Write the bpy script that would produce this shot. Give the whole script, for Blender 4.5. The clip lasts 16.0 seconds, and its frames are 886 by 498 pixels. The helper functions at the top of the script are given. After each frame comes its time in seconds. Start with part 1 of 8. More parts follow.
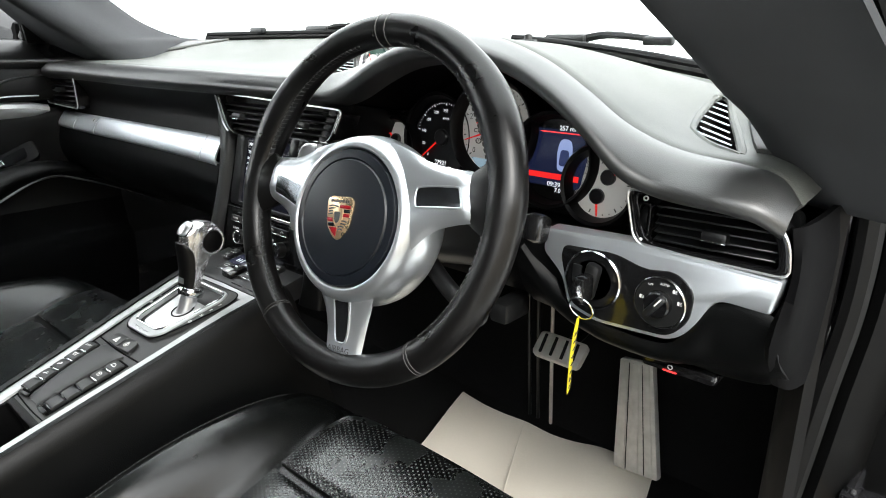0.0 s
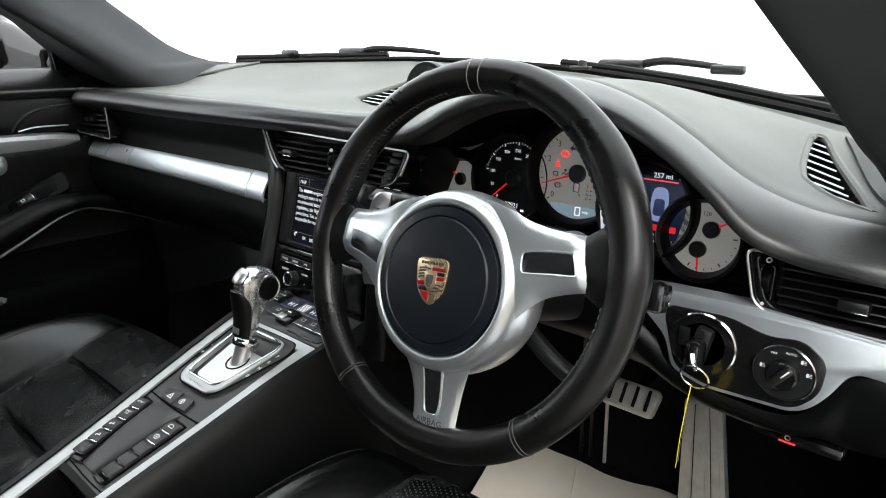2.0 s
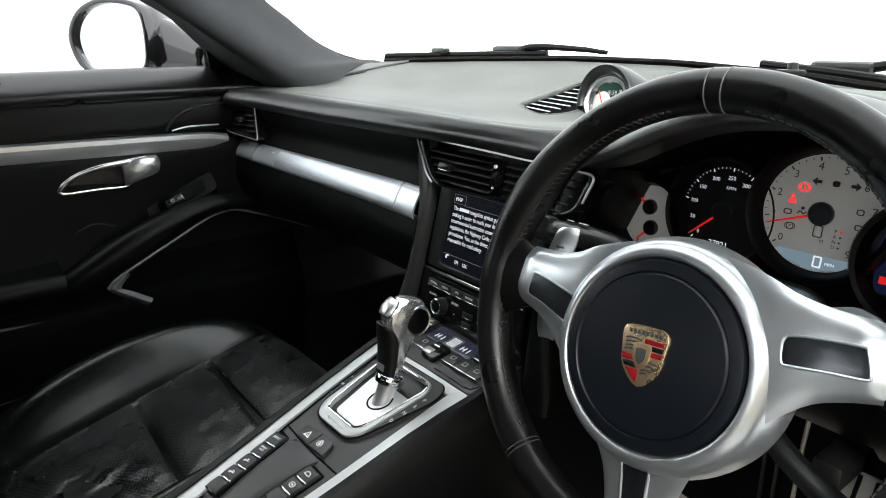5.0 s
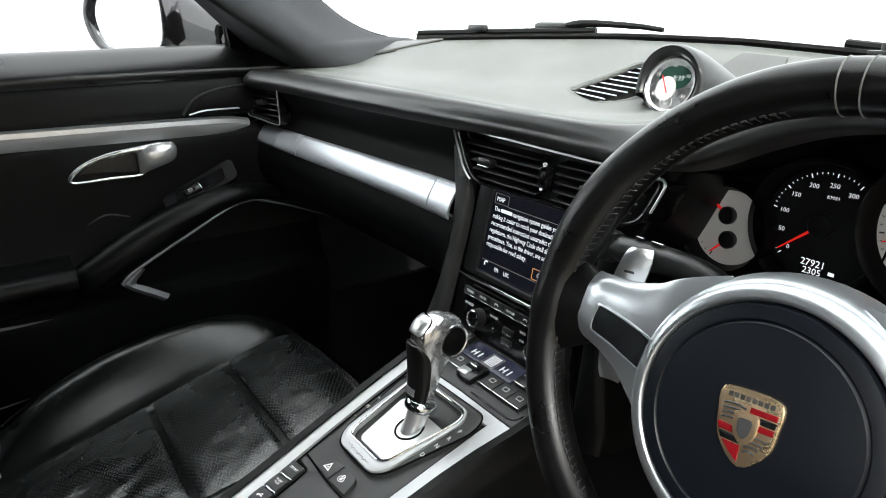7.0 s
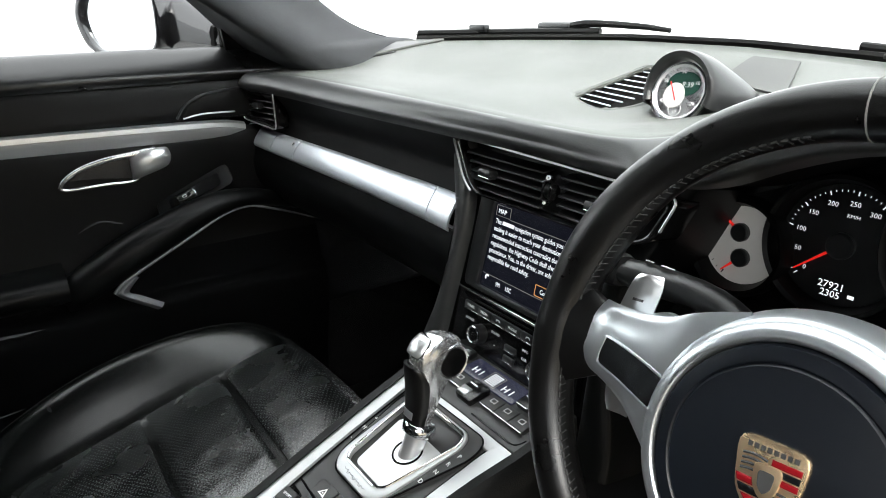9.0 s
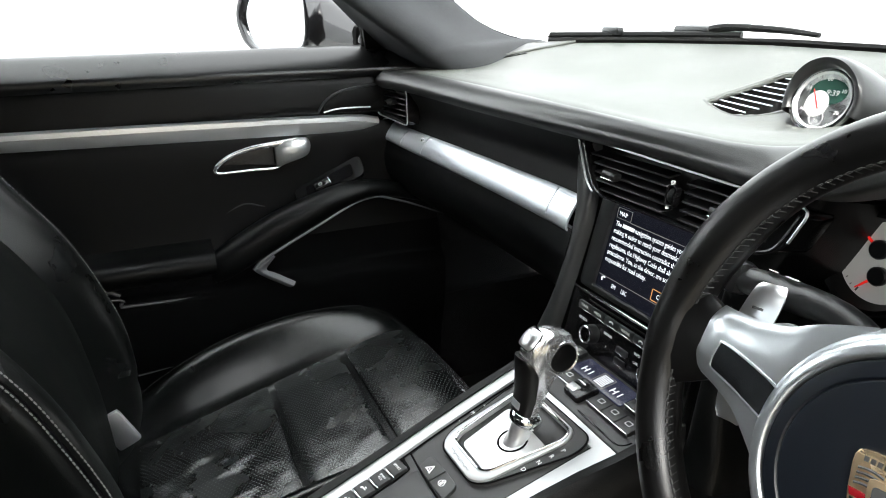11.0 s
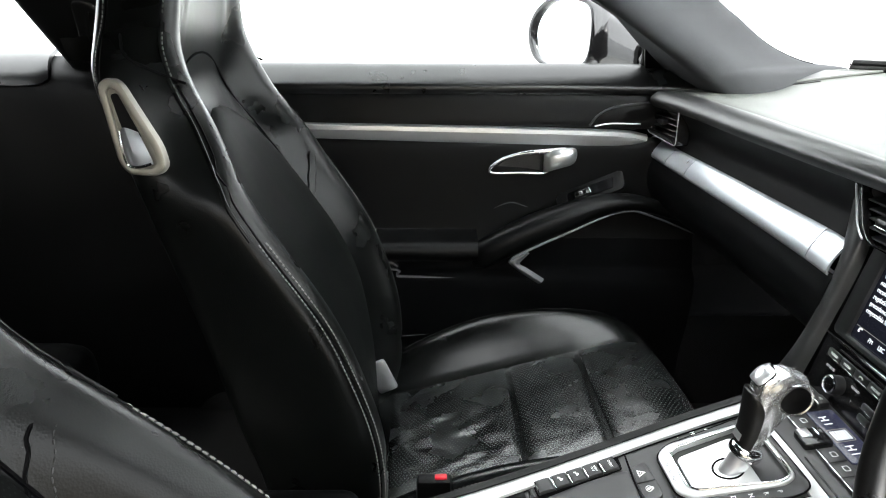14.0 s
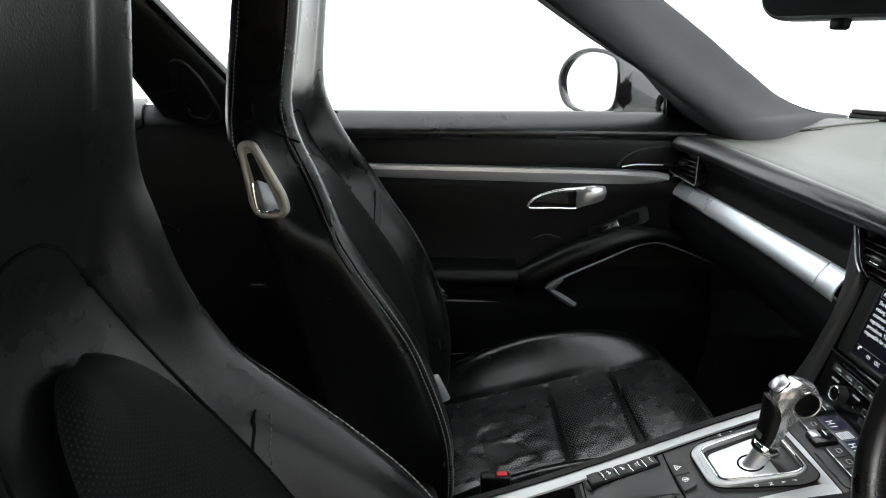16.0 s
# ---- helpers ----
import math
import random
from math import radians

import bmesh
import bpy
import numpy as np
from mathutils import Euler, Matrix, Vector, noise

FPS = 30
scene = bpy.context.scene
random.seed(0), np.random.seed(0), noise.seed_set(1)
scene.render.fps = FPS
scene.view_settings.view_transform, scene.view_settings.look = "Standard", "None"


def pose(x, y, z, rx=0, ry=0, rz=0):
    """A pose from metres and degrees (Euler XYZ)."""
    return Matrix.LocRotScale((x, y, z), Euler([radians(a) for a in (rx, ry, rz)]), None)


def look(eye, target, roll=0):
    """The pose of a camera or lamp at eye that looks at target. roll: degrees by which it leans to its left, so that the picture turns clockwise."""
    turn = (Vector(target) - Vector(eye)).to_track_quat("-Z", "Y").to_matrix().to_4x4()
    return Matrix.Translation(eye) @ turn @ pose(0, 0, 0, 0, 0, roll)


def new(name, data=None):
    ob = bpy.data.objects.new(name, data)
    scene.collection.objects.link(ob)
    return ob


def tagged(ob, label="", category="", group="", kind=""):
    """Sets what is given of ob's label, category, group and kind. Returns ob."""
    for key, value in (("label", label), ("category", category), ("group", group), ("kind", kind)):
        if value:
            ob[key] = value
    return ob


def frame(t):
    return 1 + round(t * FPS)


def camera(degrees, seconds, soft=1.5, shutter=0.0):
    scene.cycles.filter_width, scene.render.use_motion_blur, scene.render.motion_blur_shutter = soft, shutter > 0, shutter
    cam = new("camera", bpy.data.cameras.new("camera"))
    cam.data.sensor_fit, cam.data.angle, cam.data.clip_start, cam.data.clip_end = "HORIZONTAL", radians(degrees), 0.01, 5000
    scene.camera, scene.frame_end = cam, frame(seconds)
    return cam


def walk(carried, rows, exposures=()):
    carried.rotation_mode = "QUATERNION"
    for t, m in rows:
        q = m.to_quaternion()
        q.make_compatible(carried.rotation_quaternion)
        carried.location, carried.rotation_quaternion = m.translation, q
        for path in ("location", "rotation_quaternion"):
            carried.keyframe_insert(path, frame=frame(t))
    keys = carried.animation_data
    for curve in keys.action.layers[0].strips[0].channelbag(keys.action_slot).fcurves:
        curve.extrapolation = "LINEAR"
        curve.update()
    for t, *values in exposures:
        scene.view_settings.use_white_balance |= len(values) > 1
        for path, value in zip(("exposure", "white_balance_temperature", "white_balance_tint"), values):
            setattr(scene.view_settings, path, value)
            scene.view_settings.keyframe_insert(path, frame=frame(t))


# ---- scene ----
# camera and its way: x to the car's right, y ahead, z up
cam = camera(67.7, 16.0, 1.0)
METRES, EYE, TILT, LEAN, TURN = 0.79, 0.85, -18.0, 0.0, 42.0
ROWS = [
    (0.0, 0.0, 0.0, 0.0, -0.0, 0.0, -0.0),
    (0.5, -0.0222, 0.0235, 0.0269, -0.04, 0.13, 0.11),
    (1.0, -0.0486, 0.0433, 0.0451, -0.04, 0.21, 0.23),
    (1.5, -0.0829, 0.0547, 0.0576, -0.02, 0.28, 0.38),
    (2.0, -0.1141, 0.0615, 0.0703, 0.0, 0.33, 0.47),
    (2.5, -0.1314, 0.0797, 0.0764, 0.04, 0.32, 0.6),
    (3.0, -0.1398, 0.1071, 0.0934, 0.56, 0.4, 0.45),
    (3.5, -0.1553, 0.1353, 0.1023, 2.25, 0.36, -0.01),
    (4.0, -0.1703, 0.1656, 0.1102, 5.15, 0.36, -1.01),
    (4.5, -0.1714, 0.1869, 0.1201, 8.4, 0.08, -2.1),
    (5.0, -0.2005, 0.2109, 0.1272, 10.3, -0.32, -2.74),
    (7.5, -0.2409, 0.3532, 0.1804, 12.9, -2.77, -3.32),
    (8.0, -0.2446, 0.3666, 0.193, 12.79, -2.97, -3.26),
    (10.5, -0.2381, 0.3459, 0.1921, 16.35, -3.21, -4.24),
    (11.0, -0.2373, 0.3321, 0.189, 23.32, -3.87, -6.62),
    (11.5, -0.2536, 0.3174, 0.1836, 28.3, -4.53, -8.26),
    (12.0, -0.2714, 0.282, 0.1854, 30.03, -4.74, -8.88),
    (12.5, -0.2797, 0.2603, 0.1857, 31.54, -5.02, -9.26),
    (13.0, -0.247, 0.2663, 0.2029, 36.76, -5.83, -10.88),
    (13.5, -0.2039, 0.2675, 0.2084, 42.32, -6.99, -12.49),
    (14.0, -0.1811, 0.241, 0.2039, 45.86, -7.76, -13.45),
    (14.5, -0.1746, 0.1707, 0.1936, 46.49, -7.65, -13.62),
    (15.0, -0.1639, 0.1238, 0.1958, 46.59, -7.14, -13.67),
    (15.5, -0.1474, 0.0758, 0.2069, 46.45, -6.56, -13.6),
    (16.0, -0.1238, 0.0282, 0.2169, 46.32, -5.95, -13.58),
]
walk(cam, [(t, pose(0.836, 0, EYE, TILT, LEAN, TURN) @ pose(METRES * x, METRES * y, METRES * z, 90 + pitch, roll, yaw)) for t, x, y, z, yaw, pitch, roll in ROWS],
     exposures=[(0.0, 0.5), (1.5, 0.14), (3.0, -0.14), (5.0, -0.12), (8.0, 0.29), (10.5, 0.45), (11.0, 0.6), (12.0, 0.88), (12.5, 0.95), (14.0, 0.88), (15.0, 0.34), (16.0, -0.05)])

# ---- light: a bright overcast day, the driver's door stands open ----
world = bpy.data.worlds.new("overcast")
scene.world = world
world.use_nodes = True
wn, wl = world.node_tree.nodes, world.node_tree.links
sky = wn.new("ShaderNodeTexSky")
sky.sky_type, sky.sun_disc = "NISHITA", False
sky.sun_elevation, sky.sun_rotation = radians(42), radians(122)
cloud = wn.new("ShaderNodeMix")
cloud.data_type = "RGBA"
cloud.inputs[0].default_value = 0.9
cloud.inputs[7].default_value = (38.0, 39.5, 40.0, 1)
wl.new(sky.outputs[0], cloud.inputs[6])
wl.new(cloud.outputs[2], wn["Background"].inputs[0])
wn["Background"].inputs[1].default_value = 0.1
sun = new("sun", bpy.data.lights.new("sun", "SUN"))
sun.data.energy, sun.data.angle, sun.data.color = 3.0, radians(25), (1.0, 0.97, 0.92)
sun.matrix_world = look((3.2, -2.0, 3.4), (0, 0, 0))

# ---- materials ----
def nodes_of(name):
    m = bpy.data.materials.new(name)
    m.use_nodes = True
    return m, m.node_tree.nodes, m.node_tree.links, m.node_tree.nodes["Principled BSDF"]


def math_node(n, l, op, a, b):
    k = n.new("ShaderNodeMath")
    k.operation = op
    for i, v in enumerate((a, b)):
        if isinstance(v, (int, float)):
            k.inputs[i].default_value = v
        else:
            l.new(v, k.inputs[i])
    return k.outputs[0]


def surf(name, color, rough, metal=0.0, grain=900.0, bump=0.1, wear=0.25, cells=False, spec=0.5, coat=0.0, stretch=(1, 1, 1), stain=14.0, crease=0.0, vary=0.24):
    """A surface with fine grain (noise or leather cells) and broad uneven wear in colour and gloss."""
    m, n, l, p = nodes_of(name)
    tc = n.new("ShaderNodeTexCoord")
    mp = n.new("ShaderNodeMapping")
    mp.inputs[3].default_value = stretch
    l.new(tc.outputs[3], mp.inputs[0])
    big = n.new("ShaderNodeTexNoise")
    big.inputs["Scale"].default_value, big.inputs["Detail"].default_value = stain, 5
    l.new(tc.outputs[3], big.inputs[0])
    if cells:
        fine = n.new("ShaderNodeTexVoronoi")
        fine.inputs["Scale"].default_value = grain
        height = fine.outputs[0]
    else:
        fine = n.new("ShaderNodeTexNoise")
        fine.inputs["Scale"].default_value, fine.inputs["Detail"].default_value = grain, 3
        height = fine.outputs[0]
    l.new(mp.outputs[0], fine.inputs[0])
    mix = n.new("ShaderNodeMix")
    mix.data_type = "RGBA"
    c = Vector(color)
    mix.inputs[6].default_value = (*(c * (1 - wear)), 1)
    mix.inputs[7].default_value = (*(c * (1 + wear)), 1)
    amount = math_node(n, l, "ADD", math_node(n, l, "MULTIPLY", big.outputs[0], 0.7), math_node(n, l, "MULTIPLY", height, 0.3))
    l.new(amount, mix.inputs[0])
    l.new(mix.outputs[2], p.inputs["Base Color"])
    l.new(math_node(n, l, "ADD", math_node(n, l, "MULTIPLY", big.outputs[0], vary), rough - vary / 2), p.inputs["Roughness"])
    p.inputs["Metallic"].default_value = metal
    p.inputs["Specular IOR Level"].default_value = spec
    p.inputs["Coat Weight"].default_value = coat
    if bump:
        b = n.new("ShaderNodeBump")
        b.inputs["Strength"].default_value, b.inputs["Distance"].default_value = bump, 0.0006
        l.new(height, b.inputs["Height"])
        l.new(b.outputs[0], p.inputs["Normal"])
        if crease:
            # soft folds of worn leather under the grain
            fold = n.new("ShaderNodeTexNoise")
            fold.inputs["Scale"].default_value, fold.inputs["Detail"].default_value, fold.inputs["Distortion"].default_value = 22, 2, 0.3
            l.new(tc.outputs[3], fold.inputs[0])
            f = n.new("ShaderNodeBump")
            f.inputs["Strength"].default_value, f.inputs["Distance"].default_value = crease, 0.006
            l.new(fold.outputs[0], f.inputs["Height"])
            l.new(f.outputs[0], b.inputs["Normal"])
    return m


def glow(name, color, strength, base=(0.01, 0.01, 0.01)):
    m, n, l, p = nodes_of(name)
    p.inputs["Base Color"].default_value = (*base, 1)
    p.inputs["Emission Color"].default_value = (*color, 1)
    p.inputs["Emission Strength"].default_value = strength
    p.inputs["Roughness"].default_value = 0.2
    return m


def perforated(name, color, rough, pitch, spec=0.7, pit=0.06):
    """Leather pierced with a staggered grid of small holes, laid out on the panel's own metres."""
    m = surf(name, color, rough, grain=1300, bump=0.08, cells=True, spec=spec, crease=0.12, vary=0.08, wear=0.1)
    n, l = m.node_tree.nodes, m.node_tree.links
    p = n["Principled BSDF"]
    uv = n.new("ShaderNodeTexCoord")
    found = []
    for shift in (0.0, 0.5):
        mp = n.new("ShaderNodeMapping")
        mp.inputs[3].default_value = (1 / pitch, 1 / (pitch * 1.7), 1)
        mp.inputs[1].default_value = (shift, shift, 0)
        l.new(uv.outputs[2], mp.inputs[0])
        f = n.new("ShaderNodeVectorMath")
        f.operation = "FRACTION"
        l.new(mp.outputs[0], f.inputs[0])
        s = n.new("ShaderNodeVectorMath")
        s.operation = "SUBTRACT"
        s.inputs[1].default_value = (0.5, 0.5, 0)
        l.new(f.outputs[0], s.inputs[0])
        k = n.new("ShaderNodeVectorMath")
        k.operation = "MULTIPLY"
        k.inputs[1].default_value = (1, 1.7, 0)
        l.new(s.outputs[0], k.inputs[0])
        d = n.new("ShaderNodeVectorMath")
        d.operation = "LENGTH"
        l.new(k.outputs[0], d.inputs[0])
        found.append(math_node(n, l, "LESS_THAN", d.outputs["Value"], 0.17))
    hole = math_node(n, l, "MAXIMUM", found[0], found[1])
    old = p.inputs["Base Color"].links[0].from_socket
    mix = n.new("ShaderNodeMix")
    mix.data_type = "RGBA"
    l.new(hole, mix.inputs[0])
    l.new(old, mix.inputs[6])
    mix.inputs[7].default_value = (pit, pit * 1.06, pit * 1.03, 1)
    l.new(mix.outputs[2], p.inputs["Base Color"])
    b = n.new("ShaderNodeBump")
    b.inputs["Strength"].default_value, b.inputs["Distance"].default_value = 0.5, 0.0008
    b.invert = True
    l.new(hole, b.inputs["Height"])
    l.new(p.inputs["Normal"].links[0].from_socket, b.inputs["Normal"])
    l.new(b.outputs[0], p.inputs["Normal"])
    return m


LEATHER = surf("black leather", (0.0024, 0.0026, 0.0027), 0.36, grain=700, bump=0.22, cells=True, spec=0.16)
SILL_LEATHER = surf("sill leather", (0.004, 0.0043, 0.0043), 0.30, grain=700, bump=0.15, cells=True, spec=0.6)
TRIM_LIGHT = surf("light galvano trim", (0.40, 0.41, 0.42), 0.40, metal=0.7, grain=900, bump=0.04, wear=0.1)
TRIM_GREY = surf("dull dark silver trim", (0.22, 0.225, 0.235), 0.45, metal=0.6, grain=900, bump=0.04, wear=0.1)
SEAT_LEATHER = surf("seat leather", (0.0025, 0.0029, 0.0028), 0.26, grain=620, bump=0.14, cells=True, spec=0.50, crease=0.07, vary=0.08)
WHEEL_LEATHER = surf("wheel leather", (0.0035, 0.0033, 0.0033), 0.31, grain=1100, bump=0.09, cells=True, wear=0.5, stain=30, spec=0.36)
LIT_DASH_LEATHER = surf("dash leather", (0.02, 0.021, 0.021), 0.42, grain=900, bump=0.2, cells=True, wear=0.12, stain=6)
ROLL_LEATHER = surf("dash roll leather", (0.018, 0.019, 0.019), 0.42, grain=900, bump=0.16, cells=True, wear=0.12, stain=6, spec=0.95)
# Same leather as the roll, with the sky's brightness painted into its colour.
SKYLIT_DASH_TOP = surf("sky-lit grained dash skin", (0.076, 0.081, 0.074), 0.50, grain=900, bump=0.3, cells=True, wear=0.12, stain=6, spec=0.34)
# Cushion leather with its reflection cut, darkening the backrests like shade.
DIM_BACK_LEATHER = surf("backrest leather", (0.0028, 0.0031, 0.0029), 0.28, grain=620, bump=0.14, cells=True, spec=0.20, wear=0.2, crease=0.05, vary=0.06)
DIM_BACK_PERF = perforated("perforated backrest leather", (0.003, 0.0034, 0.0032), 0.46, 0.0046, 0.03, 0.010)
PERF = perforated("perforated leather", (0.0034, 0.0042, 0.0042), 0.27, 0.0058, 0.95)
PLASTIC = surf("soft black plastic", (0.0022, 0.0022, 0.0024), 0.46, grain=1500, bump=0.15, spec=0.14)
SATIN = surf("satin black plastic", (0.007, 0.0074, 0.0078), 0.38, grain=1800, bump=0.08)
PANEL = surf("dark grey button plastic", (0.024, 0.0245, 0.025), 0.42, grain=1800, bump=0.05)
KEY_PLASTIC = surf("dark key plastic", (0.014, 0.0145, 0.015), 0.40, grain=1800, bump=0.06)
GLOSS = surf("gloss black", (0.006, 0.006, 0.0065), 0.14, bump=0, wear=0.1)
FABRIC = surf("dark suede trim", (0.045, 0.047, 0.05), 0.9, grain=1200, bump=0.3, spec=0.15, wear=0.3)
CARPET = surf("black carpet", (0.008, 0.008, 0.008), 0.95, grain=700, bump=0.8, spec=0.1, wear=0.4)
BRUSHED = surf("brushed aluminium", (0.64, 0.68, 0.72), 0.34, metal=0.78, grain=500, bump=0.04, wear=0.06, stretch=(0.05, 1, 1))
SILVER = surf("satin silver", (0.66, 0.67, 0.68), 0.3, metal=0.85, grain=1500, bump=0.02, wear=0.05, vary=0.08)
CONSOLE_SILVER = surf("light silver trim", (0.50, 0.51, 0.52), 0.42, metal=0.75, grain=1500, bump=0.02, wear=0.05)
WHEEL_SILVER = surf("steering wheel silver", (0.64, 0.675, 0.705), 0.29, metal=0.86, grain=1600, bump=0.01, wear=0.03, vary=0.06)
DARK_SILVER = surf("dark galvano silver", (0.16, 0.165, 0.175), 0.36, metal=0.9, grain=900, bump=0.05, wear=0.15)
LEVER = surf("polished lever aluminium", (0.78, 0.785, 0.79), 0.20, metal=0.88, bump=0, wear=0.03, vary=0.06)
CHROME = surf("chrome", (0.82, 0.83, 0.84), 0.13, metal=1.0, bump=0, wear=0.03)
SLIDE = surf("pale silver paint", (0.74, 0.75, 0.76), 0.36, metal=0.6, grain=1500, bump=0.02, wear=0.05)
PEDAL = surf("worn brushed pedal steel", (0.62, 0.60, 0.57), 0.5, metal=0.45, grain=90, bump=0.3, wear=0.35, stain=60)
RUBBER = surf("rubber", (0.006, 0.006, 0.006), 0.55, grain=600, bump=0.2, spec=0.14)
DIAL_SILVER = surf("silver dial face", (0.52, 0.52, 0.5), 0.5, bump=0, wear=0.04, stain=40)
DIAL_SILVER.node_tree.nodes["Principled BSDF"].inputs["Emission Color"].default_value = (0.9, 0.88, 0.82, 1)
DIAL_SILVER.node_tree.nodes["Principled BSDF"].inputs["Emission Strength"].default_value = 0.07      # lit dials; glow added to lift the faces shaded by the hood
DIAL_BLACK = surf("black dial face", (0.008, 0.008, 0.009), 0.35, bump=0, wear=0.1)
GOLD = surf("gold enamel", (0.86, 0.64, 0.40), 0.26, metal=0.9, bump=0.05, wear=0.1)
CREST_RED = surf("red enamel", (0.22, 0.006, 0.010), 0.2, bump=0, wear=0.1)
NEEDLE = glow("lit red needle", (1.0, 0.03, 0.02), 0.35, (0.6, 0.02, 0.02))
PRINT = surf("white print", (0.75, 0.75, 0.75), 0.5, bump=0, wear=0.03)
DARK_PRINT = surf("dark print", (0.05, 0.05, 0.05), 0.5, bump=0, wear=0.03)
THREAD = surf("grey thread", (0.15, 0.15, 0.14), 0.7, bump=0, wear=0.1)
DARK_THREAD = surf("black thread", (0.03, 0.03, 0.03), 0.7, bump=0, wear=0.1)
PAPER = surf("brown paper", (0.74, 0.69, 0.60), 0.8, grain=200, bump=0.4, wear=0.08, stain=9)
YELLOW = surf("yellow tag", (0.75, 0.6, 0.02), 0.5, bump=0.05, wear=0.08)
CONCRETE = surf("pale concrete", (0.62, 0.62, 0.6), 0.8, grain=30, bump=0.3, stain=2)
PAINT = surf("black car paint", (0.012, 0.012, 0.013), 0.12, bump=0, wear=0.1, coat=0.6)
JAMB = surf("dark grey door frame", (0.004, 0.004, 0.004), 0.5, grain=900, bump=0.06, spec=0.05)
ORANGE = surf("brass bolt", (0.5, 0.28, 0.07), 0.4, metal=0.7, bump=0.05)
RED = surf("red plastic", (0.5, 0.01, 0.02), 0.4, bump=0)
SCREEN = glow("screen glass", (0.05, 0.055, 0.09), 0.10, (0.003, 0.003, 0.004))
SCREEN_TEXT = glow("screen text", (0.9, 0.95, 1.0), 0.9)
SCREEN_BAR = glow("screen bar", (0.45, 0.44, 0.42), 0.35)
SCREEN_ORANGE = glow("screen orange", (1.0, 0.45, 0.15), 0.6)
CLIMATE = glow("climate display", (0.05, 0.055, 0.11), 0.35)
WARN = glow("warning lamp", (1.0, 0.05, 0.05), 1.1)
DISPLAY_BLUE = glow("pale blue display", (0.35, 0.5, 0.6), 0.5)
DISPLAY_CAR = glow("display car", (0.35, 0.45, 0.8), 0.55)


def glass(name, tint=(1, 1, 1)):
    m, n, l, p = nodes_of(name)
    p.inputs["Base Color"].default_value = (*tint, 1)
    p.inputs["Roughness"].default_value = 0.0
    p.inputs["Transmission Weight"].default_value = 1.0
    p.inputs["IOR"].default_value = 1.1
    return m


GLASS = glass("window glass", (0.96, 0.98, 0.97))
MIRROR = surf("mirror", (0.9, 0.92, 0.93), 0.12, metal=1.0, bump=0, wear=0.01)
MIRROR.node_tree.nodes["Principled BSDF"].inputs["Roughness"].links and MIRROR.node_tree.links.remove(MIRROR.node_tree.nodes["Principled BSDF"].inputs["Roughness"].links[0])
MIRROR.node_tree.nodes["Principled BSDF"].inputs["Roughness"].default_value = 0.01

MATT = surf("matt black trim", (0.003, 0.003, 0.0033), 0.7, grain=1200, bump=0.15, spec=0.04)
MIRROR_BLACK = surf("polished dark inset", (0.16, 0.17, 0.185), 0.16, metal=0.95, bump=0, wear=0.1)
# ---- builders ----
def thing(name, at, label, category, group="", kind=""):
    ob = new(name)
    ob.empty_display_size = 0.05
    ob.location = at
    return tagged(ob, label, category, group, kind)


def part(name, bm, material, parent=None, label="", sharp=40):
    """Links a bmesh, in the place's metres, as one mesh object under a thing or a part."""
    me = bpy.data.meshes.new(name)
    bmesh.ops.recalc_face_normals(bm, faces=bm.faces)
    bm.to_mesh(me)
    bm.free()
    for f in me.polygons:
        f.use_smooth = True
    me.set_sharp_from_angle(angle=radians(sharp))
    me.materials.append(material)
    ob = new(name, me)
    if parent is not None:
        ob.parent = parent
        at = Vector((0, 0, 0))
        up = parent
        while up is not None:
            at = at + up.location
            up = up.parent if up.type == "EMPTY" else None
        ob.matrix_parent_inverse = Matrix.Translation(-at) if parent.type == "EMPTY" else Matrix()
    return tagged(ob, label)


def structure(name, bm, material, label, category, sharp=40):
    return tagged(part(name, bm, material, None, "", sharp), label, category, "", "structure")


def cr(points, n=4, closed=False):
    """A smooth curve through points."""
    p = np.array(points, float)
    k = len(p)
    if k < 3 and not closed:
        t = np.linspace(0, 1, n + 1)[:, None]
        return p[0] * (1 - t) + p[-1] * t
    out = []
    for i in range(k if closed else k - 1):
        if closed:
            a, b, c, d = p[(i - 1) % k], p[i], p[(i + 1) % k], p[(i + 2) % k]
        else:
            b, c = p[i], p[i + 1]
            a = p[i - 1] if i else 2 * b - c
            d = p[i + 2] if i + 2 < k else 2 * c - b
        for t in np.arange(n) / n:
            out.append(0.5 * (2 * b + (c - a) * t + (2 * a - 5 * b + 4 * c - d) * t * t + (3 * b - a - 3 * c + d) * t ** 3))
    if not closed:
        out.append(p[-1])
    return np.array(out)


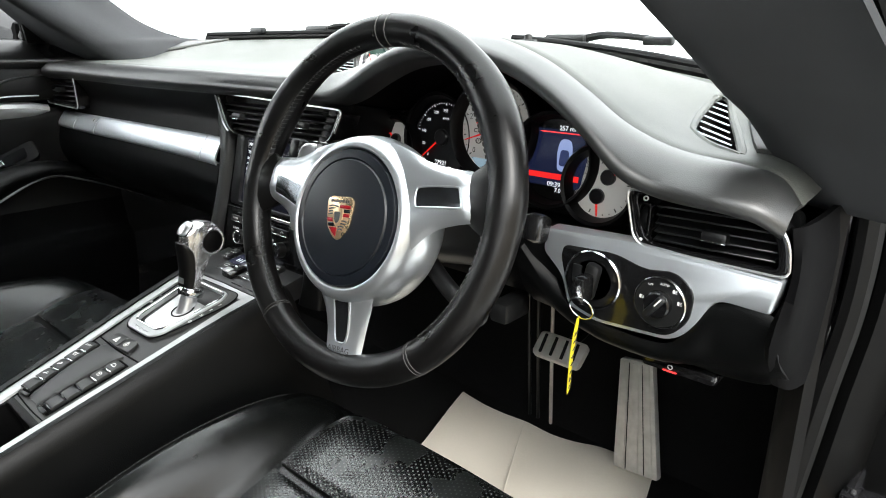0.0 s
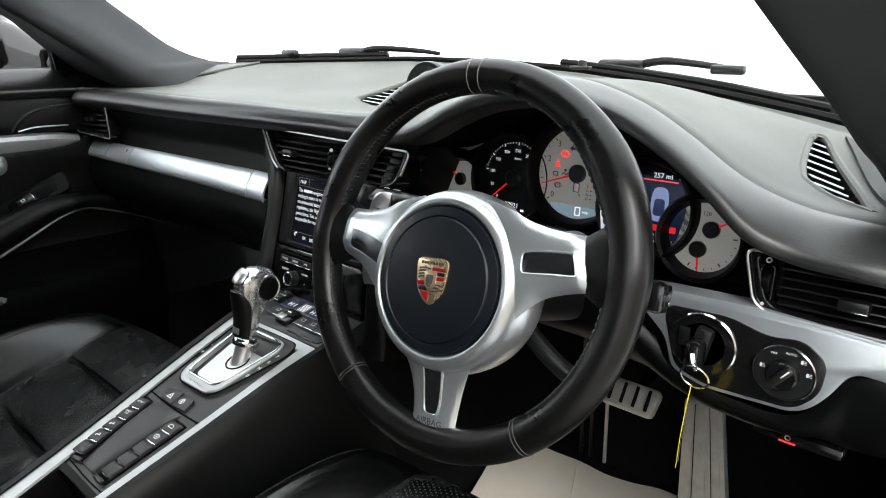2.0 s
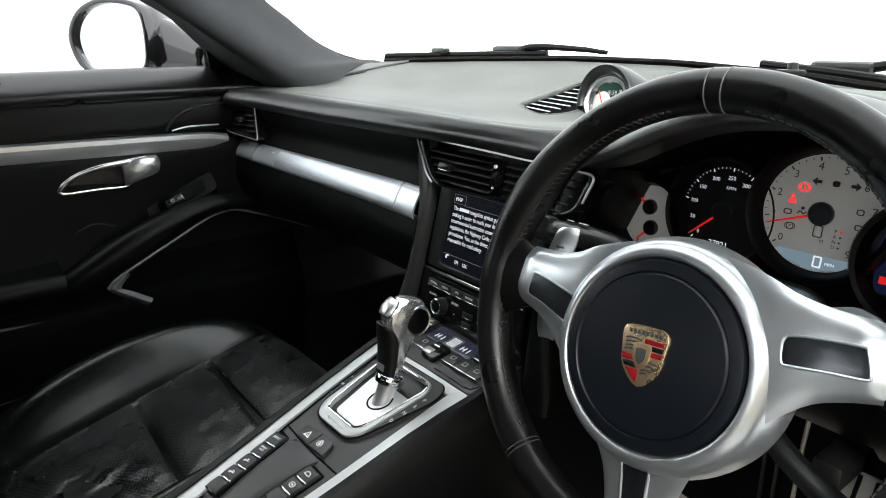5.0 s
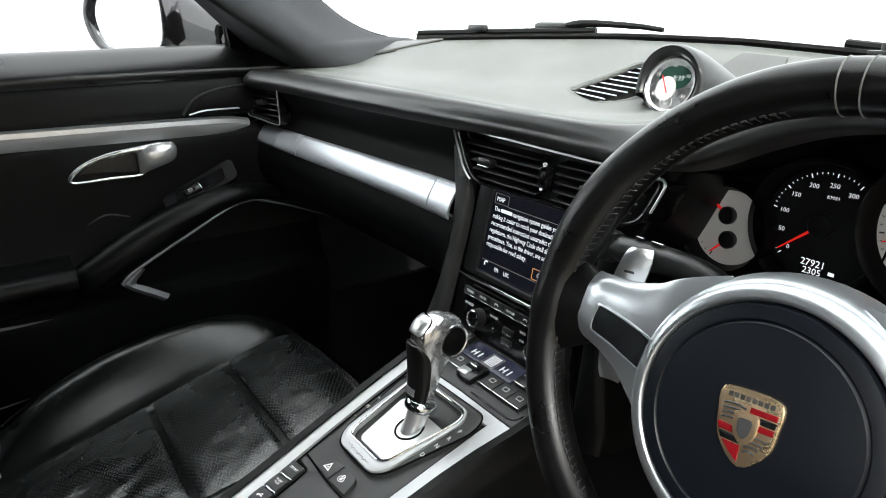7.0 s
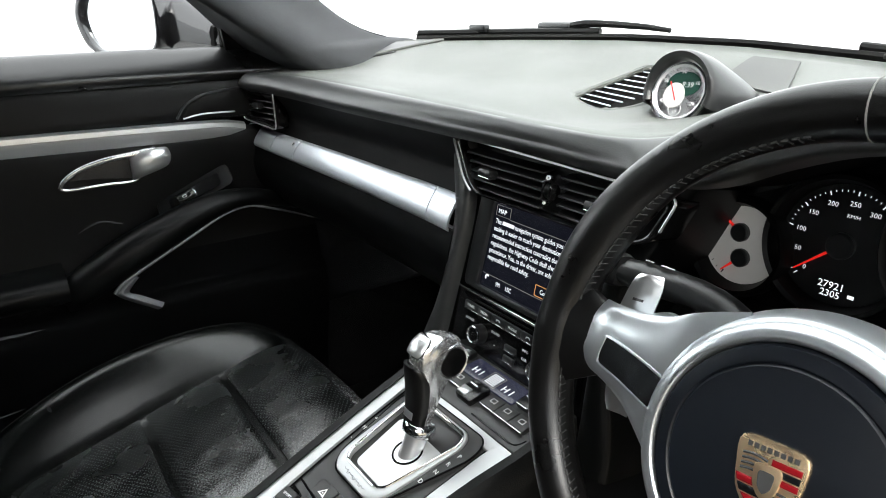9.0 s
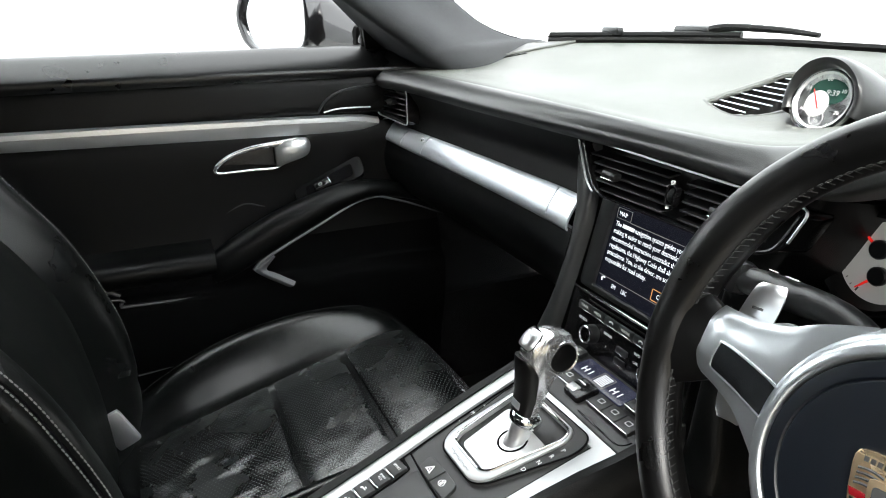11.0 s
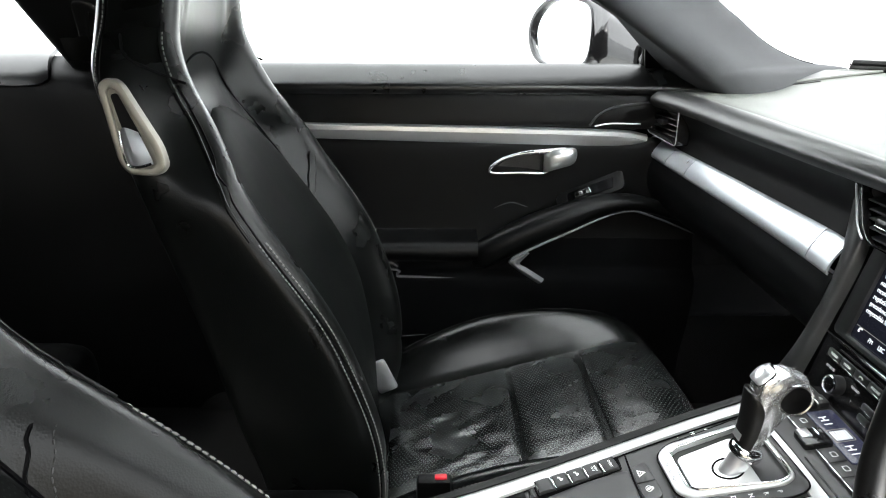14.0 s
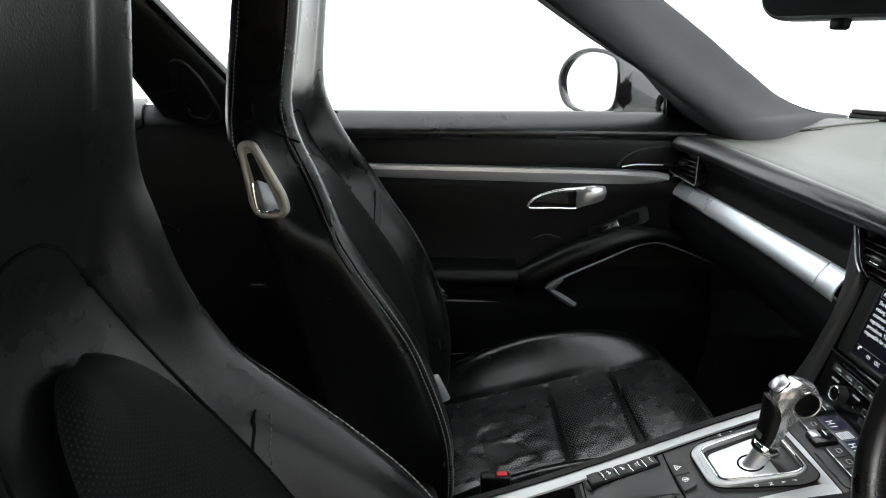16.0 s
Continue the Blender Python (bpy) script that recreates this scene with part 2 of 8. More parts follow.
def bm_grid(P, cu=False, cv=False, caps=False):
    """A mesh over a grid of points, with texture coordinates in metres."""
    P = np.array(P, float)
    nu, nv = P.shape[:2]
    bm = bmesh.new()
    layer = bm.loops.layers.uv.new("metres")
    v = [[bm.verts.new(P[i, j]) for j in range(nv)] for i in range(nu)]
    su = np.r_[0, np.cumsum(np.linalg.norm(np.diff(P[:, nv // 2], axis=0), axis=1))]
    sv = np.r_[0, np.cumsum(np.linalg.norm(np.diff(P[nu // 2], axis=0), axis=1))]
    for i in range(nu if cu else nu - 1):
        for j in range(nv if cv else nv - 1):
            i1, j1 = (i + 1) % nu, (j + 1) % nv
            try:
                f = bm.faces.new((v[i][j], v[i1][j], v[i1][j1], v[i][j1]))
            except ValueError:
                continue
            for lp, (a, b) in zip(f.loops, ((i, j), (i + 1, j), (i + 1, j + 1), (i, j + 1))):
                lp[layer].uv = (su[min(a, nu - 1)], sv[min(b, nv - 1)])
    if caps:
        for row in (v[0], v[-1]):
            bm.faces.new(row)
    return bm


def loft(rows, nu=3, nv=3, cu=False, cv=False, caps=False):
    a = np.array([cr(r, nv, cv) for r in rows])
    return bm_grid(np.array([cr(a[:, j], nu, cu) for j in range(a.shape[1])]).transpose(1, 0, 2), cu, cv, caps)


def plate(rows, thick, nu=3, nv=3):
    """A curved sheet with real thickness, away from its outer face."""
    a = np.array([cr(r, nv) for r in rows])
    P = np.array([cr(a[:, j], nu) for j in range(a.shape[1])]).transpose(1, 0, 2)
    return thicken(P, thick)


def thicken(P, thick):
    du, dv = np.gradient(P, axis=0), np.gradient(P, axis=1)
    n = np.cross(du, dv)
    n /= np.linalg.norm(n, axis=2, keepdims=True) + 1e-12
    Q = P - n * thick
    return bm_grid(np.concatenate([P, Q[:, ::-1]], axis=1), cv=True, caps=True)


def tube(points, r, seg=8, closed=False, n=4, flat=1.0, curve=True):
    p = cr(points, n, closed) if curve else np.array(points, float)
    k = len(p)
    rr = np.interp(np.linspace(0, 1, k), np.linspace(0, 1, len(r)), r) if isinstance(r, (list, tuple)) else np.full(k, r)
    rows, nrm = [], None
    for i in range(k):
        a = p[(i + 1) % k] - p[i - 1] if closed else p[min(i + 1, k - 1)] - p[max(i - 1, 0)]
        a = Vector(a).normalized()
        if nrm is None:
            nrm = a.orthogonal().normalized() if abs(a.z) > 0.9 else a.cross(Vector((0, 0, 1))).normalized()
        nrm = (nrm - a * nrm.dot(a)).normalized()
        b = a.cross(nrm)
        rows.append([Vector(p[i]) + float(rr[i]) * (math.cos(t) * nrm + flat * math.sin(t) * b) for t in np.linspace(0, 2 * math.pi, seg, endpoint=False)])
    return bm_grid(np.array(rows), cu=closed, cv=True, caps=not closed)


def rbox(at, size, r=0.002, M=None, seg=2):
    bm = bmesh.new()
    bmesh.ops.create_cube(bm, size=1)
    bmesh.ops.scale(bm, vec=size, verts=bm.verts)
    if r:
        bmesh.ops.bevel(bm, geom=bm.edges[:], offset=min(r, 0.48 * min(size)), segments=seg, affect="EDGES", profile=0.5)
    bmesh.ops.translate(bm, vec=at, verts=bm.verts)
    if M is not None:
        bm.transform(M)
    return bm


def prism(poly, c0, c1, M=None, r=0.0, seg=2):
    """A flat outline pushed from depth c0 to c1, its front edge rounded."""
    bm = bmesh.new()
    f = bm.faces.new([bm.verts.new((a, b, c0)) for a, b in poly])
    g = bmesh.ops.extrude_face_region(bm, geom=[f])
    top = [v for v in g["geom"] if isinstance(v, bmesh.types.BMVert)]
    bmesh.ops.translate(bm, vec=(0, 0, c1 - c0), verts=top)
    if r:
        edges = [e for e in bm.edges if all(v in top for v in e.verts)]
        bmesh.ops.bevel(bm, geom=edges, offset=r, segments=seg, affect="EDGES", profile=0.5)
    if M is not None:
        bm.transform(M)
    return bm


def ring(outer, inner, c0, c1, M=None, r=0.0):
    """A frame between two outlines of the same count, with a rounded front."""
    rows = []
    o, i = np.array(outer, float), np.array(inner, float)
    w = i - o
    length = np.linalg.norm(w, axis=1, keepdims=True) + 1e-9
    k = np.minimum(r, 0.4 * length) * w / length
    for pts, c in ((o, c0), (o, c1 - r), (o + k * 0.3, c1 - 0.3 * r), (o + k, c1), (i - k, c1), (i - k * 0.3, c1 - 0.3 * r), (i, c1 - r), (i, c0)):
        rows.append([(a, b, c) for a, b in pts])
    bm = bm_grid(np.array(rows), cu=True, cv=True)
    if M is not None:
        bm.transform(M)
    return bm


def lathe(profile, seg=48, M=None, smooth=0):
    prof = cr([(a, b, 0) for a, b in profile], smooth)[:, :2] if smooth else np.array(profile, float)
    t = np.linspace(0, 2 * math.pi, seg, endpoint=False)
    P = np.array([[(r * math.cos(k), r * math.sin(k), c) for k in t] for r, c in prof])
    bm = bm_grid(P, cv=True, caps=True)
    if M is not None:
        bm.transform(M)
    return bm


def rounded(poly, r, n=4):
    """An outline with its corners rounded off."""
    p = [Vector(q) for q in poly]
    out = []
    for i, q in enumerate(p):
        a, b = p[i - 1] - q, p[(i + 1) % len(p)] - q
        k = min(r[i] if isinstance(r, (list, tuple)) else r, 0.49 * a.length, 0.49 * b.length)
        s, e = q + a.normalized() * k, q + b.normalized() * k
        for t in np.linspace(0, 1, n + 1):
            out.append(tuple(s * (1 - t) ** 2 + q * 2 * t * (1 - t) + e * t * t))
    return out


def rect(a, b, w, h, r=0.0, n=3):
    c = [(a - w / 2, b - h / 2), (a + w / 2, b - h / 2), (a + w / 2, b + h / 2), (a - w / 2, b + h / 2)]
    return rounded(c, r, n) if r else c


def oval(a, b, rx, ry=None, n=32):
    return [(a + rx * math.cos(t), b + (ry or rx) * math.sin(t)) for t in np.linspace(0, 2 * math.pi, n, endpoint=False)]


def plane_frame(at, right, up):
    u = Vector(right).normalized()
    v = Vector(up)
    v = (v - u * v.dot(u)).normalized()
    w = u.cross(v)
    return Matrix(((u.x, v.x, w.x, at[0]), (u.y, v.y, w.y, at[1]), (u.z, v.z, w.z, at[2]), (0, 0, 0, 1)))


def at2(M, a, b, c=0.0, turn=0.0):
    return M @ Matrix.Translation((a, b, c)) @ Matrix.Rotation(radians(turn), 4, "Z")


def joined(*bms):
    """Several bmeshes as one."""
    out = bmesh.new()
    for b in bms:
        me = bpy.data.meshes.new("tmp")
        b.to_mesh(me)
        b.free()
        out.from_mesh(me)
        bpy.data.meshes.remove(me)
    return out


def text(body, size, M, material, parent, name="lettering", center=True):
    """Raised print in the built-in font, as a mesh."""
    cu = bpy.data.curves.new("type", "FONT")
    cu.body, cu.size, cu.extrude, cu.resolution_u = body, size, 0.00012, 2
    cu.align_x, cu.align_y = ("CENTER" if center else "LEFT"), "CENTER"
    ob = bpy.data.objects.new("type", cu)
    me = bpy.data.meshes.new_from_object(ob)
    bpy.data.objects.remove(ob)
    bm = bmesh.new()
    bm.from_mesh(me)
    bpy.data.meshes.remove(me)
    bm.transform(M)
    return part(name, bm, material, parent)


def stitches(path, pitch=0.0048, length=0.0032, r=0.0005, lift=(0, 0, 0)):
    """A row of single stitches along a path, joined into one seam."""
    p = np.array(path, float) + np.array(lift)
    s = np.r_[0, np.cumsum(np.linalg.norm(np.diff(p, axis=0), axis=1))]
    bms = bmesh.new()
    for a in np.arange(0, s[-1] - length, pitch):
        e0 = Vector([np.interp(a, s, p[:, i]) for i in range(3)])
        e1 = Vector([np.interp(a + length, s, p[:, i]) for i in range(3)])
        d = (e1 - e0).normalized()
        x = d.orthogonal().normalized()
        y = d.cross(x)
        ends = []
        for e, k in ((e0, 0.6), (e0 * 0.5 + e1 * 0.5, 1.0), (e1, 0.6)):
            ends.append([bms.verts.new(e + k * r * (math.cos(t) * x + math.sin(t) * y)) for t in np.linspace(0, 2 * math.pi, 5, endpoint=False)])
        for q, w in zip(ends, ends[1:]):
            for i in range(5):
                bms.faces.new((q[i], q[(i + 1) % 5], w[(i + 1) % 5], w[i]))
        bms.faces.new(ends[0][::-1])
        bms.faces.new(ends[-1])
    return bms


def table(x, rows):
    """Looks up smooth tables: rows of (x, a, b, ...)."""
    r = np.array(rows, float)
    s = cr(r, 8)
    o = np.argsort(s[:, 0])
    return [float(np.interp(x, s[o, 0], s[o, i])) for i in range(1, r.shape[1])]

# ---- the setting: ground outside, the car's shell ----
structure("ground", rbox((0, 0, -0.35), (60, 60, 0.1), 0), CONCRETE, "pale bright concrete ground outside the car", "ground")
FLOOR = 0.11
structure("floor", joined(rbox((0, -0.05, FLOOR - 0.02), (1.40, 2.3, 0.04), 0.004),
          plate([[(-0.70, 1.00, FLOOR), (0.70, 1.00, FLOOR)], [(-0.70, 1.10, 0.2), (0.70, 1.10, 0.2)], [(-0.70, 1.14, 0.5), (0.70, 1.14, 0.5)], [(-0.70, 1.13, 0.80), (0.70, 1.13, 0.80)]], -0.02)),
          CARPET, "black carpeted car floor and footwell", "floor")


def y_screen(x):
    return 1.06 - 0.45 * x * x


def z_screen(x):
    return float(np.interp(x, (-0.75, -0.5, -0.3, -0.1, 0.1, 0.3, 0.5, 0.75), (0.836, 0.842, 0.845, 0.841, 0.830, 0.812, 0.790, 0.758)))


# windscreen, its dark lower border and the sheet metal below it
xs = np.linspace(-0.70, 0.70, 29)
structure("cowl", thicken(np.array([[(x, y_screen(x) + d, z_screen(x) + h) for d, h in ((-0.012, -0.004), (0.03, 0.002), (0.10, -0.004), (0.22, -0.02), (0.9, -0.12), (0.92, -0.4))] for x in xs]), 0.012),
          PAINT, "black cowl and bonnet below the windscreen", "bonnet")
top_edge = [(x, 0.31 - 0.16 * x * x, 1.20 - 0.12 * x * x) for x in np.linspace(-0.56, 0.56, 29)]
pane = np.array([[(x, y_screen(x) + 0.012, z_screen(x) + 0.004) for x in np.linspace(-0.69, 0.69, 29)], top_edge])
rows = [[tuple(pane[0, j] * (1 - t) + pane[1, j] * t + np.array((0, 0.03, 0.035)) * 4 * t * (1 - t)) for j in range(29)] for t in np.linspace(0, 1, 7)]
screen_glass = structure("window_1", thicken(np.array(rows), 0.004), GLASS, "clear curved windscreen", "windscreen")
screen_glass.visible_shadow = False

# roof lining, closed at the back
rows = []
for y, w, z in ((0.30, 0.555, 1.20), (0.15, 0.575, 1.235), (-0.15, 0.585, 1.25), (-0.5, 0.57, 1.235), (-0.8, 0.54, 1.19), (-1.0, 0.50, 1.12)):
    rows.append([(w * a, y - (0.16 * w * w * a * a if y > 0.25 else 0), z - 0.11 * a * a * a * a - 0.03 * a * a) for a in np.linspace(-1, 1, 13)])
structure("ceiling", plate(rows, -0.02, 3, 1), FABRIC, "dark suede roof lining", "roof lining")
structure("wall_rear", joined(rbox((0, -1.22, 0.5), (1.45, 0.04, 0.85), 0.01), plate([[(-0.62, -1.2, 0.85), (0.62, -1.2, 0.85)], [(-0.55, -1.05, 1.06), (0.55, -1.05, 1.06)]], 0.01)),
          PLASTIC, "black rear bulkhead behind the back seats", "bulkhead")


# A pillars with suede trim: ridge inside the cabin, rear edge at the door glass, front edge at the windscreen
RIDGE = [(0.66, 0.675, 0.74), (0.72, 0.660, 0.70), (0.78, 0.638, 0.645), (0.805, 0.628, 0.600), (0.845, 0.615, 0.533), (0.88, 0.602, 0.474), (0.91, 0.591, 0.424), (1.0, 0.558, 0.275), (1.1, 0.520, 0.120), (1.19, 0.49, -0.01)]
REAR = [(0.66, 0.70), (0.78, 0.605), (0.82, 0.552), (0.857, 0.508), (0.895, 0.466), (0.94, 0.412), (0.991, 0.318), (1.035, 0.245), (1.1, 0.14), (1.19, 0.0)]
FORE = [(0.66, 0.98), (0.78, 0.92), (0.828, 0.865), (0.8365, 0.805), (0.845, 0.768), (0.859, 0.728), (0.881, 0.682), (0.904, 0.648), (0.921, 0.622), (0.957, 0.565), (1.014, 0.482), (1.066, 0.394), (1.12, 0.32), (1.19, 0.24)]


def pillar(side, name):
    rows, edge = [], []
    for z in (0.70, 0.74, 0.78, 0.805, 0.822, 0.832, 0.838, 0.846, 0.858, 0.875, 0.895, 0.92, 0.94, 0.99, 1.035, 1.09, 1.15, 1.19):
        xo = 0.742 - 0.42 * max(0, z - 0.83)
        (xr, yr), ye, yf = table(z, RIDGE), table(z, REAR)[0], table(z, FORE)[0]
        pts = [(xo + 0.012, yf + 0.012), (xo - 0.012, yf), (xr * 0.45 + xo * 0.55 - 0.012, yr * 0.4 + yf * 0.6), (xr + 0.006, yr * 0.75 + yf * 0.25), (xr, yr), (xr * 0.6 + xo * 0.4 - 0.004, yr * 0.35 + ye * 0.65), (xo - 0.012, ye), (xo + 0.02, ye - 0.012)]
        rows.append([(side * x, y, z) for x, y in pts])
        edge.append((side * (xo - 0.006), yf + 0.006, z + 0.004))
    structure(name, plate(rows, 0.006 * side, 4, 4), FABRIC, "dark grey suede windscreen pillar trim", "pillar trim", 70)
    structure("trim_" + name, tube(edge[6:], 0.004, 6), RUBBER, "black rubber seal along the windscreen pillar", "seal")


pillar(-1, "wall_pillar_left")
pillar(1, "wall_pillar_right")

# passenger side: door shell outside the trim, B pillar, rear quarter panel with its window
structure("wall_left", joined(plate([[(-0.80, y, 0.0), (-0.83, y, 0.35), (-0.81, y, 0.65), (-0.775, y, 0.828)] for y in (-0.40, 0.0, 0.45, 0.62, 1.05)], 0.02, 2, 3),
          plate([[(-0.715, y, FLOOR - 0.02), (-0.70, y, 0.2), (-0.705, y, 0.33)] for y in (-1.2, 0.0, 1.1)], -0.02, 2, 3)), PAINT, "black painted passenger side of the car", "car body")
structure("wall_quarter_left", joined(plate([[(-0.70, y, 0.10), (-0.67, y, 0.30), (-0.655, y, 0.42), (-0.66, y, 0.60), (-0.685, y, 0.78), (-0.70, y, 0.815), (-0.735, y, 0.835)] for y in (-1.2, -0.8, -0.55, -0.30)], -0.02, 2, 3)),
          LEATHER, "black leather rear side panel", "side panel")
structure("trim_quarter_left", tube([(-0.652, y, 0.418) for y in (-1.1, -0.6, -0.32)], 0.0018, 6), TRIM_GREY, "thin pale seam along the rear side panel", "seam")
structure("trim_quarter_top", tube([(-0.694, -1.1, 0.800), (-0.69, -0.72, 0.802), (-0.685, -0.645, 0.806), (-0.68, -0.62, 0.82)], 0.003, 6), RUBBER, "black stitched seam of the rear side panel", "seam")
# padded ledge below the rear side window, rounded off towards the pillar
rows = [[(-0.668, y, 0.803), (-0.674, y, 0.818), (-0.690, y, 0.834), (-0.715, y, 0.848), (-0.745, y, 0.856)] for y in (-1.15, -0.95, -0.75, -0.66)]
rows.append([(-0.676, -0.630, 0.812), (-0.682, -0.632, 0.824), (-0.696, -0.636, 0.838), (-0.718, -0.640, 0.850), (-0.745, -0.642, 0.857)])
structure("trim_quarter_ledge", plate(rows, -0.008, 3, 3), SILL_LEATHER, "black leather ledge below the rear side window", "window ledge")
# rear seat-side recess with a pale lower edge
structure("trim_recess_lip", plate([[(-0.664, y, z + 0.020), (-0.652, y, z + 0.012), (-0.640, y, z), (-0.648, y, z - 0.012), (-0.662, y, z - 0.016)] for y, z in ((-1.0, 0.452), (-0.85, 0.458), (-0.72, 0.470), (-0.665, 0.482))], -0.006, 3, 3), SILL_LEATHER, "black moulded lower edge of the rear recess", "side panel")
structure("trim_recess_left", joined(prism(rounded([(-0.90, 0.50), (-0.66, 0.47), (-0.70, 0.60), (-0.78, 0.68), (-0.90, 0.70)], 0.04), 0, 0.006, plane_frame((-0.668, 0, 0), (0, 1, 0), (0, 0, 1)), 0.004)),
          CARPET, "dark fabric recess in the rear side panel", "side panel")
rows = []
for z, y0, y1 in ((0.10, -0.46, -0.29), (0.5, -0.48, -0.30), (0.78, -0.57, -0.36), (0.83, -0.60, -0.40), (0.92, -0.64, -0.46), (1.0, -0.675, -0.52), (1.08, -0.71, -0.58), (1.17, -0.75, -0.65)):
    x = -0.70 + max(0, z - 0.83) * 0.45 + max(0, 0.6 - z) * 0.02
    rows.append([(x - 0.03, y1 + 0.02, z), (x + 0.002, y1 + 0.006, z), (x + 0.014, y1 - 0.02, z), (x + 0.02, (y0 + y1) / 2, z), (x + 0.012, y0 + 0.02, z), (x - 0.002, y0 + 0.004, z), (x - 0.03, y0 - 0.01, z)])
PILLAR_B = rows
structure("wall_pillar_rear_left", plate(rows, 0.01, 4, 3), SATIN, "black plastic pillar behind the passenger door", "pillar trim")
structure("trim_pillar_rear", tube([(r[1][0] - 0.004, r[1][1] + 0.006, r[1][2]) for r in rows], 0.006, 6), RUBBER, "black door seal on the rear pillar", "seal")
# roof side rails and the far side of the cabin
for s, nm in ((-1, "left"), (1, "right")):
    structure("trim_roof_" + nm, tube([(s * 0.60, 0.20, 1.115), (s * 0.575, 0.05, 1.16), (s * 0.575, -0.3, 1.175), (s * 0.555, -0.65, 1.15), (s * 0.52, -1.0, 1.07)], 0.028, 8), FABRIC, "dark suede roof rail", "roof rail")
pane = plate([[(-0.765, y, 0.825), (-0.735, y, 0.92), (-0.66, y - 0.0, 1.06), (-0.60, y - 0.02, 1.14)] for y in (-0.40, -0.1, 0.14)], 0.004, 3, 3)
win = structure("window_2", pane, GLASS, "clear passenger door window", "side window")
win.visible_shadow = False

# driver's side: open doorway with its frame
structure("wall_right", joined(plate([[(0.715, y, FLOOR - 0.02), (0.70, y, 0.2), (0.72, y, 0.26)] for y in (-1.2, 0.0, 0.9)], 0.02, 2, 3), rbox((0.80, -0.1, 0.06), (0.16, 2.0, 0.34), 0.03)),
          PAINT, "black painted door sill on the driver's side", "door sill")
rows = []
for z, y in ((0.10, 0.66), (0.25, 0.68), (0.45, 0.69), (0.60, 0.69), (0.70, 0.70), (0.76, 0.70)):
    rows.append([(0.66, 1.12, z), (0.685, 0.98, z), (0.69, y + 0.08, z), (0.70, y, z), (0.725, y - 0.03, z)])
structure("wall_kick_right", plate(rows, 0.012, 3, 3), PLASTIC, "black plastic kick panel beside the pedals", "kick panel")
structure("trim_kick_right", tube([(0.688, 0.86, 0.40), (0.684, 0.88, 0.30), (0.686, 0.85, 0.20), (0.70, 0.74, 0.13)], 0.007, 6), PLASTIC, "black plastic edge of the kick panel", "kick panel")
seal = [(0.692, 0.66, 0.06), (0.702, 0.685, 0.25), (0.7177, 0.70, 0.418), (0.7266, 0.70, 0.511), (0.7354, 0.70, 0.591), (0.7376, 0.70, 0.660), (0.7347, 0.70, 0.718), (0.730, 0.675, 0.778), (0.723, 0.61, 0.838), (0.712, 0.53, 0.892), (0.69, 0.39, 0.98), (0.66, 0.25, 1.05), (0.63, 0.12, 1.11), (0.60, -0.1, 1.155), (0.59, -0.4, 1.15)]
structure("trim_seal_right", tube(seal, 0.012, 8), RUBBER, "black rubber door seal round the driver's doorway", "seal")
rows = [[(x + 0.012, y + 0.012, z), (x + 0.035, y + 0.05, z), (x + 0.05, y + 0.12, z), (x + 0.12, y + 0.20, z)] for x, y, z in seal[:10]]
structure("wall_jamb_right", plate(rows, 0.012, 3, 3), JAMB, "dark grey painted frame of the open driver's door", "door frame")
structure("trim_jamb_seal", tube([(x + 0.04, y + 0.06, z) for x, y, z in seal[:10]], 0.009, 8), RUBBER, "outer black rubber door seal", "seal")
structure("wall_fender_right", plate([[(0.86, 0.95, -0.1), (0.89, 0.97, 0.35), (0.86, 0.99, 0.65), (0.80, 1.02, 0.80)], [(0.88, 1.9, -0.1), (0.92, 1.9, 0.35), (0.88, 1.9, 0.62), (0.80, 1.9, 0.72)]], 0.02, 3, 3), PAINT, "black painted front wing outside the door", "car body")
hinge = thing("hinge_assembly", (0.775, 0.745, 0.36), "dark metal door hinge with a brass bolt on the door frame", "hinge")
part("arm", joined(rbox((0.785, 0.735, 0.380), (0.060, 0.030, 0.010), 0.004), rbox((0.785, 0.735, 0.345), (0.060, 0.030, 0.010), 0.004)), PAINT, hinge, "black painted hinge arm")
part("leaf", rbox((0.765, 0.752, 0.362), (0.012, 0.05, 0.060), 0.003), PAINT, hinge)
part("bolt", lathe([(0.0005, 0.008), (0.006, 0.008), (0.008, 0.004), (0.008, 0.0)], 12, plane_frame((0.762, 0.726, 0.362), (1, 0, 0), (0, 0, 1))), ORANGE, hinge, "brass coloured bolt head")

# ---- windscreen wipers outside ----
def wiper(x, tip, arm_end):
    w = thing("windscreen_wiper", (x, y_screen(x) + 0.05, z_screen(x) + 0.01), "black windscreen wiper lying along the foot of the glass", "wiper", "wipers")
    y, z = y_screen(x) + 0.05, z_screen(x) + 0.014
    part("arm", tube([(x, y, z), (x + arm_end * 0.3, y + 0.0, z + 0.012), (x + arm_end * 0.7, y_screen(x + arm_end * 0.7) + 0.045, z + 0.008), (x + arm_end, y_screen(x + arm_end) + 0.04, z + 0.002)], [0.008, 0.006, 0.004], 8), RUBBER, w)
    part("pivot_cap", rbox((x - 0.01, y, z + 0.006), (0.085, 0.03, 0.016), 0.007), SATIN, w)
    part("blade", tube([(x + tip * k, y_screen(x + tip * k) + 0.028, z_screen(x + tip * k) + 0.012) for k in (-0.35, 0, 0.4, 0.7, 1.0)], 0.0065, 8), RUBBER, w)
    part("connector", rbox((x + tip * 0.55, y_screen(x + tip * 0.55) + 0.03, z_screen(x) + 0.017), (0.05, 0.016, 0.014), 0.004), SATIN, w)


wiper(-0.455, -0.25, 0.20)
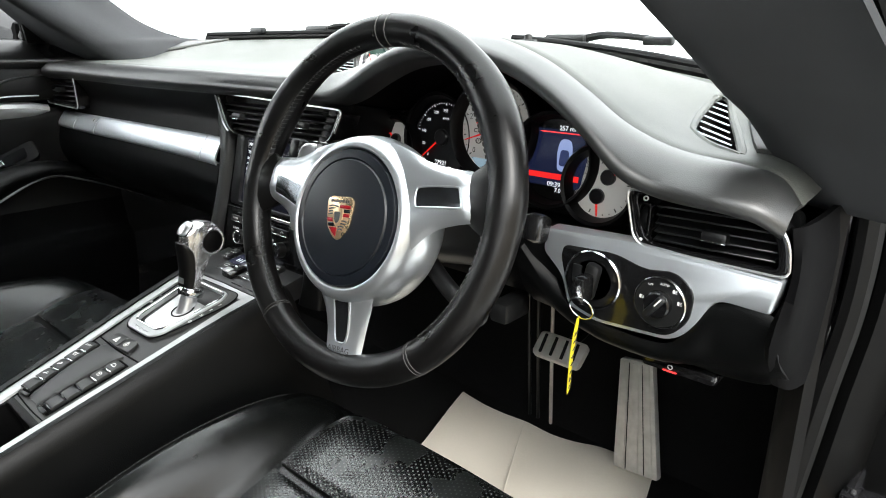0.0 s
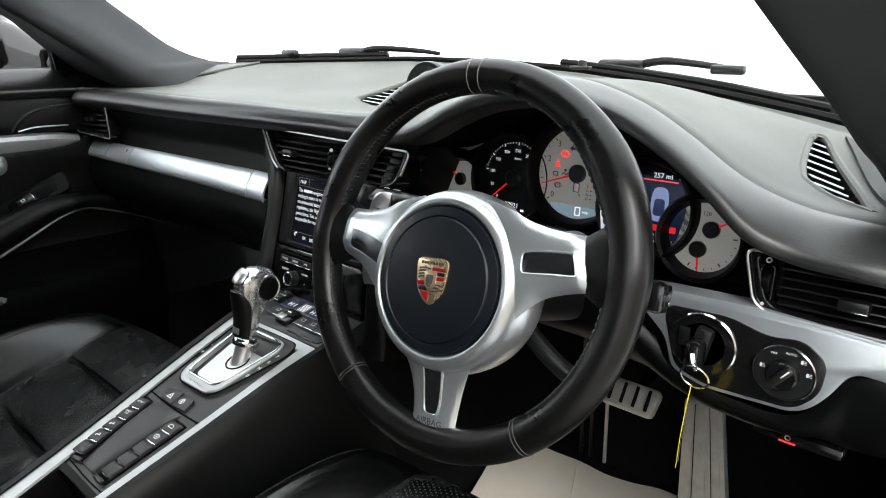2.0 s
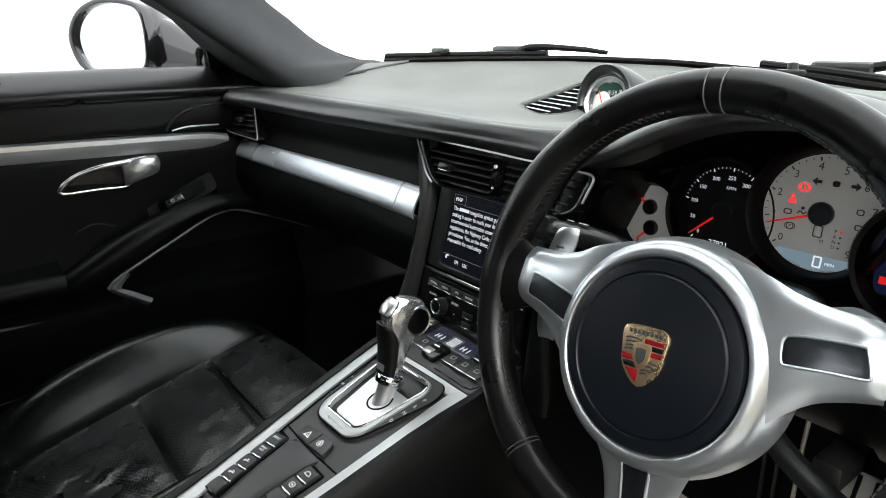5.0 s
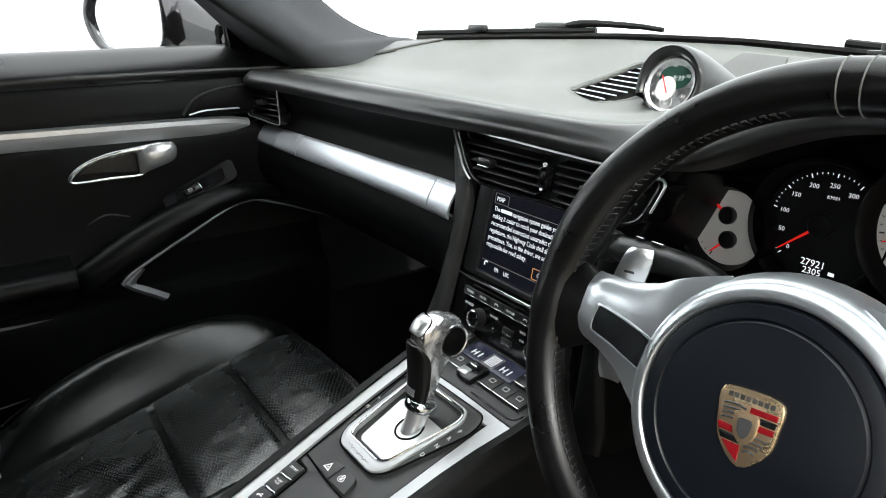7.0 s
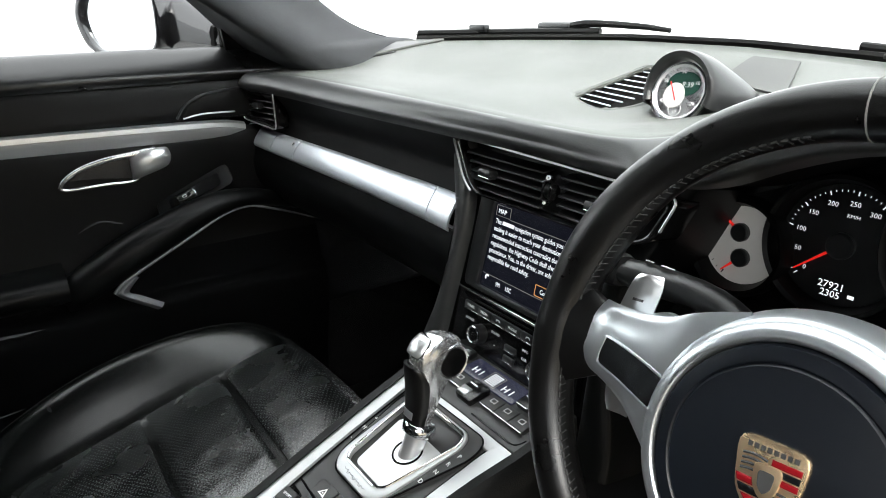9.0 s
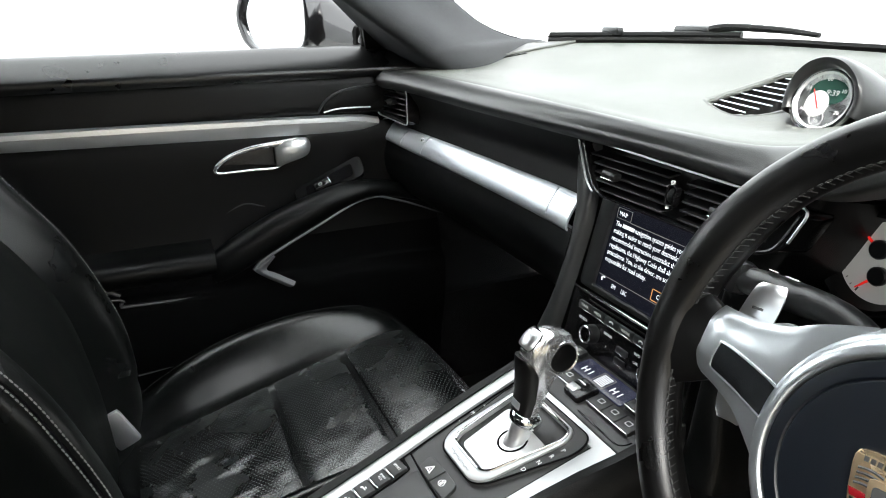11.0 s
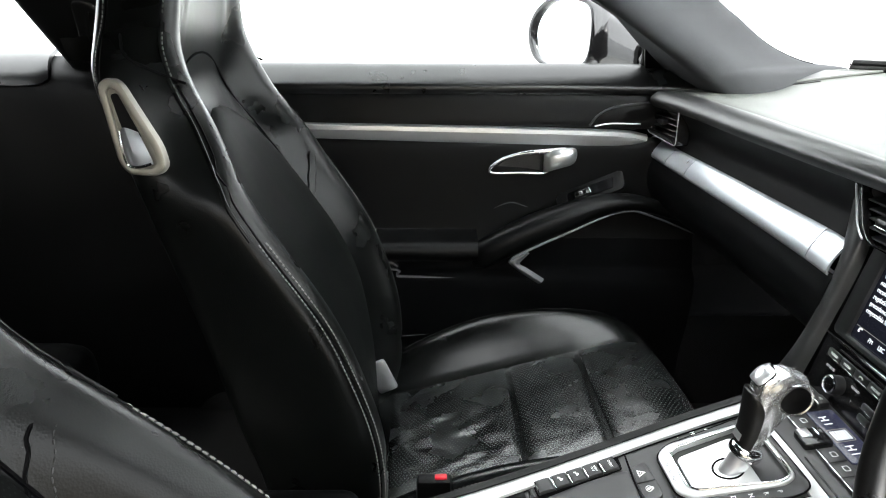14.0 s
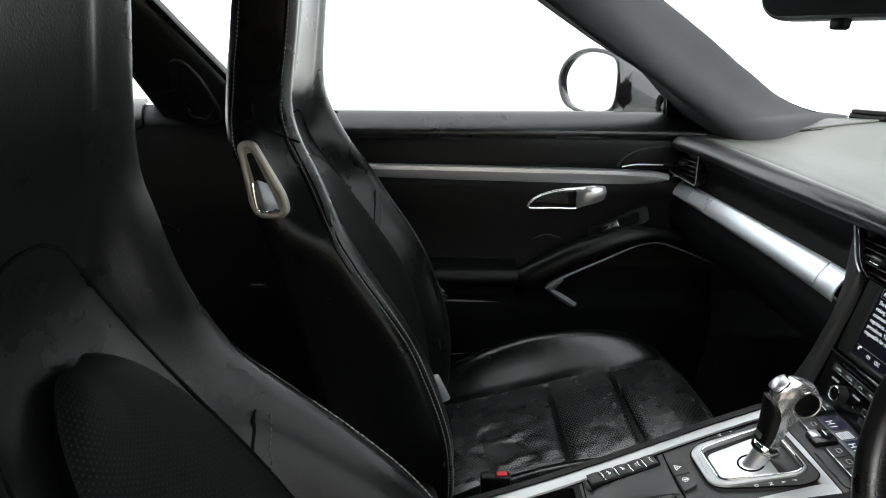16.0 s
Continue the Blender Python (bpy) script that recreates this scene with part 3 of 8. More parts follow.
wiper(0.165, 0.36, 0.22)
structure("trim_screen_edge", tube([(x, y_screen(x) + 0.006, z_screen(x) + 0.003) for x in np.linspace(-0.69, 0.69, 15)], 0.0065, 6), RUBBER, "black rubber edge along the foot of the windscreen", "seal")

# driver's side rear: quarter panel and pillar behind the open doorway
structure("wall_quarter_right", plate([[(0.70, y, 0.10), (0.67, y, 0.30), (0.655, y, 0.42), (0.66, y, 0.60), (0.685, y, 0.78), (0.70, y, 0.815), (0.735, y, 0.835)] for y in (-1.2, -0.8, -0.55, -0.42)], 0.02, 2, 3), LEATHER, "black leather rear side panel on the driver's side", "side panel")
rows = [[(-x, y, z) for x, y, z in r] for r in PILLAR_B]
structure("wall_pillar_rear_right", plate(rows, -0.01, 4, 3), SATIN, "black plastic pillar behind the driver's door", "pillar trim")
# unseen walls added on the driver's side and behind, shaping light and reflections
structure("wall_blocker_right", rbox((2.3, -1.2, 0.42), (0.2, 4.6, 2.0), 0.01), surf("warm light-blocking wall", (0.42, 0.36, 0.28), 0.85, grain=60, bump=0.4, stain=2), "added unseen brownish wall blocking light beside the open driver's door", "wall")
structure("wall_added_rear", rbox((-0.5, -3.4, 1.05), (4.8, 0.2, 2.8), 0.01), surf("pale reflecting wall", (0.72, 0.73, 0.74), 0.85, grain=60, bump=0.4, stain=2), "added unseen pale wall behind the car for reflections", "wall")
structure("wall_hinge_post", joined(rbox((0.79, 0.88, 0.36), (0.17, 0.20, 0.90), 0.02), rbox((0.74, 0.86, 0.76), (0.05, 0.16, 0.14), 0.02)), JAMB, "dark hinge post in front of the open door", "door frame")

# ---- dashboard ----
dash = thing("dashboard", (0, 0.75, 0.50), "black leather dashboard with grained top painted sky-lit and silver strips", "dashboard")
# lip: nearest edge towards the seats; crease: the stitched fold above it (x, y, z)
LIP = [(-0.72, 0.490, 0.780), (-0.60, 0.512, 0.780), (-0.40, 0.527, 0.777), (-0.20, 0.538, 0.777), (-0.10, 0.544, 0.777), (0.0, 0.547, 0.777), (0.10, 0.546, 0.776), (0.155, 0.536, 0.779), (0.20, 0.530, 0.791), (0.245, 0.530, 0.813), (0.29, 0.530, 0.830), (0.34, 0.530, 0.837), (0.39, 0.530, 0.836), (0.444, 0.530, 0.823), (0.49, 0.530, 0.800), (0.53, 0.530, 0.771), (0.565, 0.534, 0.739), (0.60, 0.543, 0.724), (0.65, 0.545, 0.720), (0.68, 0.552, 0.714), (0.70, 0.565, 0.700)]
CREASE = [(-0.72, 0.520, 0.790), (-0.60, 0.540, 0.793), (-0.40, 0.549, 0.793), (-0.20, 0.549, 0.792), (0.0, 0.550, 0.790), (0.10, 0.556, 0.792), (0.155, 0.574, 0.802), (0.20, 0.588, 0.816), (0.245, 0.597, 0.830), (0.29, 0.600, 0.840), (0.34, 0.600, 0.843), (0.39, 0.600, 0.838), (0.444, 0.600, 0.819), (0.49, 0.600, 0.793), (0.53, 0.600, 0.767), (0.565, 0.600, 0.752), (0.60, 0.600, 0.743), (0.65, 0.600, 0.738), (0.68, 0.600, 0.731), (0.70, 0.600, 0.708)]
MID = [(-0.72, 0.800), (-0.3, 0.797), (-0.1, 0.795), (0.05, 0.797), (0.15, 0.806), (0.25, 0.826), (0.35, 0.833), (0.42, 0.818), (0.46, 0.799), (0.50, 0.780), (0.55, 0.761), (0.60, 0.747), (0.66, 0.738), (0.70, 0.722)]
FRONT = [(-0.72, 0.822), (-0.3, 0.826), (0.05, 0.820), (0.25, 0.820), (0.35, 0.812), (0.45, 0.796), (0.55, 0.776), (0.62, 0.765), (0.70, 0.752)]


def dash_row(x, shade):
    yl, zl = table(x, LIP)
    yc, zc = table(x, CREASE)
    yw, zw = y_screen(x), z_screen(x)
    zm, zf = table(x, MID)[0], table(x, FRONT)[0]
    if shade:
        back = (0.035, -0.010) if 0.14 < x < 0.575 else (0.045, -0.012) if x > 0.5 else (0.012, -0.009)
        slope = [(x, yc + (yl - yc) * k, zc + (zl - zc) * k + 0.0068 * math.sin(math.pi * k) ** 0.8) for k in (0.0, 0.25, 0.5, 0.75)]
        return slope + [(x, yl + 0.001, zl + 0.0015), (x, yl, zl - 0.003), (x, yl + 0.003, zl - 0.007), (x, yl + back[0] * 0.6, zl + back[1] - 0.001), (x, yl + back[0], zl + back[1] - 0.004)]
    ym = yc + 0.42 * (yw - yc)
    yf = yc + 0.80 * (yw - yc)
    dip = 0.019 * math.exp(-((x + 0.012) / 0.075) ** 2)      # hollow in front of the stopwatch
    zm -= dip
    return [(x, yw - 0.004, zw - 0.006), (x, yw - 0.03, zw - 0.010), (x, yf, zf), (x, ym, zm), (x, yc + 0.045, zc * 0.75 + zm * 0.25 + 0.001), (x, yc + 0.012, zc + 0.002), (x, yc, zc)]


xs = np.r_[np.linspace(-0.71, -0.18, 24), np.linspace(-0.176, -0.03, 37), np.linspace(-0.02, 0.10, 7), np.linspace(0.115, 0.52, 50), np.linspace(0.525, 0.698, 40)]
OPEN_CENTRE = [(-0.140, 0.748), (-0.131, 0.726), (-0.106, 0.711), (-0.070, 0.708), (-0.060, 0.76), (-0.055, 0.86), (-0.060, 0.90), (-0.150, 0.90), (-0.153, 0.84)]
OPEN_SIDE = [(0.535, 0.828), (0.549, 0.834), (0.576, 0.775), (0.632, 0.646), (0.624, 0.638), (0.596, 0.655), (0.570, 0.680), (0.561, 0.700), (0.548, 0.75)]


def inside(p, poly):
    hit = False
    for (x0, y0), (x1, y1) in zip(poly, poly[1:] + poly[:1]):
        if (y0 > p[1]) != (y1 > p[1]) and p[0] < x0 + (p[1] - y0) / (y1 - y0) * (x1 - x0):
            hit = not hit
    return hit


skin = thicken(np.array([cr(dash_row(x, False), 14) for x in xs]), 0.004)
skin.faces.ensure_lookup_table()
gone = [f for f in skin.faces if any(inside(f.calc_center_median().xy, q) for q in (OPEN_CENTRE, OPEN_SIDE))]
bmesh.ops.delete(skin, geom=gone, context="FACES")
part("top_skin", skin, SKYLIT_DASH_TOP, dash, "grained upper dashboard skin, painted pale as under sky light", 60)
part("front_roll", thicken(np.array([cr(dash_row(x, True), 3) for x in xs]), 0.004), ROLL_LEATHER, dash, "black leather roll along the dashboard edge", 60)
for k in (-0.0022, 0.0026):
    part("stitching", stitches([(x, table(x, CREASE)[0] + k, table(x, CREASE)[1] + 0.0012) for x in np.linspace(-0.70, 0.697, 220)], 0.0046, 0.0034, 0.0006), DARK_THREAD, dash)
    part("crease_line", tube([(x, table(x, CREASE)[0] + k * 1.9, table(x, CREASE)[1] + 0.0006 - 0.1 * k) for x in np.linspace(-0.70, 0.697, 90)], 0.0006, 5, n=1), DARK_PRINT, dash)

# closing panels under the skin
part("inner_carrier", joined(rbox((-0.42, 0.83, 0.64), (0.54, 0.42, 0.16), 0.03), rbox((0.0, 0.80, 0.60), (0.22, 0.40, 0.22), 0.02), rbox((0.42, 0.86, 0.63), (0.50, 0.36, 0.14), 0.03)), PLASTIC, dash)

# passenger side: recessed panel, silver strip, glove box
part("recess_end", loft([[(-0.150, 0.549, 0.768), (-0.132, 0.548, 0.768)], [(-0.146, 0.568, 0.745), (-0.130, 0.552, 0.745)], [(-0.146, 0.568, 0.705), (-0.130, 0.555, 0.700)], [(-0.150, 0.564, 0.690), (-0.128, 0.560, 0.686)]], 3, 3), LEATHER, dash)


def strip_row(x):
    y = table(x, [(-0.76, 0.505), (-0.64, 0.520), (-0.40, 0.538), (-0.20, 0.546), (-0.13, 0.546)])[0]
    zt = table(x, [(-0.76, 0.698), (-0.64, 0.692), (-0.35, 0.689), (-0.20, 0.689), (-0.13, 0.688)])[0]
    zb = table(x, [(-0.76, 0.674), (-0.64, 0.665), (-0.35, 0.657), (-0.20, 0.653), (-0.13, 0.651)])[0]
    h = zt - zb
    return [(x, y + 0.016, zt - 0.001), (x, y + 0.010, zt + 0.0005), (x, y + 0.003, zt - 0.22 * h), (x, y - 0.0045, zb + 0.45 * h), (x, y - 0.0085, zb + 0.12 * h), (x, y - 0.006, zb), (x, y + 0.006, zb - 0.001)]


rows = []
for x in np.linspace(-0.67, -0.135, 14):
    yl, zl = table(x, LIP)
    ys, zs = strip_row(x)[0][1:]
    rows.append([(x, yl + 0.006, zl - 0.007), (x, yl + 0.015, zl - 0.013), (x, max(yl + 0.022, ys + 0.004), 0.742), (x, ys + 0.008, 0.722), (x, ys + 0.004, 0.704), (x, ys, zs + 0.0015)])
part("recess_panel", plate(rows, 0.006, 3, 3), PLASTIC, dash, "smooth black recessed panel")
for x0, x1 in ((-0.750, -0.644), (-0.642, -0.562), (-0.560, -0.186), (-0.184, -0.138)):
    part("silver_strip", thicken(np.array([cr(strip_row(x), 3) for x in np.linspace(x0, x1, 14)]), 0.003), BRUSHED, dash, "brushed aluminium dashboard strip")
for x in (-0.643, -0.561):
    part("strip_seam", tube(cr(strip_row(x), 2), 0.0015, 6, curve=False), CHROME, dash)
rows = []
for x in np.linspace(-0.71, -0.13, 10):
    y = strip_row(x)[5][1]
    zb = strip_row(x)[5][2]
    rows.append([(x, y + 0.006, zb - 0.001), (x, y + 0.003, zb - 0.012), (x, y - 0.002, zb - 0.035), (x, y + 0.004, zb - 0.065), (x, y + 0.03, zb - 0.095), (x, y + 0.10, zb - 0.118), (x, y + 0.40, zb - 0.13)])
part("glove_box", plate(rows, 0.008, 2, 4), LEATHER, dash, "black glove box lid under the silver strip")
part("glove_gap", tube([(x, strip_row(x)[5][1] - 0.001, strip_row(x)[5][2] - 0.058) for x in np.linspace(-0.62, -0.16, 9)], 0.0012, 5), GLOSS, dash)
part("glove_latch", rbox((-0.34, 0.535, 0.600), (0.045, 0.008, 0.014), 0.003), SATIN, dash)

# stack sides and frame between glove box and console
STK = plane_frame((0, 0.55, 0.65), (1, 0, 0), (0, 0.187, 0.982))
for s in (-1, 1):
    rows = []
    for v, a0, a1, c0 in ((0.115, 0.130, 0.172, 0.004), (0.06, 0.110, 0.150, 0.008), (0.02, 0.104, 0.136, 0.010), (-0.04, 0.108, 0.135, 0.012), (-0.09, 0.112, 0.142, 0.014), (-0.135, 0.116, 0.155, 0.016), (-0.165, 0.116, 0.160, 0.02)):
        rows.append([STK @ Vector((s * a - 0.006, v, c)) for a, c in ((a0, c0 - 0.012), (a0 + 0.004, c0), ((a0 + a1) / 2, c0 + 0.002), (a1 - 0.004, c0 - 0.004), (a1, c0 - 0.02), (a1, -0.09))])
    # one leather on both sides: left lightened as if lit, right kept dark
    part("stack_cheek", plate(rows, 0.006 * s, 3, 3), LIT_DASH_LEATHER if s < 0 else LEATHER, dash, "black leather side of the centre stack")
part("stack_backing", prism(rect(-0.006, 0.0, 0.26, 0.29, 0.01), -0.03, -0.008, STK), PLASTIC, dash)


# ---- air vents ----
def vent(M, outer, slats, tabs, wheel, label, chrome=0.004, deep=0.03, open_foot=False):
    t = thing("air_vent", M.translation, label, "air vent", "dashboard air vents")
    o = rounded(outer, 0.010, 4)
    c = Vector((sum(p[0] for p in outer) / len(outer), sum(p[1] for p in outer) / len(outer)))

    def inset(k):
        return [tuple(Vector(p) - (Vector(p) - c).normalized() * k) for p in o]
    foot = [i for i, p in enumerate(o) if p[1] < min(q[1] for q in o) + 0.002]
    line = o[-6:] + o[:foot[0]] if open_foot else o
    part("chrome_frame", tube([M @ Vector((p[0], p[1], 0.0035)) for p in line], 0.0013, 6, not open_foot, 1), SILVER, t, "thin satin silver surround")
    part("bezel", ring(inset(0.0006), inset(chrome * 2.4), -deep, 0.002, M, 0.002), GLOSS, t)
    part("duct", prism(inset(chrome * 0.5), -deep - 0.004, -deep + 0.002, M), PLASTIC, t)
    for a0, a1, b, tilt in slats:
        part("slat", rbox((0, 0, 0), (a1 - a0, 0.0022, 0.017), 0.0008, at2(M, (a0 + a1) / 2, b, -0.011, tilt) @ Matrix.Rotation(radians(18), 4, "X"), 1), SATIN, t)
    for a, b in tabs:
        tab = part("tab", rbox((0, 0, 0.003), (0.023, 0.0095, 0.012), 0.003, at2(M, a, b)), SATIN, t, "adjusting tab with a silver edge")
        part("tab_edge", rbox((0, -0.0046, 0.007), (0.021, 0.0012, 0.004), 0.0006, at2(M, a, b)), CHROME, tab)
    for a, b, h in wheel:
        part("thumb_wheel", lathe([(h * 0.48, -0.0035), (h * 0.5, -0.002), (h * 0.5, 0.002), (h * 0.48, 0.0035)], 24, at2(M, a, b, -h * 0.38) @ Matrix.Rotation(radians(90), 4, "Y")), PLASTIC, t)
        part("wheel_slot", ring(rect(a, b, 0.013, h * 1.25, 0.004), rect(a, b, 0.009, h * 1.1, 0.003), -0.006, 0.0016, M, 0.0008), GLOSS, t)
        part("open_mark", ring(oval(a, b + h * 0.78, 0.0024, n=16), oval(a, b + h * 0.78, 0.0016, n=16), 0, 0.0022, M), PRINT, t)
        part("shut_mark", prism(oval(a, b - h * 0.72, 0.0016, n=12), 0, 0.0022, M), PRINT, t)
    return t


cm = at2(STK, 0, 0, 0.014)
vent(cm, [(-0.1500, 0.1120), (-0.1180, 0.0660), (-0.0980, 0.0525), (0.1200, 0.0525), (0.1500, 0.0660), (0.1650, 0.1060)],
     [(-0.128, 0.002, 0.098, 0), (-0.120, 0.002, 0.089, 0), (-0.114, 0.002, 0.080, 0), (-0.108, 0.002, 0.071, 0), (-0.100, 0.002, 0.062, 0), (0.026, 0.142, 0.098, 0), (0.026, 0.138, 0.089, 0), (0.026, 0.132, 0.080, 0), (0.026, 0.128, 0.071, 0), (0.026, 0.120, 0.062, 0)],
     [(-0.0765, 0.080), (0.082, 0.080)], [(0.014, 0.080, 0.017)], "black double centre air vent with silver surround above the screen", open_foot=True)
DRV = plane_frame((0, 0.56, 0), (1, 0, 0), (0, 0, 1))
dm = at2(plane_frame((0.635, 0.582, 0.688), (1, 0.0, 0), (0, 0.05, 1)), -0.635, -0.688, 0.012)
vent(dm, [(0.557, 0.7125), (0.569, 0.667), (0.580, 0.6595), (0.7085, 0.6585), (0.704, 0.688), (0.690, 0.7065)],
     [(0.586, 0.694, b, 1) for b in (0.702, 0.694, 0.686, 0.678, 0.670)], [(0.6445, 0.682)], [(0.5765, 0.6845, 0.026)], "black slatted driver's air vent with silver surround", 0.0042, 0.028)
pm = at2(plane_frame((-0.66, 0.515, 0.737), (1, 0.15, 0), (0, 0.08, 1)), 0.66, -0.737, 0.004)
vent(pm, [(-0.735, 0.772), (-0.728, 0.714), (-0.640, 0.708), (-0.612, 0.706), (-0.622, 0.768), (-0.632, 0.776)],
     [(-0.72, -0.632, b, 0) for b in (0.762, 0.752, 0.742, 0.732, 0.722)], [(-0.676, 0.742)], [], "small black passenger air vent in the dashboard end", 0.0038, 0.022)

# ---- driver's side fascia: silver panel, gloss inset, key and light dials ----
fm = at2(DRV, -0.003, -0.0005, -0.009)
sil = rounded([(0.474, 0.634), (0.477, 0.660), (0.578, 0.664), (0.708, 0.657), (0.702, 0.625), (0.655, 0.627), (0.642, 0.598), (0.622, 0.575), (0.540, 0.571), (0.507, 0.581), (0.498, 0.612)], [0.006, 0.004, 0.01, 0.004, 0.004, 0.012, 0.015, 0.015, 0.012, 0.008, 0.010], 5)
part("driver_silver_strip", prism(sil, -0.014, 0.006, fm, 0.003), BRUSHED, dash, "brushed aluminium driver's dashboard panel")
inset = rounded([(0.497, 0.634), (0.500, 0.646), (0.556, 0.649), (0.590, 0.640), (0.618, 0.645), (0.638, 0.630), (0.636, 0.600), (0.618, 0.5795), (0.542, 0.576), (0.511, 0.585), (0.503, 0.612)], 0.011, 5)
part("gloss_inset", prism(inset, 0.0, 0.0075, fm, 0.001), GLOSS, dash, "gloss black switch panel")
part("knee_panel", plate([[(x, 0.572 + (0.02 if x < 0.47 else 0), zt - 0.004), (x, 0.570, zt - 0.012), (x, 0.578, zm - 0.004), (x, 0.598, zb + 0.010), (x, 0.63, zb), (x, 0.80, zb + 0.01)] for x, zt, zm, zb in ((0.44, 0.640, 0.60, 0.560), (0.495, 0.590, 0.572, 0.553), (0.53, 0.575, 0.562, 0.549), (0.56, 0.570, 0.558, 0.547), (0.61, 0.571, 0.558, 0.543), (0.635, 0.590, 0.565, 0.541), (0.655, 0.622, 0.578, 0.541), (0.69, 0.626, 0.585, 0.545), (0.708, 0.622, 0.590, 0.556))], 0.008, 3, 3), LEATHER, dash, "black padded panel under the driver's dashboard")
part("fascia_infill", joined(prism(rounded([(0.558, 0.735), (0.60, 0.720), (0.700, 0.704), (0.702, 0.640), (0.553, 0.645)], 0.008), -0.062, -0.046, DRV), ), LEATHER, dash)
part("dash_end", plate([[(0.703, 0.572, 0.700), (0.712, 0.585, 0.702), (0.716, 0.63, 0.704), (0.716, 0.70, 0.706)], [(0.709, 0.568, 0.66), (0.718, 0.57, 0.66), (0.722, 0.63, 0.66), (0.722, 0.70, 0.66)], [(0.704, 0.555, 0.60), (0.714, 0.58, 0.59), (0.72, 0.64, 0.58), (0.72, 0.70, 0.57)], [(0.70, 0.60, 0.545), (0.712, 0.62, 0.535), (0.718, 0.66, 0.53), (0.718, 0.70, 0.52)]], 0.006, 3, 3), MATT, dash, "smooth black dashboard end cover")
ign = thing("ignition_switch", (0.534, 0.548, 0.614), "round ignition lock with chrome ring and a key in it", "ignition switch")
im = at2(fm, 0.5356, 0.6165, 0.006) @ Matrix.Diagonal((1.03, 1.03, 1, 1))
part("chrome_ring", lathe([(0.0295, 0.0), (0.0300, 0.003), (0.0288, 0.0042), (0.0278, 0.003), (0.0278, 0.0)], 40, im), CHROME, ign)
part("bowl", lathe([(0.0276, 0.003), (0.0255, 0.001), (0.0235, -0.0005), (0.0225, 0.002), (0.020, 0.003), (0.0005, 0.003)], 40, im), GLOSS, ign)
part("lock_barrel", joined(rbox((0, 0, 0.006), (0.016, 0.038, 0.012), 0.005, im @ Matrix.Rotation(radians(-12), 4, "Z")), rbox((-0.016, 0.004, 0.0045), (0.010, 0.018, 0.003), 0.001, im)), SATIN, ign)
key = thing("key", (0.534, 0.535, 0.60), "car key with split ring and yellow paper tag", "key")
part("key_head", joined(rbox((0.001, -0.003, 0.022), (0.014, 0.028, 0.022), 0.005, im)), GLOSS, key)
part("key_shaft", tube([im @ Vector(p) for p in ((0.002, 0.002, 0.033), (0.005, -0.004, 0.036), (0.007, -0.010, 0.034))], 0.0028, 8), CHROME, key)
part("split_ring", tube([im @ Vector((0.007 + 0.0125 * math.cos(t), -0.018 + 0.0115 * math.sin(t), 0.034 + 0.004 * math.sin(t))) for t in np.linspace(0, 2 * math.pi, 16, endpoint=False)], 0.0009, 6, True, 2), CHROME, key)
tagrow = []


def tag_at(k, s, w, lift=0.0):
    tw = radians(104 + 6 * k)
    return im @ Vector((0.006 - 0.005 * k + s * w * math.cos(tw) + lift * math.sin(tw), -0.027 - 0.080 * k, 0.036 - s * w * math.sin(tw) + lift * math.cos(tw) + 0.003 * math.sin(3 * k)))


for k in np.linspace(0, 1, 7):
    tagrow.append([tag_at(k, s, 0.0045 if k == 0 else 0.0075) for s in (-1, 0, 1)])
tag = part("tag", plate(tagrow, 0.0006, 2, 2), YELLOW, key, "yellow paper tag with dark handwriting strokes")
for i, k in enumerate(np.linspace(0.2, 0.92, 8)):
    part("pen_stroke", tube([tag_at(k + 0.018 * math.sin(5 * s + i), s, 0.0055, 0.0008) for s in (-0.9, -0.3, 0.3, 0.8)], 0.0005, 5), DARK_PRINT, tag)
lsw = thing("light_switch", (0.604, 0.548, 0.611), "round black headlamp switch with chrome ring and white symbols", "light switch")
lm = at2(fm, 0.6065, 0.6115, 0.006) @ Matrix.Diagonal((0.90, 0.90, 1, 1))
part("chrome_ring", lathe([(0.0282, 0.0), (0.0286, 0.003), (0.0276, 0.0042), (0.0266, 0.003), (0.0266, 0.0)], 40, lm), CHROME, lsw)
part("dial", lathe([(0.0265, 0.002), (0.0262, 0.0035), (0.0005, 0.0035)], 40, lm), SATIN, lsw)
part("knob", lathe([(0.0145, 0.0035), (0.0142, 0.010), (0.0125, 0.0115), (0.0005, 0.0115)], 32, lm), GLOSS, lsw)
part("grip", rbox((0, 0, 0.0125), (0.0085, 0.029, 0.009), 0.003, lm @ Matrix.Rotation(radians(-38), 4, "Z")), SATIN, lsw)
part("pointer", rbox((0, 0.008, 0.0172), (0.0015, 0.011, 0.0008), 0.0003, lm @ Matrix.Rotation(radians(-38), 4, "Z")), PRINT, lsw)
text("OFF", 0.0032, at2(lm, -0.0105, 0.0185, 0.0037), PRINT, lsw)
text("AUTO", 0.0036, at2(lm, 0.0045, 0.0215, 0.0037), PRINT, lsw)
for a, b in ((0.0145, 0.0165), (0.0205, 0.005), (-0.0205, 0.003)):
    part("lamp_symbol", joined(prism(rect(a, b, 0.0022, 0.0042, 0.001), 0.0034, 0.0038, lm), *[prism(rect(a + 0.0026, b + k * 0.0015, 0.0022, 0.0005), 0.0034, 0.0038, lm) for k in (-1, 0, 1)]), PRINT, lsw)
part("dimmer_symbol", prism(oval(-0.010, -0.013, 0.0012, n=10), 0.0034, 0.0038, lm), PRINT, lsw)
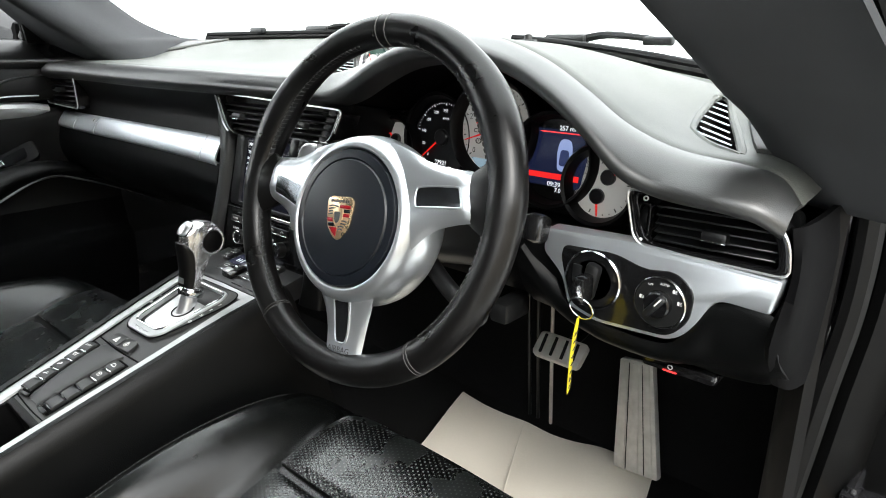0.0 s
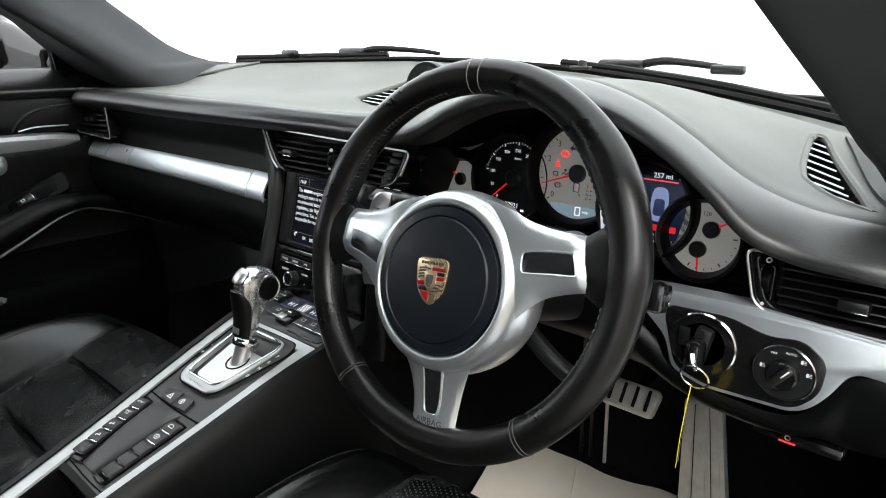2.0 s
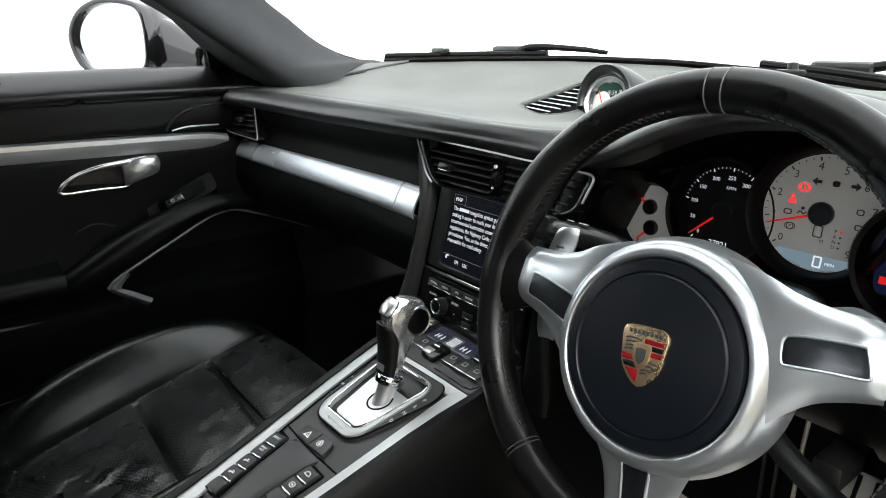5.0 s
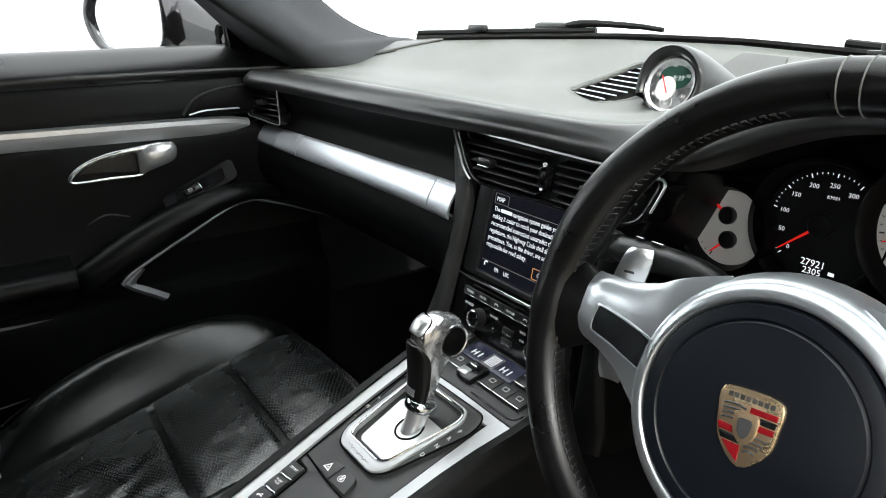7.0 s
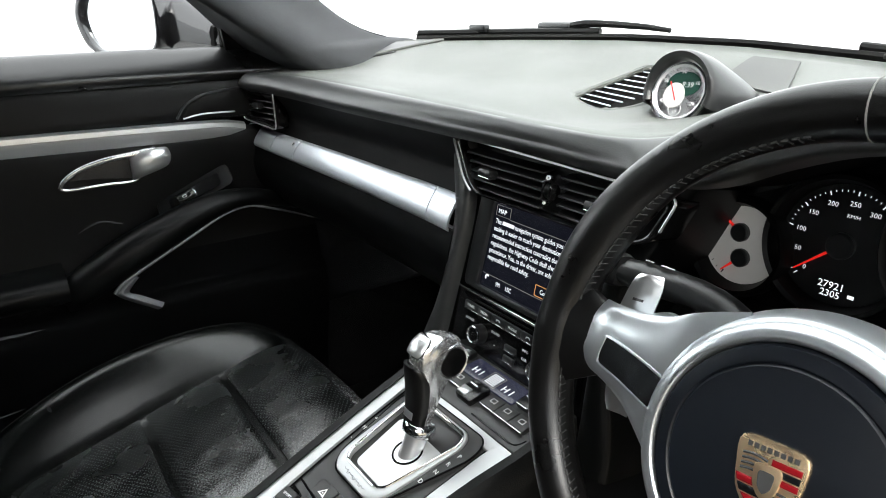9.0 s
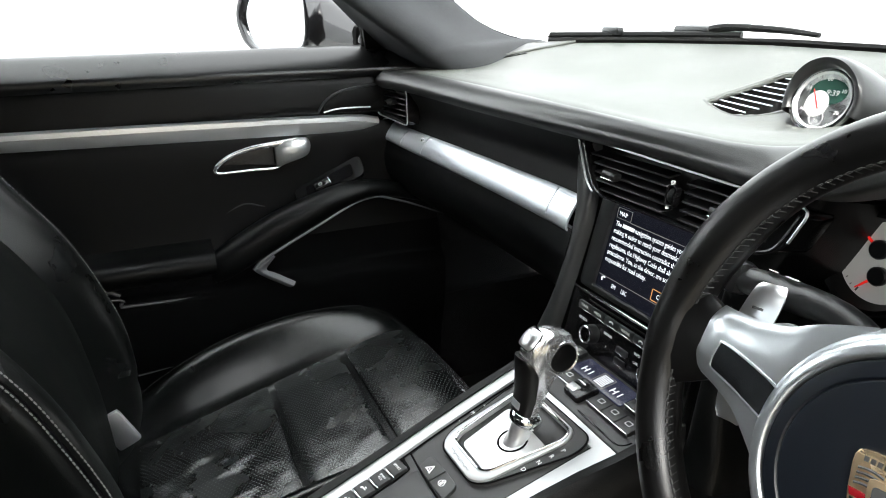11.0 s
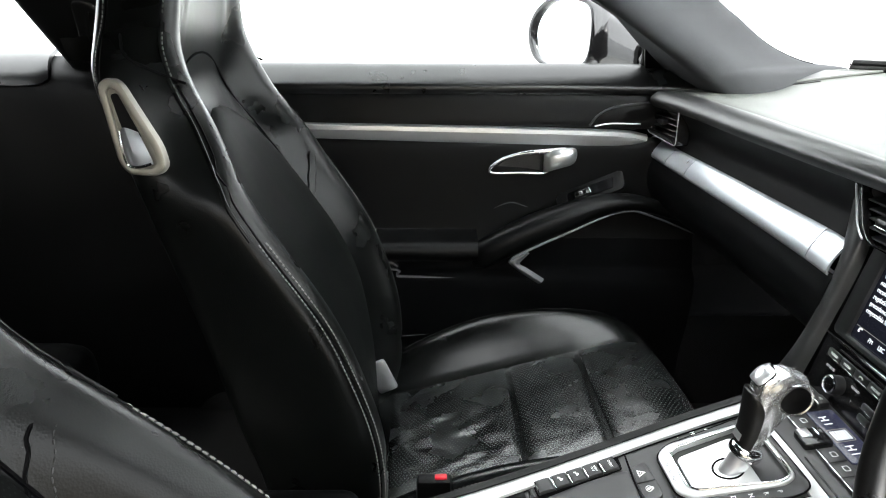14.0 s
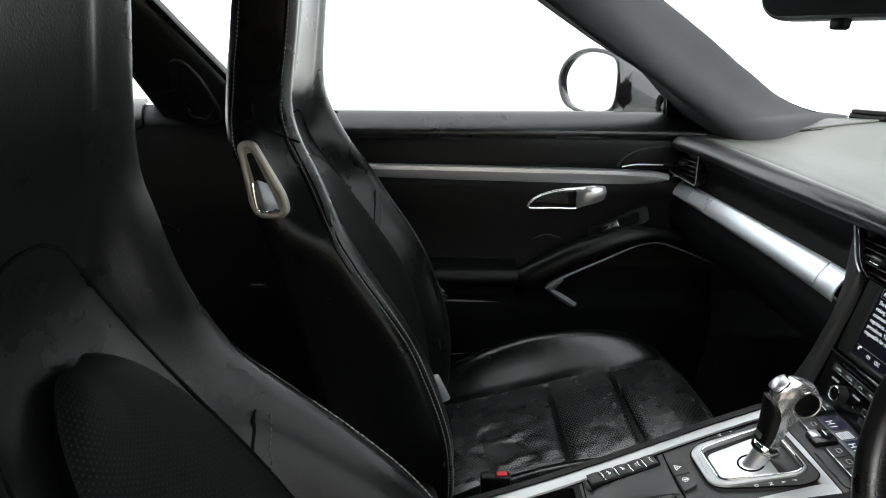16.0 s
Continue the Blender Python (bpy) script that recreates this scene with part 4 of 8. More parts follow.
brake = thing("parking_brake_switch", (0.622, 0.60, 0.532), "small black parking brake switch with a lit red line", "switch")
part("body", rbox((0.616, 0.612, 0.532), (0.076, 0.04, 0.012), 0.004), GLOSS, brake)
part("lit_line", rbox((0.609, 0.591, 0.5290), (0.0145, 0.002, 0.0013), 0.0004), WARN, brake, "glowing red line")
part("symbol", ring(oval(0, 0, 0.0026, n=16), oval(0, 0, 0.0019, n=16), 0, 0.0006, at2(plane_frame((0.609, 0.5915, 0.5335), (1, 0, 0), (0, 0, 1)), 0, 0, 0.0)), PRINT, brake)

# ---- dash top: speaker grilles, defroster vents, seams, stopwatch ----
def top_at(x, y, lift=0.0):
    row = cr(dash_row(x, False), 8)
    i = int(np.argmin(abs(row[:, 1] - y)))
    return Vector((x, y, float(np.interp(-y, -row[:, 1], row[:, 2])) + lift))


def top_patch(name, corners, material, parent, lift=0.002, n=8, thick=0.004, label=""):
    a, b, c, d = [Vector((*q, 0)) for q in corners]
    P = []
    for i in np.linspace(0, 1, n):
        P.append([top_at(*(((a.lerp(b, i)).lerp(d.lerp(c, i), j)).xy), lift) for j in np.linspace(0, 1, n)])
    return part(name, thicken(np.array(P), thick), material, parent, label)


def duct_well(name, poly, parent):
    """Dark walls and floor below an opening in the dashboard skin."""
    pts = cr([(x, y, 0) for x, y in poly], 3, True)
    c = pts.mean(axis=0)
    rows = []
    for k, dz in ((1.02, 0.001), (1.0, -0.006), (0.97, -0.03), (0.5, -0.034), (0.02, -0.035)):
        rows.append([top_at(*(c + (p - c) * k)[:2], dz) for p in pts])
    return part(name, bm_grid(np.array(rows), cv=True), CARPET, parent, "dark air duct")


spk = thing("speaker_grille", (0.58, 0.74, 0.765), "dark speaker grille and slatted defroster vent on the dashboard corner", "speaker grille")
top_patch("mesh", [(0.565, 0.845), (0.650, 0.775), (0.668, 0.672), (0.642, 0.655)], surf("perforated speaker mesh", (0.03, 0.031, 0.031), 0.6, grain=700, bump=0.9, cells=True), spk, 0.004)
duct_well("duct", OPEN_SIDE, spk)
part("surround", tube([top_at(x, y, 0.0015) for x, y in OPEN_SIDE], 0.0045, 8, True, 4), SKYLIT_DASH_TOP, spk, "raised vent surround in the sky-lit dash colour")
for k in np.linspace(0.06, 0.92, 9):
    y = 0.835 - 0.19 * k
    x0 = 0.535 + 0.036 * k + 0.10 * max(0, k - 0.72)
    x1 = 0.549 + 0.078 * k
    part("slat", tube([top_at(x0, y, -0.002), top_at(x1, y - 0.004, -0.002)], 0.0014, 6, flat=0.7), BRUSHED, spk)
defr = thing("defroster_vent", (-0.60, 0.74, 0.80), "slim black defroster vent in the passenger corner of the dashboard", "defroster vent")
top_patch("panel", [(-0.699, 0.645), (-0.699, 0.81), (-0.632, 0.872), (-0.668, 0.70)], PANEL, defr, 0.004)
part("edge", tube([top_at(x, y, 0.006) for x, y in ((-0.699, 0.640), (-0.676, 0.690), (-0.652, 0.775), (-0.632, 0.875))], 0.0028, 6), SKYLIT_DASH_TOP, defr)
part("rear_edge", tube([top_at(x, y, 0.006) for x, y in ((-0.699, 0.640), (-0.700, 0.72), (-0.699, 0.81), (-0.632, 0.875))], 0.0028, 6), SKYLIT_DASH_TOP, defr)
top_patch("slot", [(-0.682, 0.664), (-0.647, 0.770), (-0.640, 0.772), (-0.670, 0.664)], GLOSS, defr, 0.002)
part("pad_seam", tube([top_at(x, y, 0.0005) for x, y in ((-0.50, 0.60), (-0.56, 0.64), (-0.60, 0.74), (-0.56, 0.83), (-0.40, 0.93), (-0.2, 0.985))], 0.0012, 5), DARK_SILVER, dash)
part("pad_line", tube([top_at(x, y, 0.0004) for x, y in ((-0.235, 0.775), (-0.262, 0.86), (-0.30, 0.955))], 0.0008, 5), DARK_SILVER, dash)
part("demister_slot", tube([top_at(x, y, 0.0006) for x, y in ((0.30, 0.905), (0.372, 0.868), (0.45, 0.815), (0.523, 0.752), (0.572, 0.700))], 0.0017, 6), MATT, dash, "dark demister slot below the windscreen")
cv = thing("centre_top_vent", (-0.06, 0.80, 0.80), "slatted dark air outlet beside the stopwatch on the dashboard top", "air vent")
duct_well("duct", OPEN_CENTRE, cv)
part("surround", tube([top_at(x, y, 0.0005) for x, y in OPEN_CENTRE], 0.0045, 8, True, 4), SKYLIT_DASH_TOP, cv, "raised surround in the sky-lit dash colour")
for k in np.linspace(0.05, 0.97, 9):
    y = 0.712 + 0.18 * k
    left = top_at(-0.139 - 0.012 * k + 0.2 * max(0, 0.12 - k), y + 0.016, -0.001)
    part("slat", tube([left, Vector((-0.063, y, left.z - 0.001))], 0.0011, 6, flat=0.8, n=1), BRUSHED, cv)

LITE = glow("lit digits", (0.9, 0.95, 0.95), 0.6)
clock = thing("dashboard_stopwatch", (0.0, 0.765, 0.80), "round silver-rimmed stopwatch in a hooded pod on the dashboard", "stopwatch")
CLK = plane_frame((0.0045, 0.757, 0.809), (1, 0.05, 0), (0, 0.32, 0.95)) @ Matrix.Scale(1.06, 4)
part("rim", lathe([(0.0335, -0.012), (0.0345, 0.0), (0.0335, 0.0035), (0.0305, 0.0035), (0.0295, 0.0)], 48, CLK), CHROME, clock, "satin chrome rim")
part("face", lathe([(0.0297, 0.0), (0.0295, 0.0006), (0.0005, 0.0006)], 48, CLK), DIAL_BLACK, clock)
part("inner_ring", lathe([(0.0296, 0.0006), (0.0292, 0.0022), (0.0272, 0.0010), (0.0268, 0.0006)], 48, CLK), SILVER, clock, "thin inner chrome ring")
part("inner_dial", prism(oval(-0.005, -0.004, 0.0125, 0.0135), 0.0006, 0.0010, CLK), DIAL_SILVER, clock)
part("digital_panel", prism(oval(0.003, 0.009, 0.020, 0.013), 0.0007, 0.00085, CLK), surf("dark green glass", (0.012, 0.04, 0.03), 0.2, bump=0), clock, "dark green digital field")
text("9:39", 0.0080, at2(CLK, 0.008, 0.008, 0.0012), LITE, clock)
part("lower_dial", ring(oval(0.0, -0.0185, 0.0075, n=24), oval(0.0, -0.0185, 0.0069, n=24), 0.0006, 0.0011, CLK), PRINT, clock)
part("needle", rbox((-0.006, 0.004, 0.0018), (0.0012, 0.022, 0.0006), 0.0002, CLK @ Matrix.Rotation(radians(30), 4, "Z")), NEEDLE, clock)
for i in range(60):
    a = radians(6 * i)
    if i % 5 == 0:
        part("tick", rbox((0, 0.0272, 0.0008), (0.0010, 0.0034, 0.0005), 0, CLK @ Matrix.Rotation(a, 4, "Z")), PRINT, clock)
for i, s in enumerate(("60", "10", "20", "30", "40", "50")):
    a = radians(90 - 60 * i)
    text(s, 0.0055, at2(CLK, 0.0215 * math.cos(a), 0.0215 * math.sin(a), 0.0009), PRINT, clock)
hood = []
for t in np.linspace(-20, 200, 17):
    a = radians(t)
    c, s = math.cos(a), math.sin(a)
    hood.append([CLK @ Vector(p) for p in ((0.034 * c, 0.034 * s, 0.001), (0.038 * c, 0.038 * s, 0.004 + 0.010 * max(0, s)), (0.042 * c, 0.0415 * s, -0.004), (0.046 * c, 0.0405 * s, -0.03), (0.052 * c, 0.030 * s, -0.085), (0.056 * c, 0.012 * s - 0.008, -0.14))])
part("hood", plate(hood, 0.003, 2, 4), SATIN, clock, "dark hood behind the dial", 60)
part("collar", lathe([(0.036, -0.03), (0.037, -0.012), (0.035, -0.001)], 40, CLK), SATIN, clock)
top_patch("sensor_window", [(-0.036, 0.91), (-0.050, 0.985), (0.018, 0.980), (0.088, 0.825)], surf("dull grey panel", (0.06, 0.062, 0.06), 0.7, grain=900, bump=0.2), dash, 0.003)
part("sensor_foot", joined(rbox((0.115, 1.025, 0.838), (0.04, 0.012, 0.006), 0.002), lathe([(0.008, 0.0), (0.007, 0.012), (0.0005, 0.014)], 16, Matrix.Translation((0.115, 1.03, 0.838)))), PANEL, dash)

# ---- instrument cluster ----
LIT = glow("lit white figures", (0.92, 0.94, 1.0), 0.55)
cluster = thing("instrument_cluster", (0.345, 0.63, 0.70), "five overlapping round instruments under the dashboard hood", "instrument cluster")
CLU = plane_frame((0.345, 0.63, 0.72), (1, 0, 0), (0, 0.12, 0.993))
part("backing", prism(rounded([(-0.24, -0.12), (0.235, -0.12), (0.215, -0.03), (0.15, 0.035), (0.10, 0.068), (0.0, 0.092), (-0.08, 0.078), (-0.15, 0.04), (-0.24, 0.0)], 0.02), -0.04, -0.022, CLU), PLASTIC, cluster)
rows = []
for x in np.linspace(0.135, 0.58, 14):
    yl, zl = table(x, LIP)
    rows.append([(x, yl + 0.03, zl - 0.012), (x, 0.60, zl - 0.016), (x, 0.655, zl - 0.026)])
part("hood_lining", plate(rows, 0.004, 2, 3), MATT, cluster, "matt black lining under the hood")


def pod(a, b, r, rim, c, face, name, label):
    g = part(name, lathe([(r + 0.003, c - 0.03), (r + rim, c - 0.03), (r + rim, c + 0.012), (r + rim - 0.0025, c + 0.016), (r + rim - 0.006, c + 0.014), (r, c + 0.0015), (r, c), (0.0005, c)], 64, at2(CLU, a, b)), PLASTIC, cluster, label)
    part("dial_face", lathe([(r - 0.0005, c + 0.0004), (r - 0.0006, c + 0.0012), (0.0005, c + 0.0012)], 64, at2(CLU, a, b)), face, g)
    return g


def ticks(g, a, b, c, r0, r1, start, end, n, major, material, w=0.0009):
    for i in range(n):
        t = radians(start + (end - start) * i / (n - 1))
        k = 1.0 if i % major == 0 else 0.45
        part("tick", rbox(((r0 + r1) / 2 + (1 - k) * (r1 - r0) / 2, 0, c + 0.0014), (k * (r1 - r0), w * (1.5 if k == 1 else 0.8), 0.0004), 0, at2(CLU, a, b) @ Matrix.Rotation(t, 4, "Z")), material, g)


def needle(g, a, b, c, length, deg, hub):
    h = part("hub", lathe([(hub, c + 0.001), (hub, c + 0.005), (hub * 0.85, c + 0.0065), (0.0005, c + 0.0065)], 24, at2(CLU, a, b)), DIAL_BLACK, g)
    part("needle", prism([(hub * 0.9, -0.0012), (length, -0.0005), (length, 0.0005), (hub * 0.9, 0.0012)], c + 0.0035, c + 0.0048, at2(CLU, a, b) @ Matrix.Rotation(radians(deg), 4, "Z")), NEEDLE, h, "lit red needle")


g1 = pod(-0.1765, -0.0195, 0.036, 0.010, -0.020, DIAL_SILVER, "oil_gauge", "silver oil temperature and pressure dial")
needle(g1, -0.1795, -0.0080, -0.020, 0.024, 146, 0.0085)
needle(g1, -0.1745, -0.0305, -0.020, 0.022, 225, 0.0085)
ticks(g1, -0.1765, -0.0195, -0.020, 0.029, 0.033, 120, 245, 11, 5, DARK_PRINT)
g5 = pod(0.152, -0.0240, 0.0355, 0.010, -0.006, DIAL_SILVER, "fuel_gauge", "silver fuel and coolant dial")
needle(g5, 0.1590, -0.0145, -0.006, 0.024, 30, 0.0085)
needle(g5, 0.1485, -0.0362, -0.006, 0.022, -82, 0.0085)
ticks(g5, 0.152, -0.0240, -0.006, 0.029, 0.033, -110, 65, 13, 4, DARK_PRINT)
text("120", 0.006, at2(CLU, 0.152, 0.0005, -0.0046), DARK_PRINT, g5)
g2 = pod(-0.096, 0.003, 0.050, 0.010, -0.022, DIAL_BLACK, "speedometer", "black speedometer with white figures")
ticks(g2, -0.096, 0.003, -0.022, 0.0415, 0.0450, 226, 58, 31, 5, LIT, 0.0006)
for i, s in enumerate(("0", "50", "100", "150", "200", "250", "300")):
    t = radians(226 - 28 * i)
    text(s, 0.0056, at2(CLU, -0.096 + 0.0345 * math.cos(t), 0.003 + 0.0345 * math.sin(t), -0.0205), LIT, g2)
text("KM/H", 0.0042, at2(CLU, -0.0925, 0.0275, -0.0205), LIT, g2)
needle(g2, -0.096, 0.003, -0.022, 0.042, 221.5, 0.011)
text("27921", 0.0085, at2(CLU, -0.0960, -0.0305, -0.0205), SCREEN_TEXT, g2)
text("2305", 0.0080, at2(CLU, -0.0955, -0.0375, -0.0205), SCREEN_TEXT, g2)
part("unit_bar", prism(rect(-0.0795, -0.0355, 0.005, 0.003), -0.0207, -0.0203, CLU), SCREEN_TEXT, g2)
g4 = pod(0.090, -0.004, 0.046, 0.010, -0.006, GLOSS, "colour_display", "round colour display with a small car picture")
part("screen_page", prism(rounded([(0.055, -0.034), (0.125, -0.034), (0.131, 0.0), (0.122, 0.030), (0.058, 0.030), (0.049, 0.0)], 0.006), -0.0048, -0.0044, CLU), glow("dark blue page", (0.01, 0.015, 0.05), 0.5), g4)
part("car_picture", prism(rounded([(0.094, -0.016), (0.110, -0.016), (0.112, 0.006), (0.109, 0.020), (0.095, 0.020), (0.092, 0.006)], 0.006), -0.0044, -0.0041, CLU), DISPLAY_CAR, g4)
part("car_cabin", prism(rounded([(0.0955, -0.010), (0.1085, -0.010), (0.1075, 0.008), (0.0965, 0.008)], 0.004), -0.0041, -0.0039, CLU), glow("display cabin", (0.05, 0.07, 0.2), 0.4), g4)
part("open_door_mark", prism([(0.112, 0.000), (0.119, 0.004), (0.119, 0.0065), (0.112, 0.003)], -0.0044, -0.0041, CLU), WARN, g4)
part("red_band", prism(rect(0.090, -0.0225, 0.066, 0.0065), -0.0044, -0.0041, CLU), glow("red band", (0.8, 0.02, 0.02), 0.8), g4)
part("red_line", prism(rect(0.093, 0.0265, 0.052, 0.0012), -0.0044, -0.0041, CLU), WARN, g4)
text("257 mi", 0.0075, at2(CLU, 0.102, 0.0315, -0.0042), SCREEN_TEXT, g4)
text("09:39", 0.0080, at2(CLU, 0.0920, -0.0318, -0.0042), SCREEN_TEXT, g4)
text("7.0", 0.0070, at2(CLU, 0.0980, -0.0380, -0.0042), SCREEN_TEXT, g4)
g3 = pod(0.0012, 0.0215, 0.0525, 0.011, -0.008, DIAL_SILVER, "rev_counter", "large silver rev counter")
REV = at2(CLU, 0.0012, 0.0215, -0.008)


def rev_at(a, b):
    return at2(REV, a, b, 0.0015)


def rev_print(name, shape, material, label=""):
    return part(name, prism(shape, 0.0013, 0.0018, REV), material, g3, label)


ticks(g3, 0.0012, 0.0215, -0.008, 0.0465, 0.0500, 222, -48, 37, 4, DARK_PRINT)
for i in range(10):
    t = radians(222 - 30 * i)
    text(str(i), 0.0098, rev_at(0.0415 * math.cos(t), 0.0415 * math.sin(t)), DARK_PRINT, g3)
needle(g3, 0.0012, 0.0215, -0.008, 0.0475, 200, 0.0105)
rev_print("speed_window", rounded([(-0.0345, -0.0365), (0.0345, -0.0365), (0.024, -0.0460), (0.0, -0.0515), (-0.024, -0.0460)], 0.003), DISPLAY_BLUE, "pale blue digital window")
part("speed_figure", ring(rect(0.0050, -0.0425, 0.0075, 0.0105, 0.0012), rect(0.0050, -0.0425, 0.0048, 0.0078, 0.0010), 0.0015, 0.0022, REV), SCREEN_TEXT, g3, "lit digital nought")
text("MPH", 0.0040, at2(REV, 0.0155, -0.0430, 0.0020), SCREEN_TEXT, g3)
for i, s in enumerate("PRND"):
    text(s, 0.0042, rev_at(0.0145, -0.0130 - 0.0046 * i), DARK_PRINT, g3)
    rev_print("gear_dot", oval(0.0190, -0.0130 - 0.0046 * i, 0.0009, n=10), WARN if i == 0 else DARK_PRINT)
text("M", 0.0042, rev_at(0.0045, -0.0240), DARK_PRINT, g3)
part("gear_frame", ring(rect(0.0, -0.0158, 0.0080, 0.0108, 0.0015), rect(0.0, -0.0158, 0.0064, 0.0092, 0.0012), 0.0013, 0.0019, REV), DARK_PRINT, g3)
rev_print("gear_window", rect(0.0010, -0.0158, 0.0042, 0.0088, 0.001), PRINT)
part("brake_lamp", joined(ring(oval(-0.019, 0.0205, 0.0044, n=18), oval(-0.019, 0.0205, 0.0034, n=18), 0.0013, 0.0019, REV), ring(oval(-0.019, 0.0205, 0.0058, 0.0040, 18), oval(-0.019, 0.0205, 0.0052, 0.0034, 18), 0.0013, 0.0018, REV), prism(rect(-0.019, 0.0205, 0.0012, 0.0042), 0.0013, 0.0019, REV)), WARN, g3, "lit red brake lamp")
part("belt_lamp", joined(prism(oval(-0.0272, 0.0125, 0.0013, n=12), 0.0013, 0.0019, REV), prism([(-0.0305, 0.0050), (-0.0235, 0.0050), (-0.0252, 0.0105), (-0.0292, 0.0105)], 0.0013, 0.0019, REV)), WARN, g3, "lit red belt lamp")
for a, b, w, h in ((-0.0292, -0.0032, 0.0072, 0.0050), (0.0300, 0.0070, 0.0060, 0.0050), (0.0310, -0.0060, 0.0060, 0.0050)):
    part("dark_symbol", ring(rect(a, b, w, h, 0.0018), rect(a, b, w - 0.0018, h - 0.0018, 0.0010), 0.0013, 0.0018, REV), DARK_PRINT, g3)
part("park_symbol", joined(ring(oval(-0.0248, -0.0158, 0.0034, n=18), oval(-0.0248, -0.0158, 0.0027, n=18), 0.0013, 0.0018, REV), ring(oval(-0.0248, -0.0158, 0.0050, 0.0034, 18), oval(-0.0248, -0.0158, 0.0045, 0.0029, 18), 0.0013, 0.0018, REV)), DARK_PRINT, g3)
text("P", 0.0042, rev_at(-0.0248, -0.0158), DARK_PRINT, g3)
part("grip_symbol", joined(prism(oval(-0.0165, 0.0020, 0.0016, n=12), 0.0013, 0.0018, REV), tube([REV @ Vector(p) for p in ((-0.0205, -0.0030, 0.0016), (-0.0180, -0.0008, 0.0016), (-0.0155, -0.0030, 0.0016), (-0.0130, -0.0008, 0.0016))], 0.0006, 5)), DARK_PRINT, g3)
for a, d in ((-0.0095, -1), (0.0225, 1)):
    rev_print("turn_arrow", [(a - 0.004 * d, 0.0275 + 0.0014), (a, 0.0275 + 0.0014), (a, 0.0275 + 0.0036), (a + 0.004 * d, 0.0275), (a, 0.0275 - 0.0036), (a, 0.0275 - 0.0014), (a - 0.004 * d, 0.0275 - 0.0014)], DARK_PRINT)
rev_print("beam_symbol", rect(0.0065, 0.0275, 0.006, 0.005, 0.002), DARK_PRINT)
# rounded panel between the instruments and the column
rows = []
for x in np.linspace(0.15, 0.57, 12):
    k = (x - 0.35) / 0.21
    rows.append([(x, 0.655, 0.648), (x, 0.615, 0.645), (x, 0.585, 0.650 - 0.006 * k * k), (x, 0.572, 0.625), (x, 0.60, 0.57), (x, 0.70, 0.54)])
part("lower_cowl", plate(rows, 0.005, 2, 3), PLASTIC, cluster, "black panel below the instruments")

# ---- steering column ----
WHEEL_AT = Vector((0.3435, 0.4237, 0.694))
RAKE = radians(18.7)
WHL0 = plane_frame(WHEEL_AT, (1, 0, 0), (0, math.sin(RAKE), math.cos(RAKE)))
WHL = WHL0 @ Matrix.Rotation(radians(2.2), 4, "Y") @ Matrix.Rotation(radians(5.6), 4, "Z")
column = thing("steering_column", WHL0 @ Vector((0, 0, -0.15)), "black steering column shroud with control stalks", "steering column")
shroud = [[WHL0 @ Vector((w * math.copysign(abs(math.cos(t)) ** 0.6, math.cos(t)), -0.006 + h * math.copysign(abs(math.sin(t)) ** 0.6, math.sin(t)), c)) for t in np.linspace(0, 2 * math.pi, 24, endpoint=False)] for w, h, c in ((0.030, 0.030, -0.028), (0.050, 0.040, -0.036), (0.060, 0.046, -0.07), (0.062, 0.046, -0.14), (0.058, 0.044, -0.22))]
part("shroud", loft(shroud, 3, 1, cv=True, caps=True), SATIN, column, "satin black column shroud")
part("top_cover", plate([[WHL0 @ Vector((a, 0.030 + 0.016 * math.cos(a * 16), c)) for a in (-0.085, -0.04, 0, 0.04, 0.085)] for c in (-0.050, -0.09, -0.15)], 0.004), GLOSS, column, "gloss black upper column cover")
for s, z0 in ((-1, 0.036), (1, 0.006)):
    st = part("stalk", tube([WHL0 @ Vector(p) for p in ((s * 0.055, z0 - (0.012 if s < 0 else 0), -0.066), (s * 0.10, z0 + 0.004, -0.060), (s * 0.150, z0 + 0.004, -0.054), (s * 0.178, z0 + 0.003, -0.050))], [0.009, 0.012, 0.0135, 0.0135, 0.011], 14, flat=0.8), SATIN, column, "black control stalk with pale symbols")
    part("stalk_end", rbox((s * 0.178, z0 + 0.003, -0.049), (0.020, 0.026, 0.022), 0.006, WHL0), SATIN if s < 0 else GLOSS, st)
    if s < 0:
        for a, w in ((-0.152, 0.006), (-0.136, 0.010)):
            part("stalk_symbol", rbox((a, z0 + 0.0166, -0.050), (w, 0.0008, 0.0034), 0.0003, WHL0), PRINT, st)
        continue
    for k in (-1, 0, 1):
        part("stalk_symbol", rbox((s * 0.158, z0 + 0.004 + k * 0.006, -0.0375), (0.006, 0.0018, 0.0008), 0.0003, WHL0), PRINT, st)
part("cruise_stalk", tube([WHL0 @ Vector(p) for p in ((0.04, -0.045, -0.07), (0.09, -0.07, -0.06), (0.14, -0.085, -0.05))], 0.009, 12), SATIN, column)
part("column_tube", tube([WHL0 @ Vector((0, -0.02, -0.2)), WHL0 @ Vector((0, -0.03, -0.5))], 0.03, 14), PLASTIC, column)
part("adjust_lever", rbox((0.415, 0.585, 0.545), (0.026, 0.05, 0.026), 0.006), SATIN, column)

# ---- steering wheel ----
wheel = thing("steering_wheel", WHEEL_AT, "black leather steering wheel with silver three-spoke centre, turned slightly", "steering wheel")
R = 0.1735


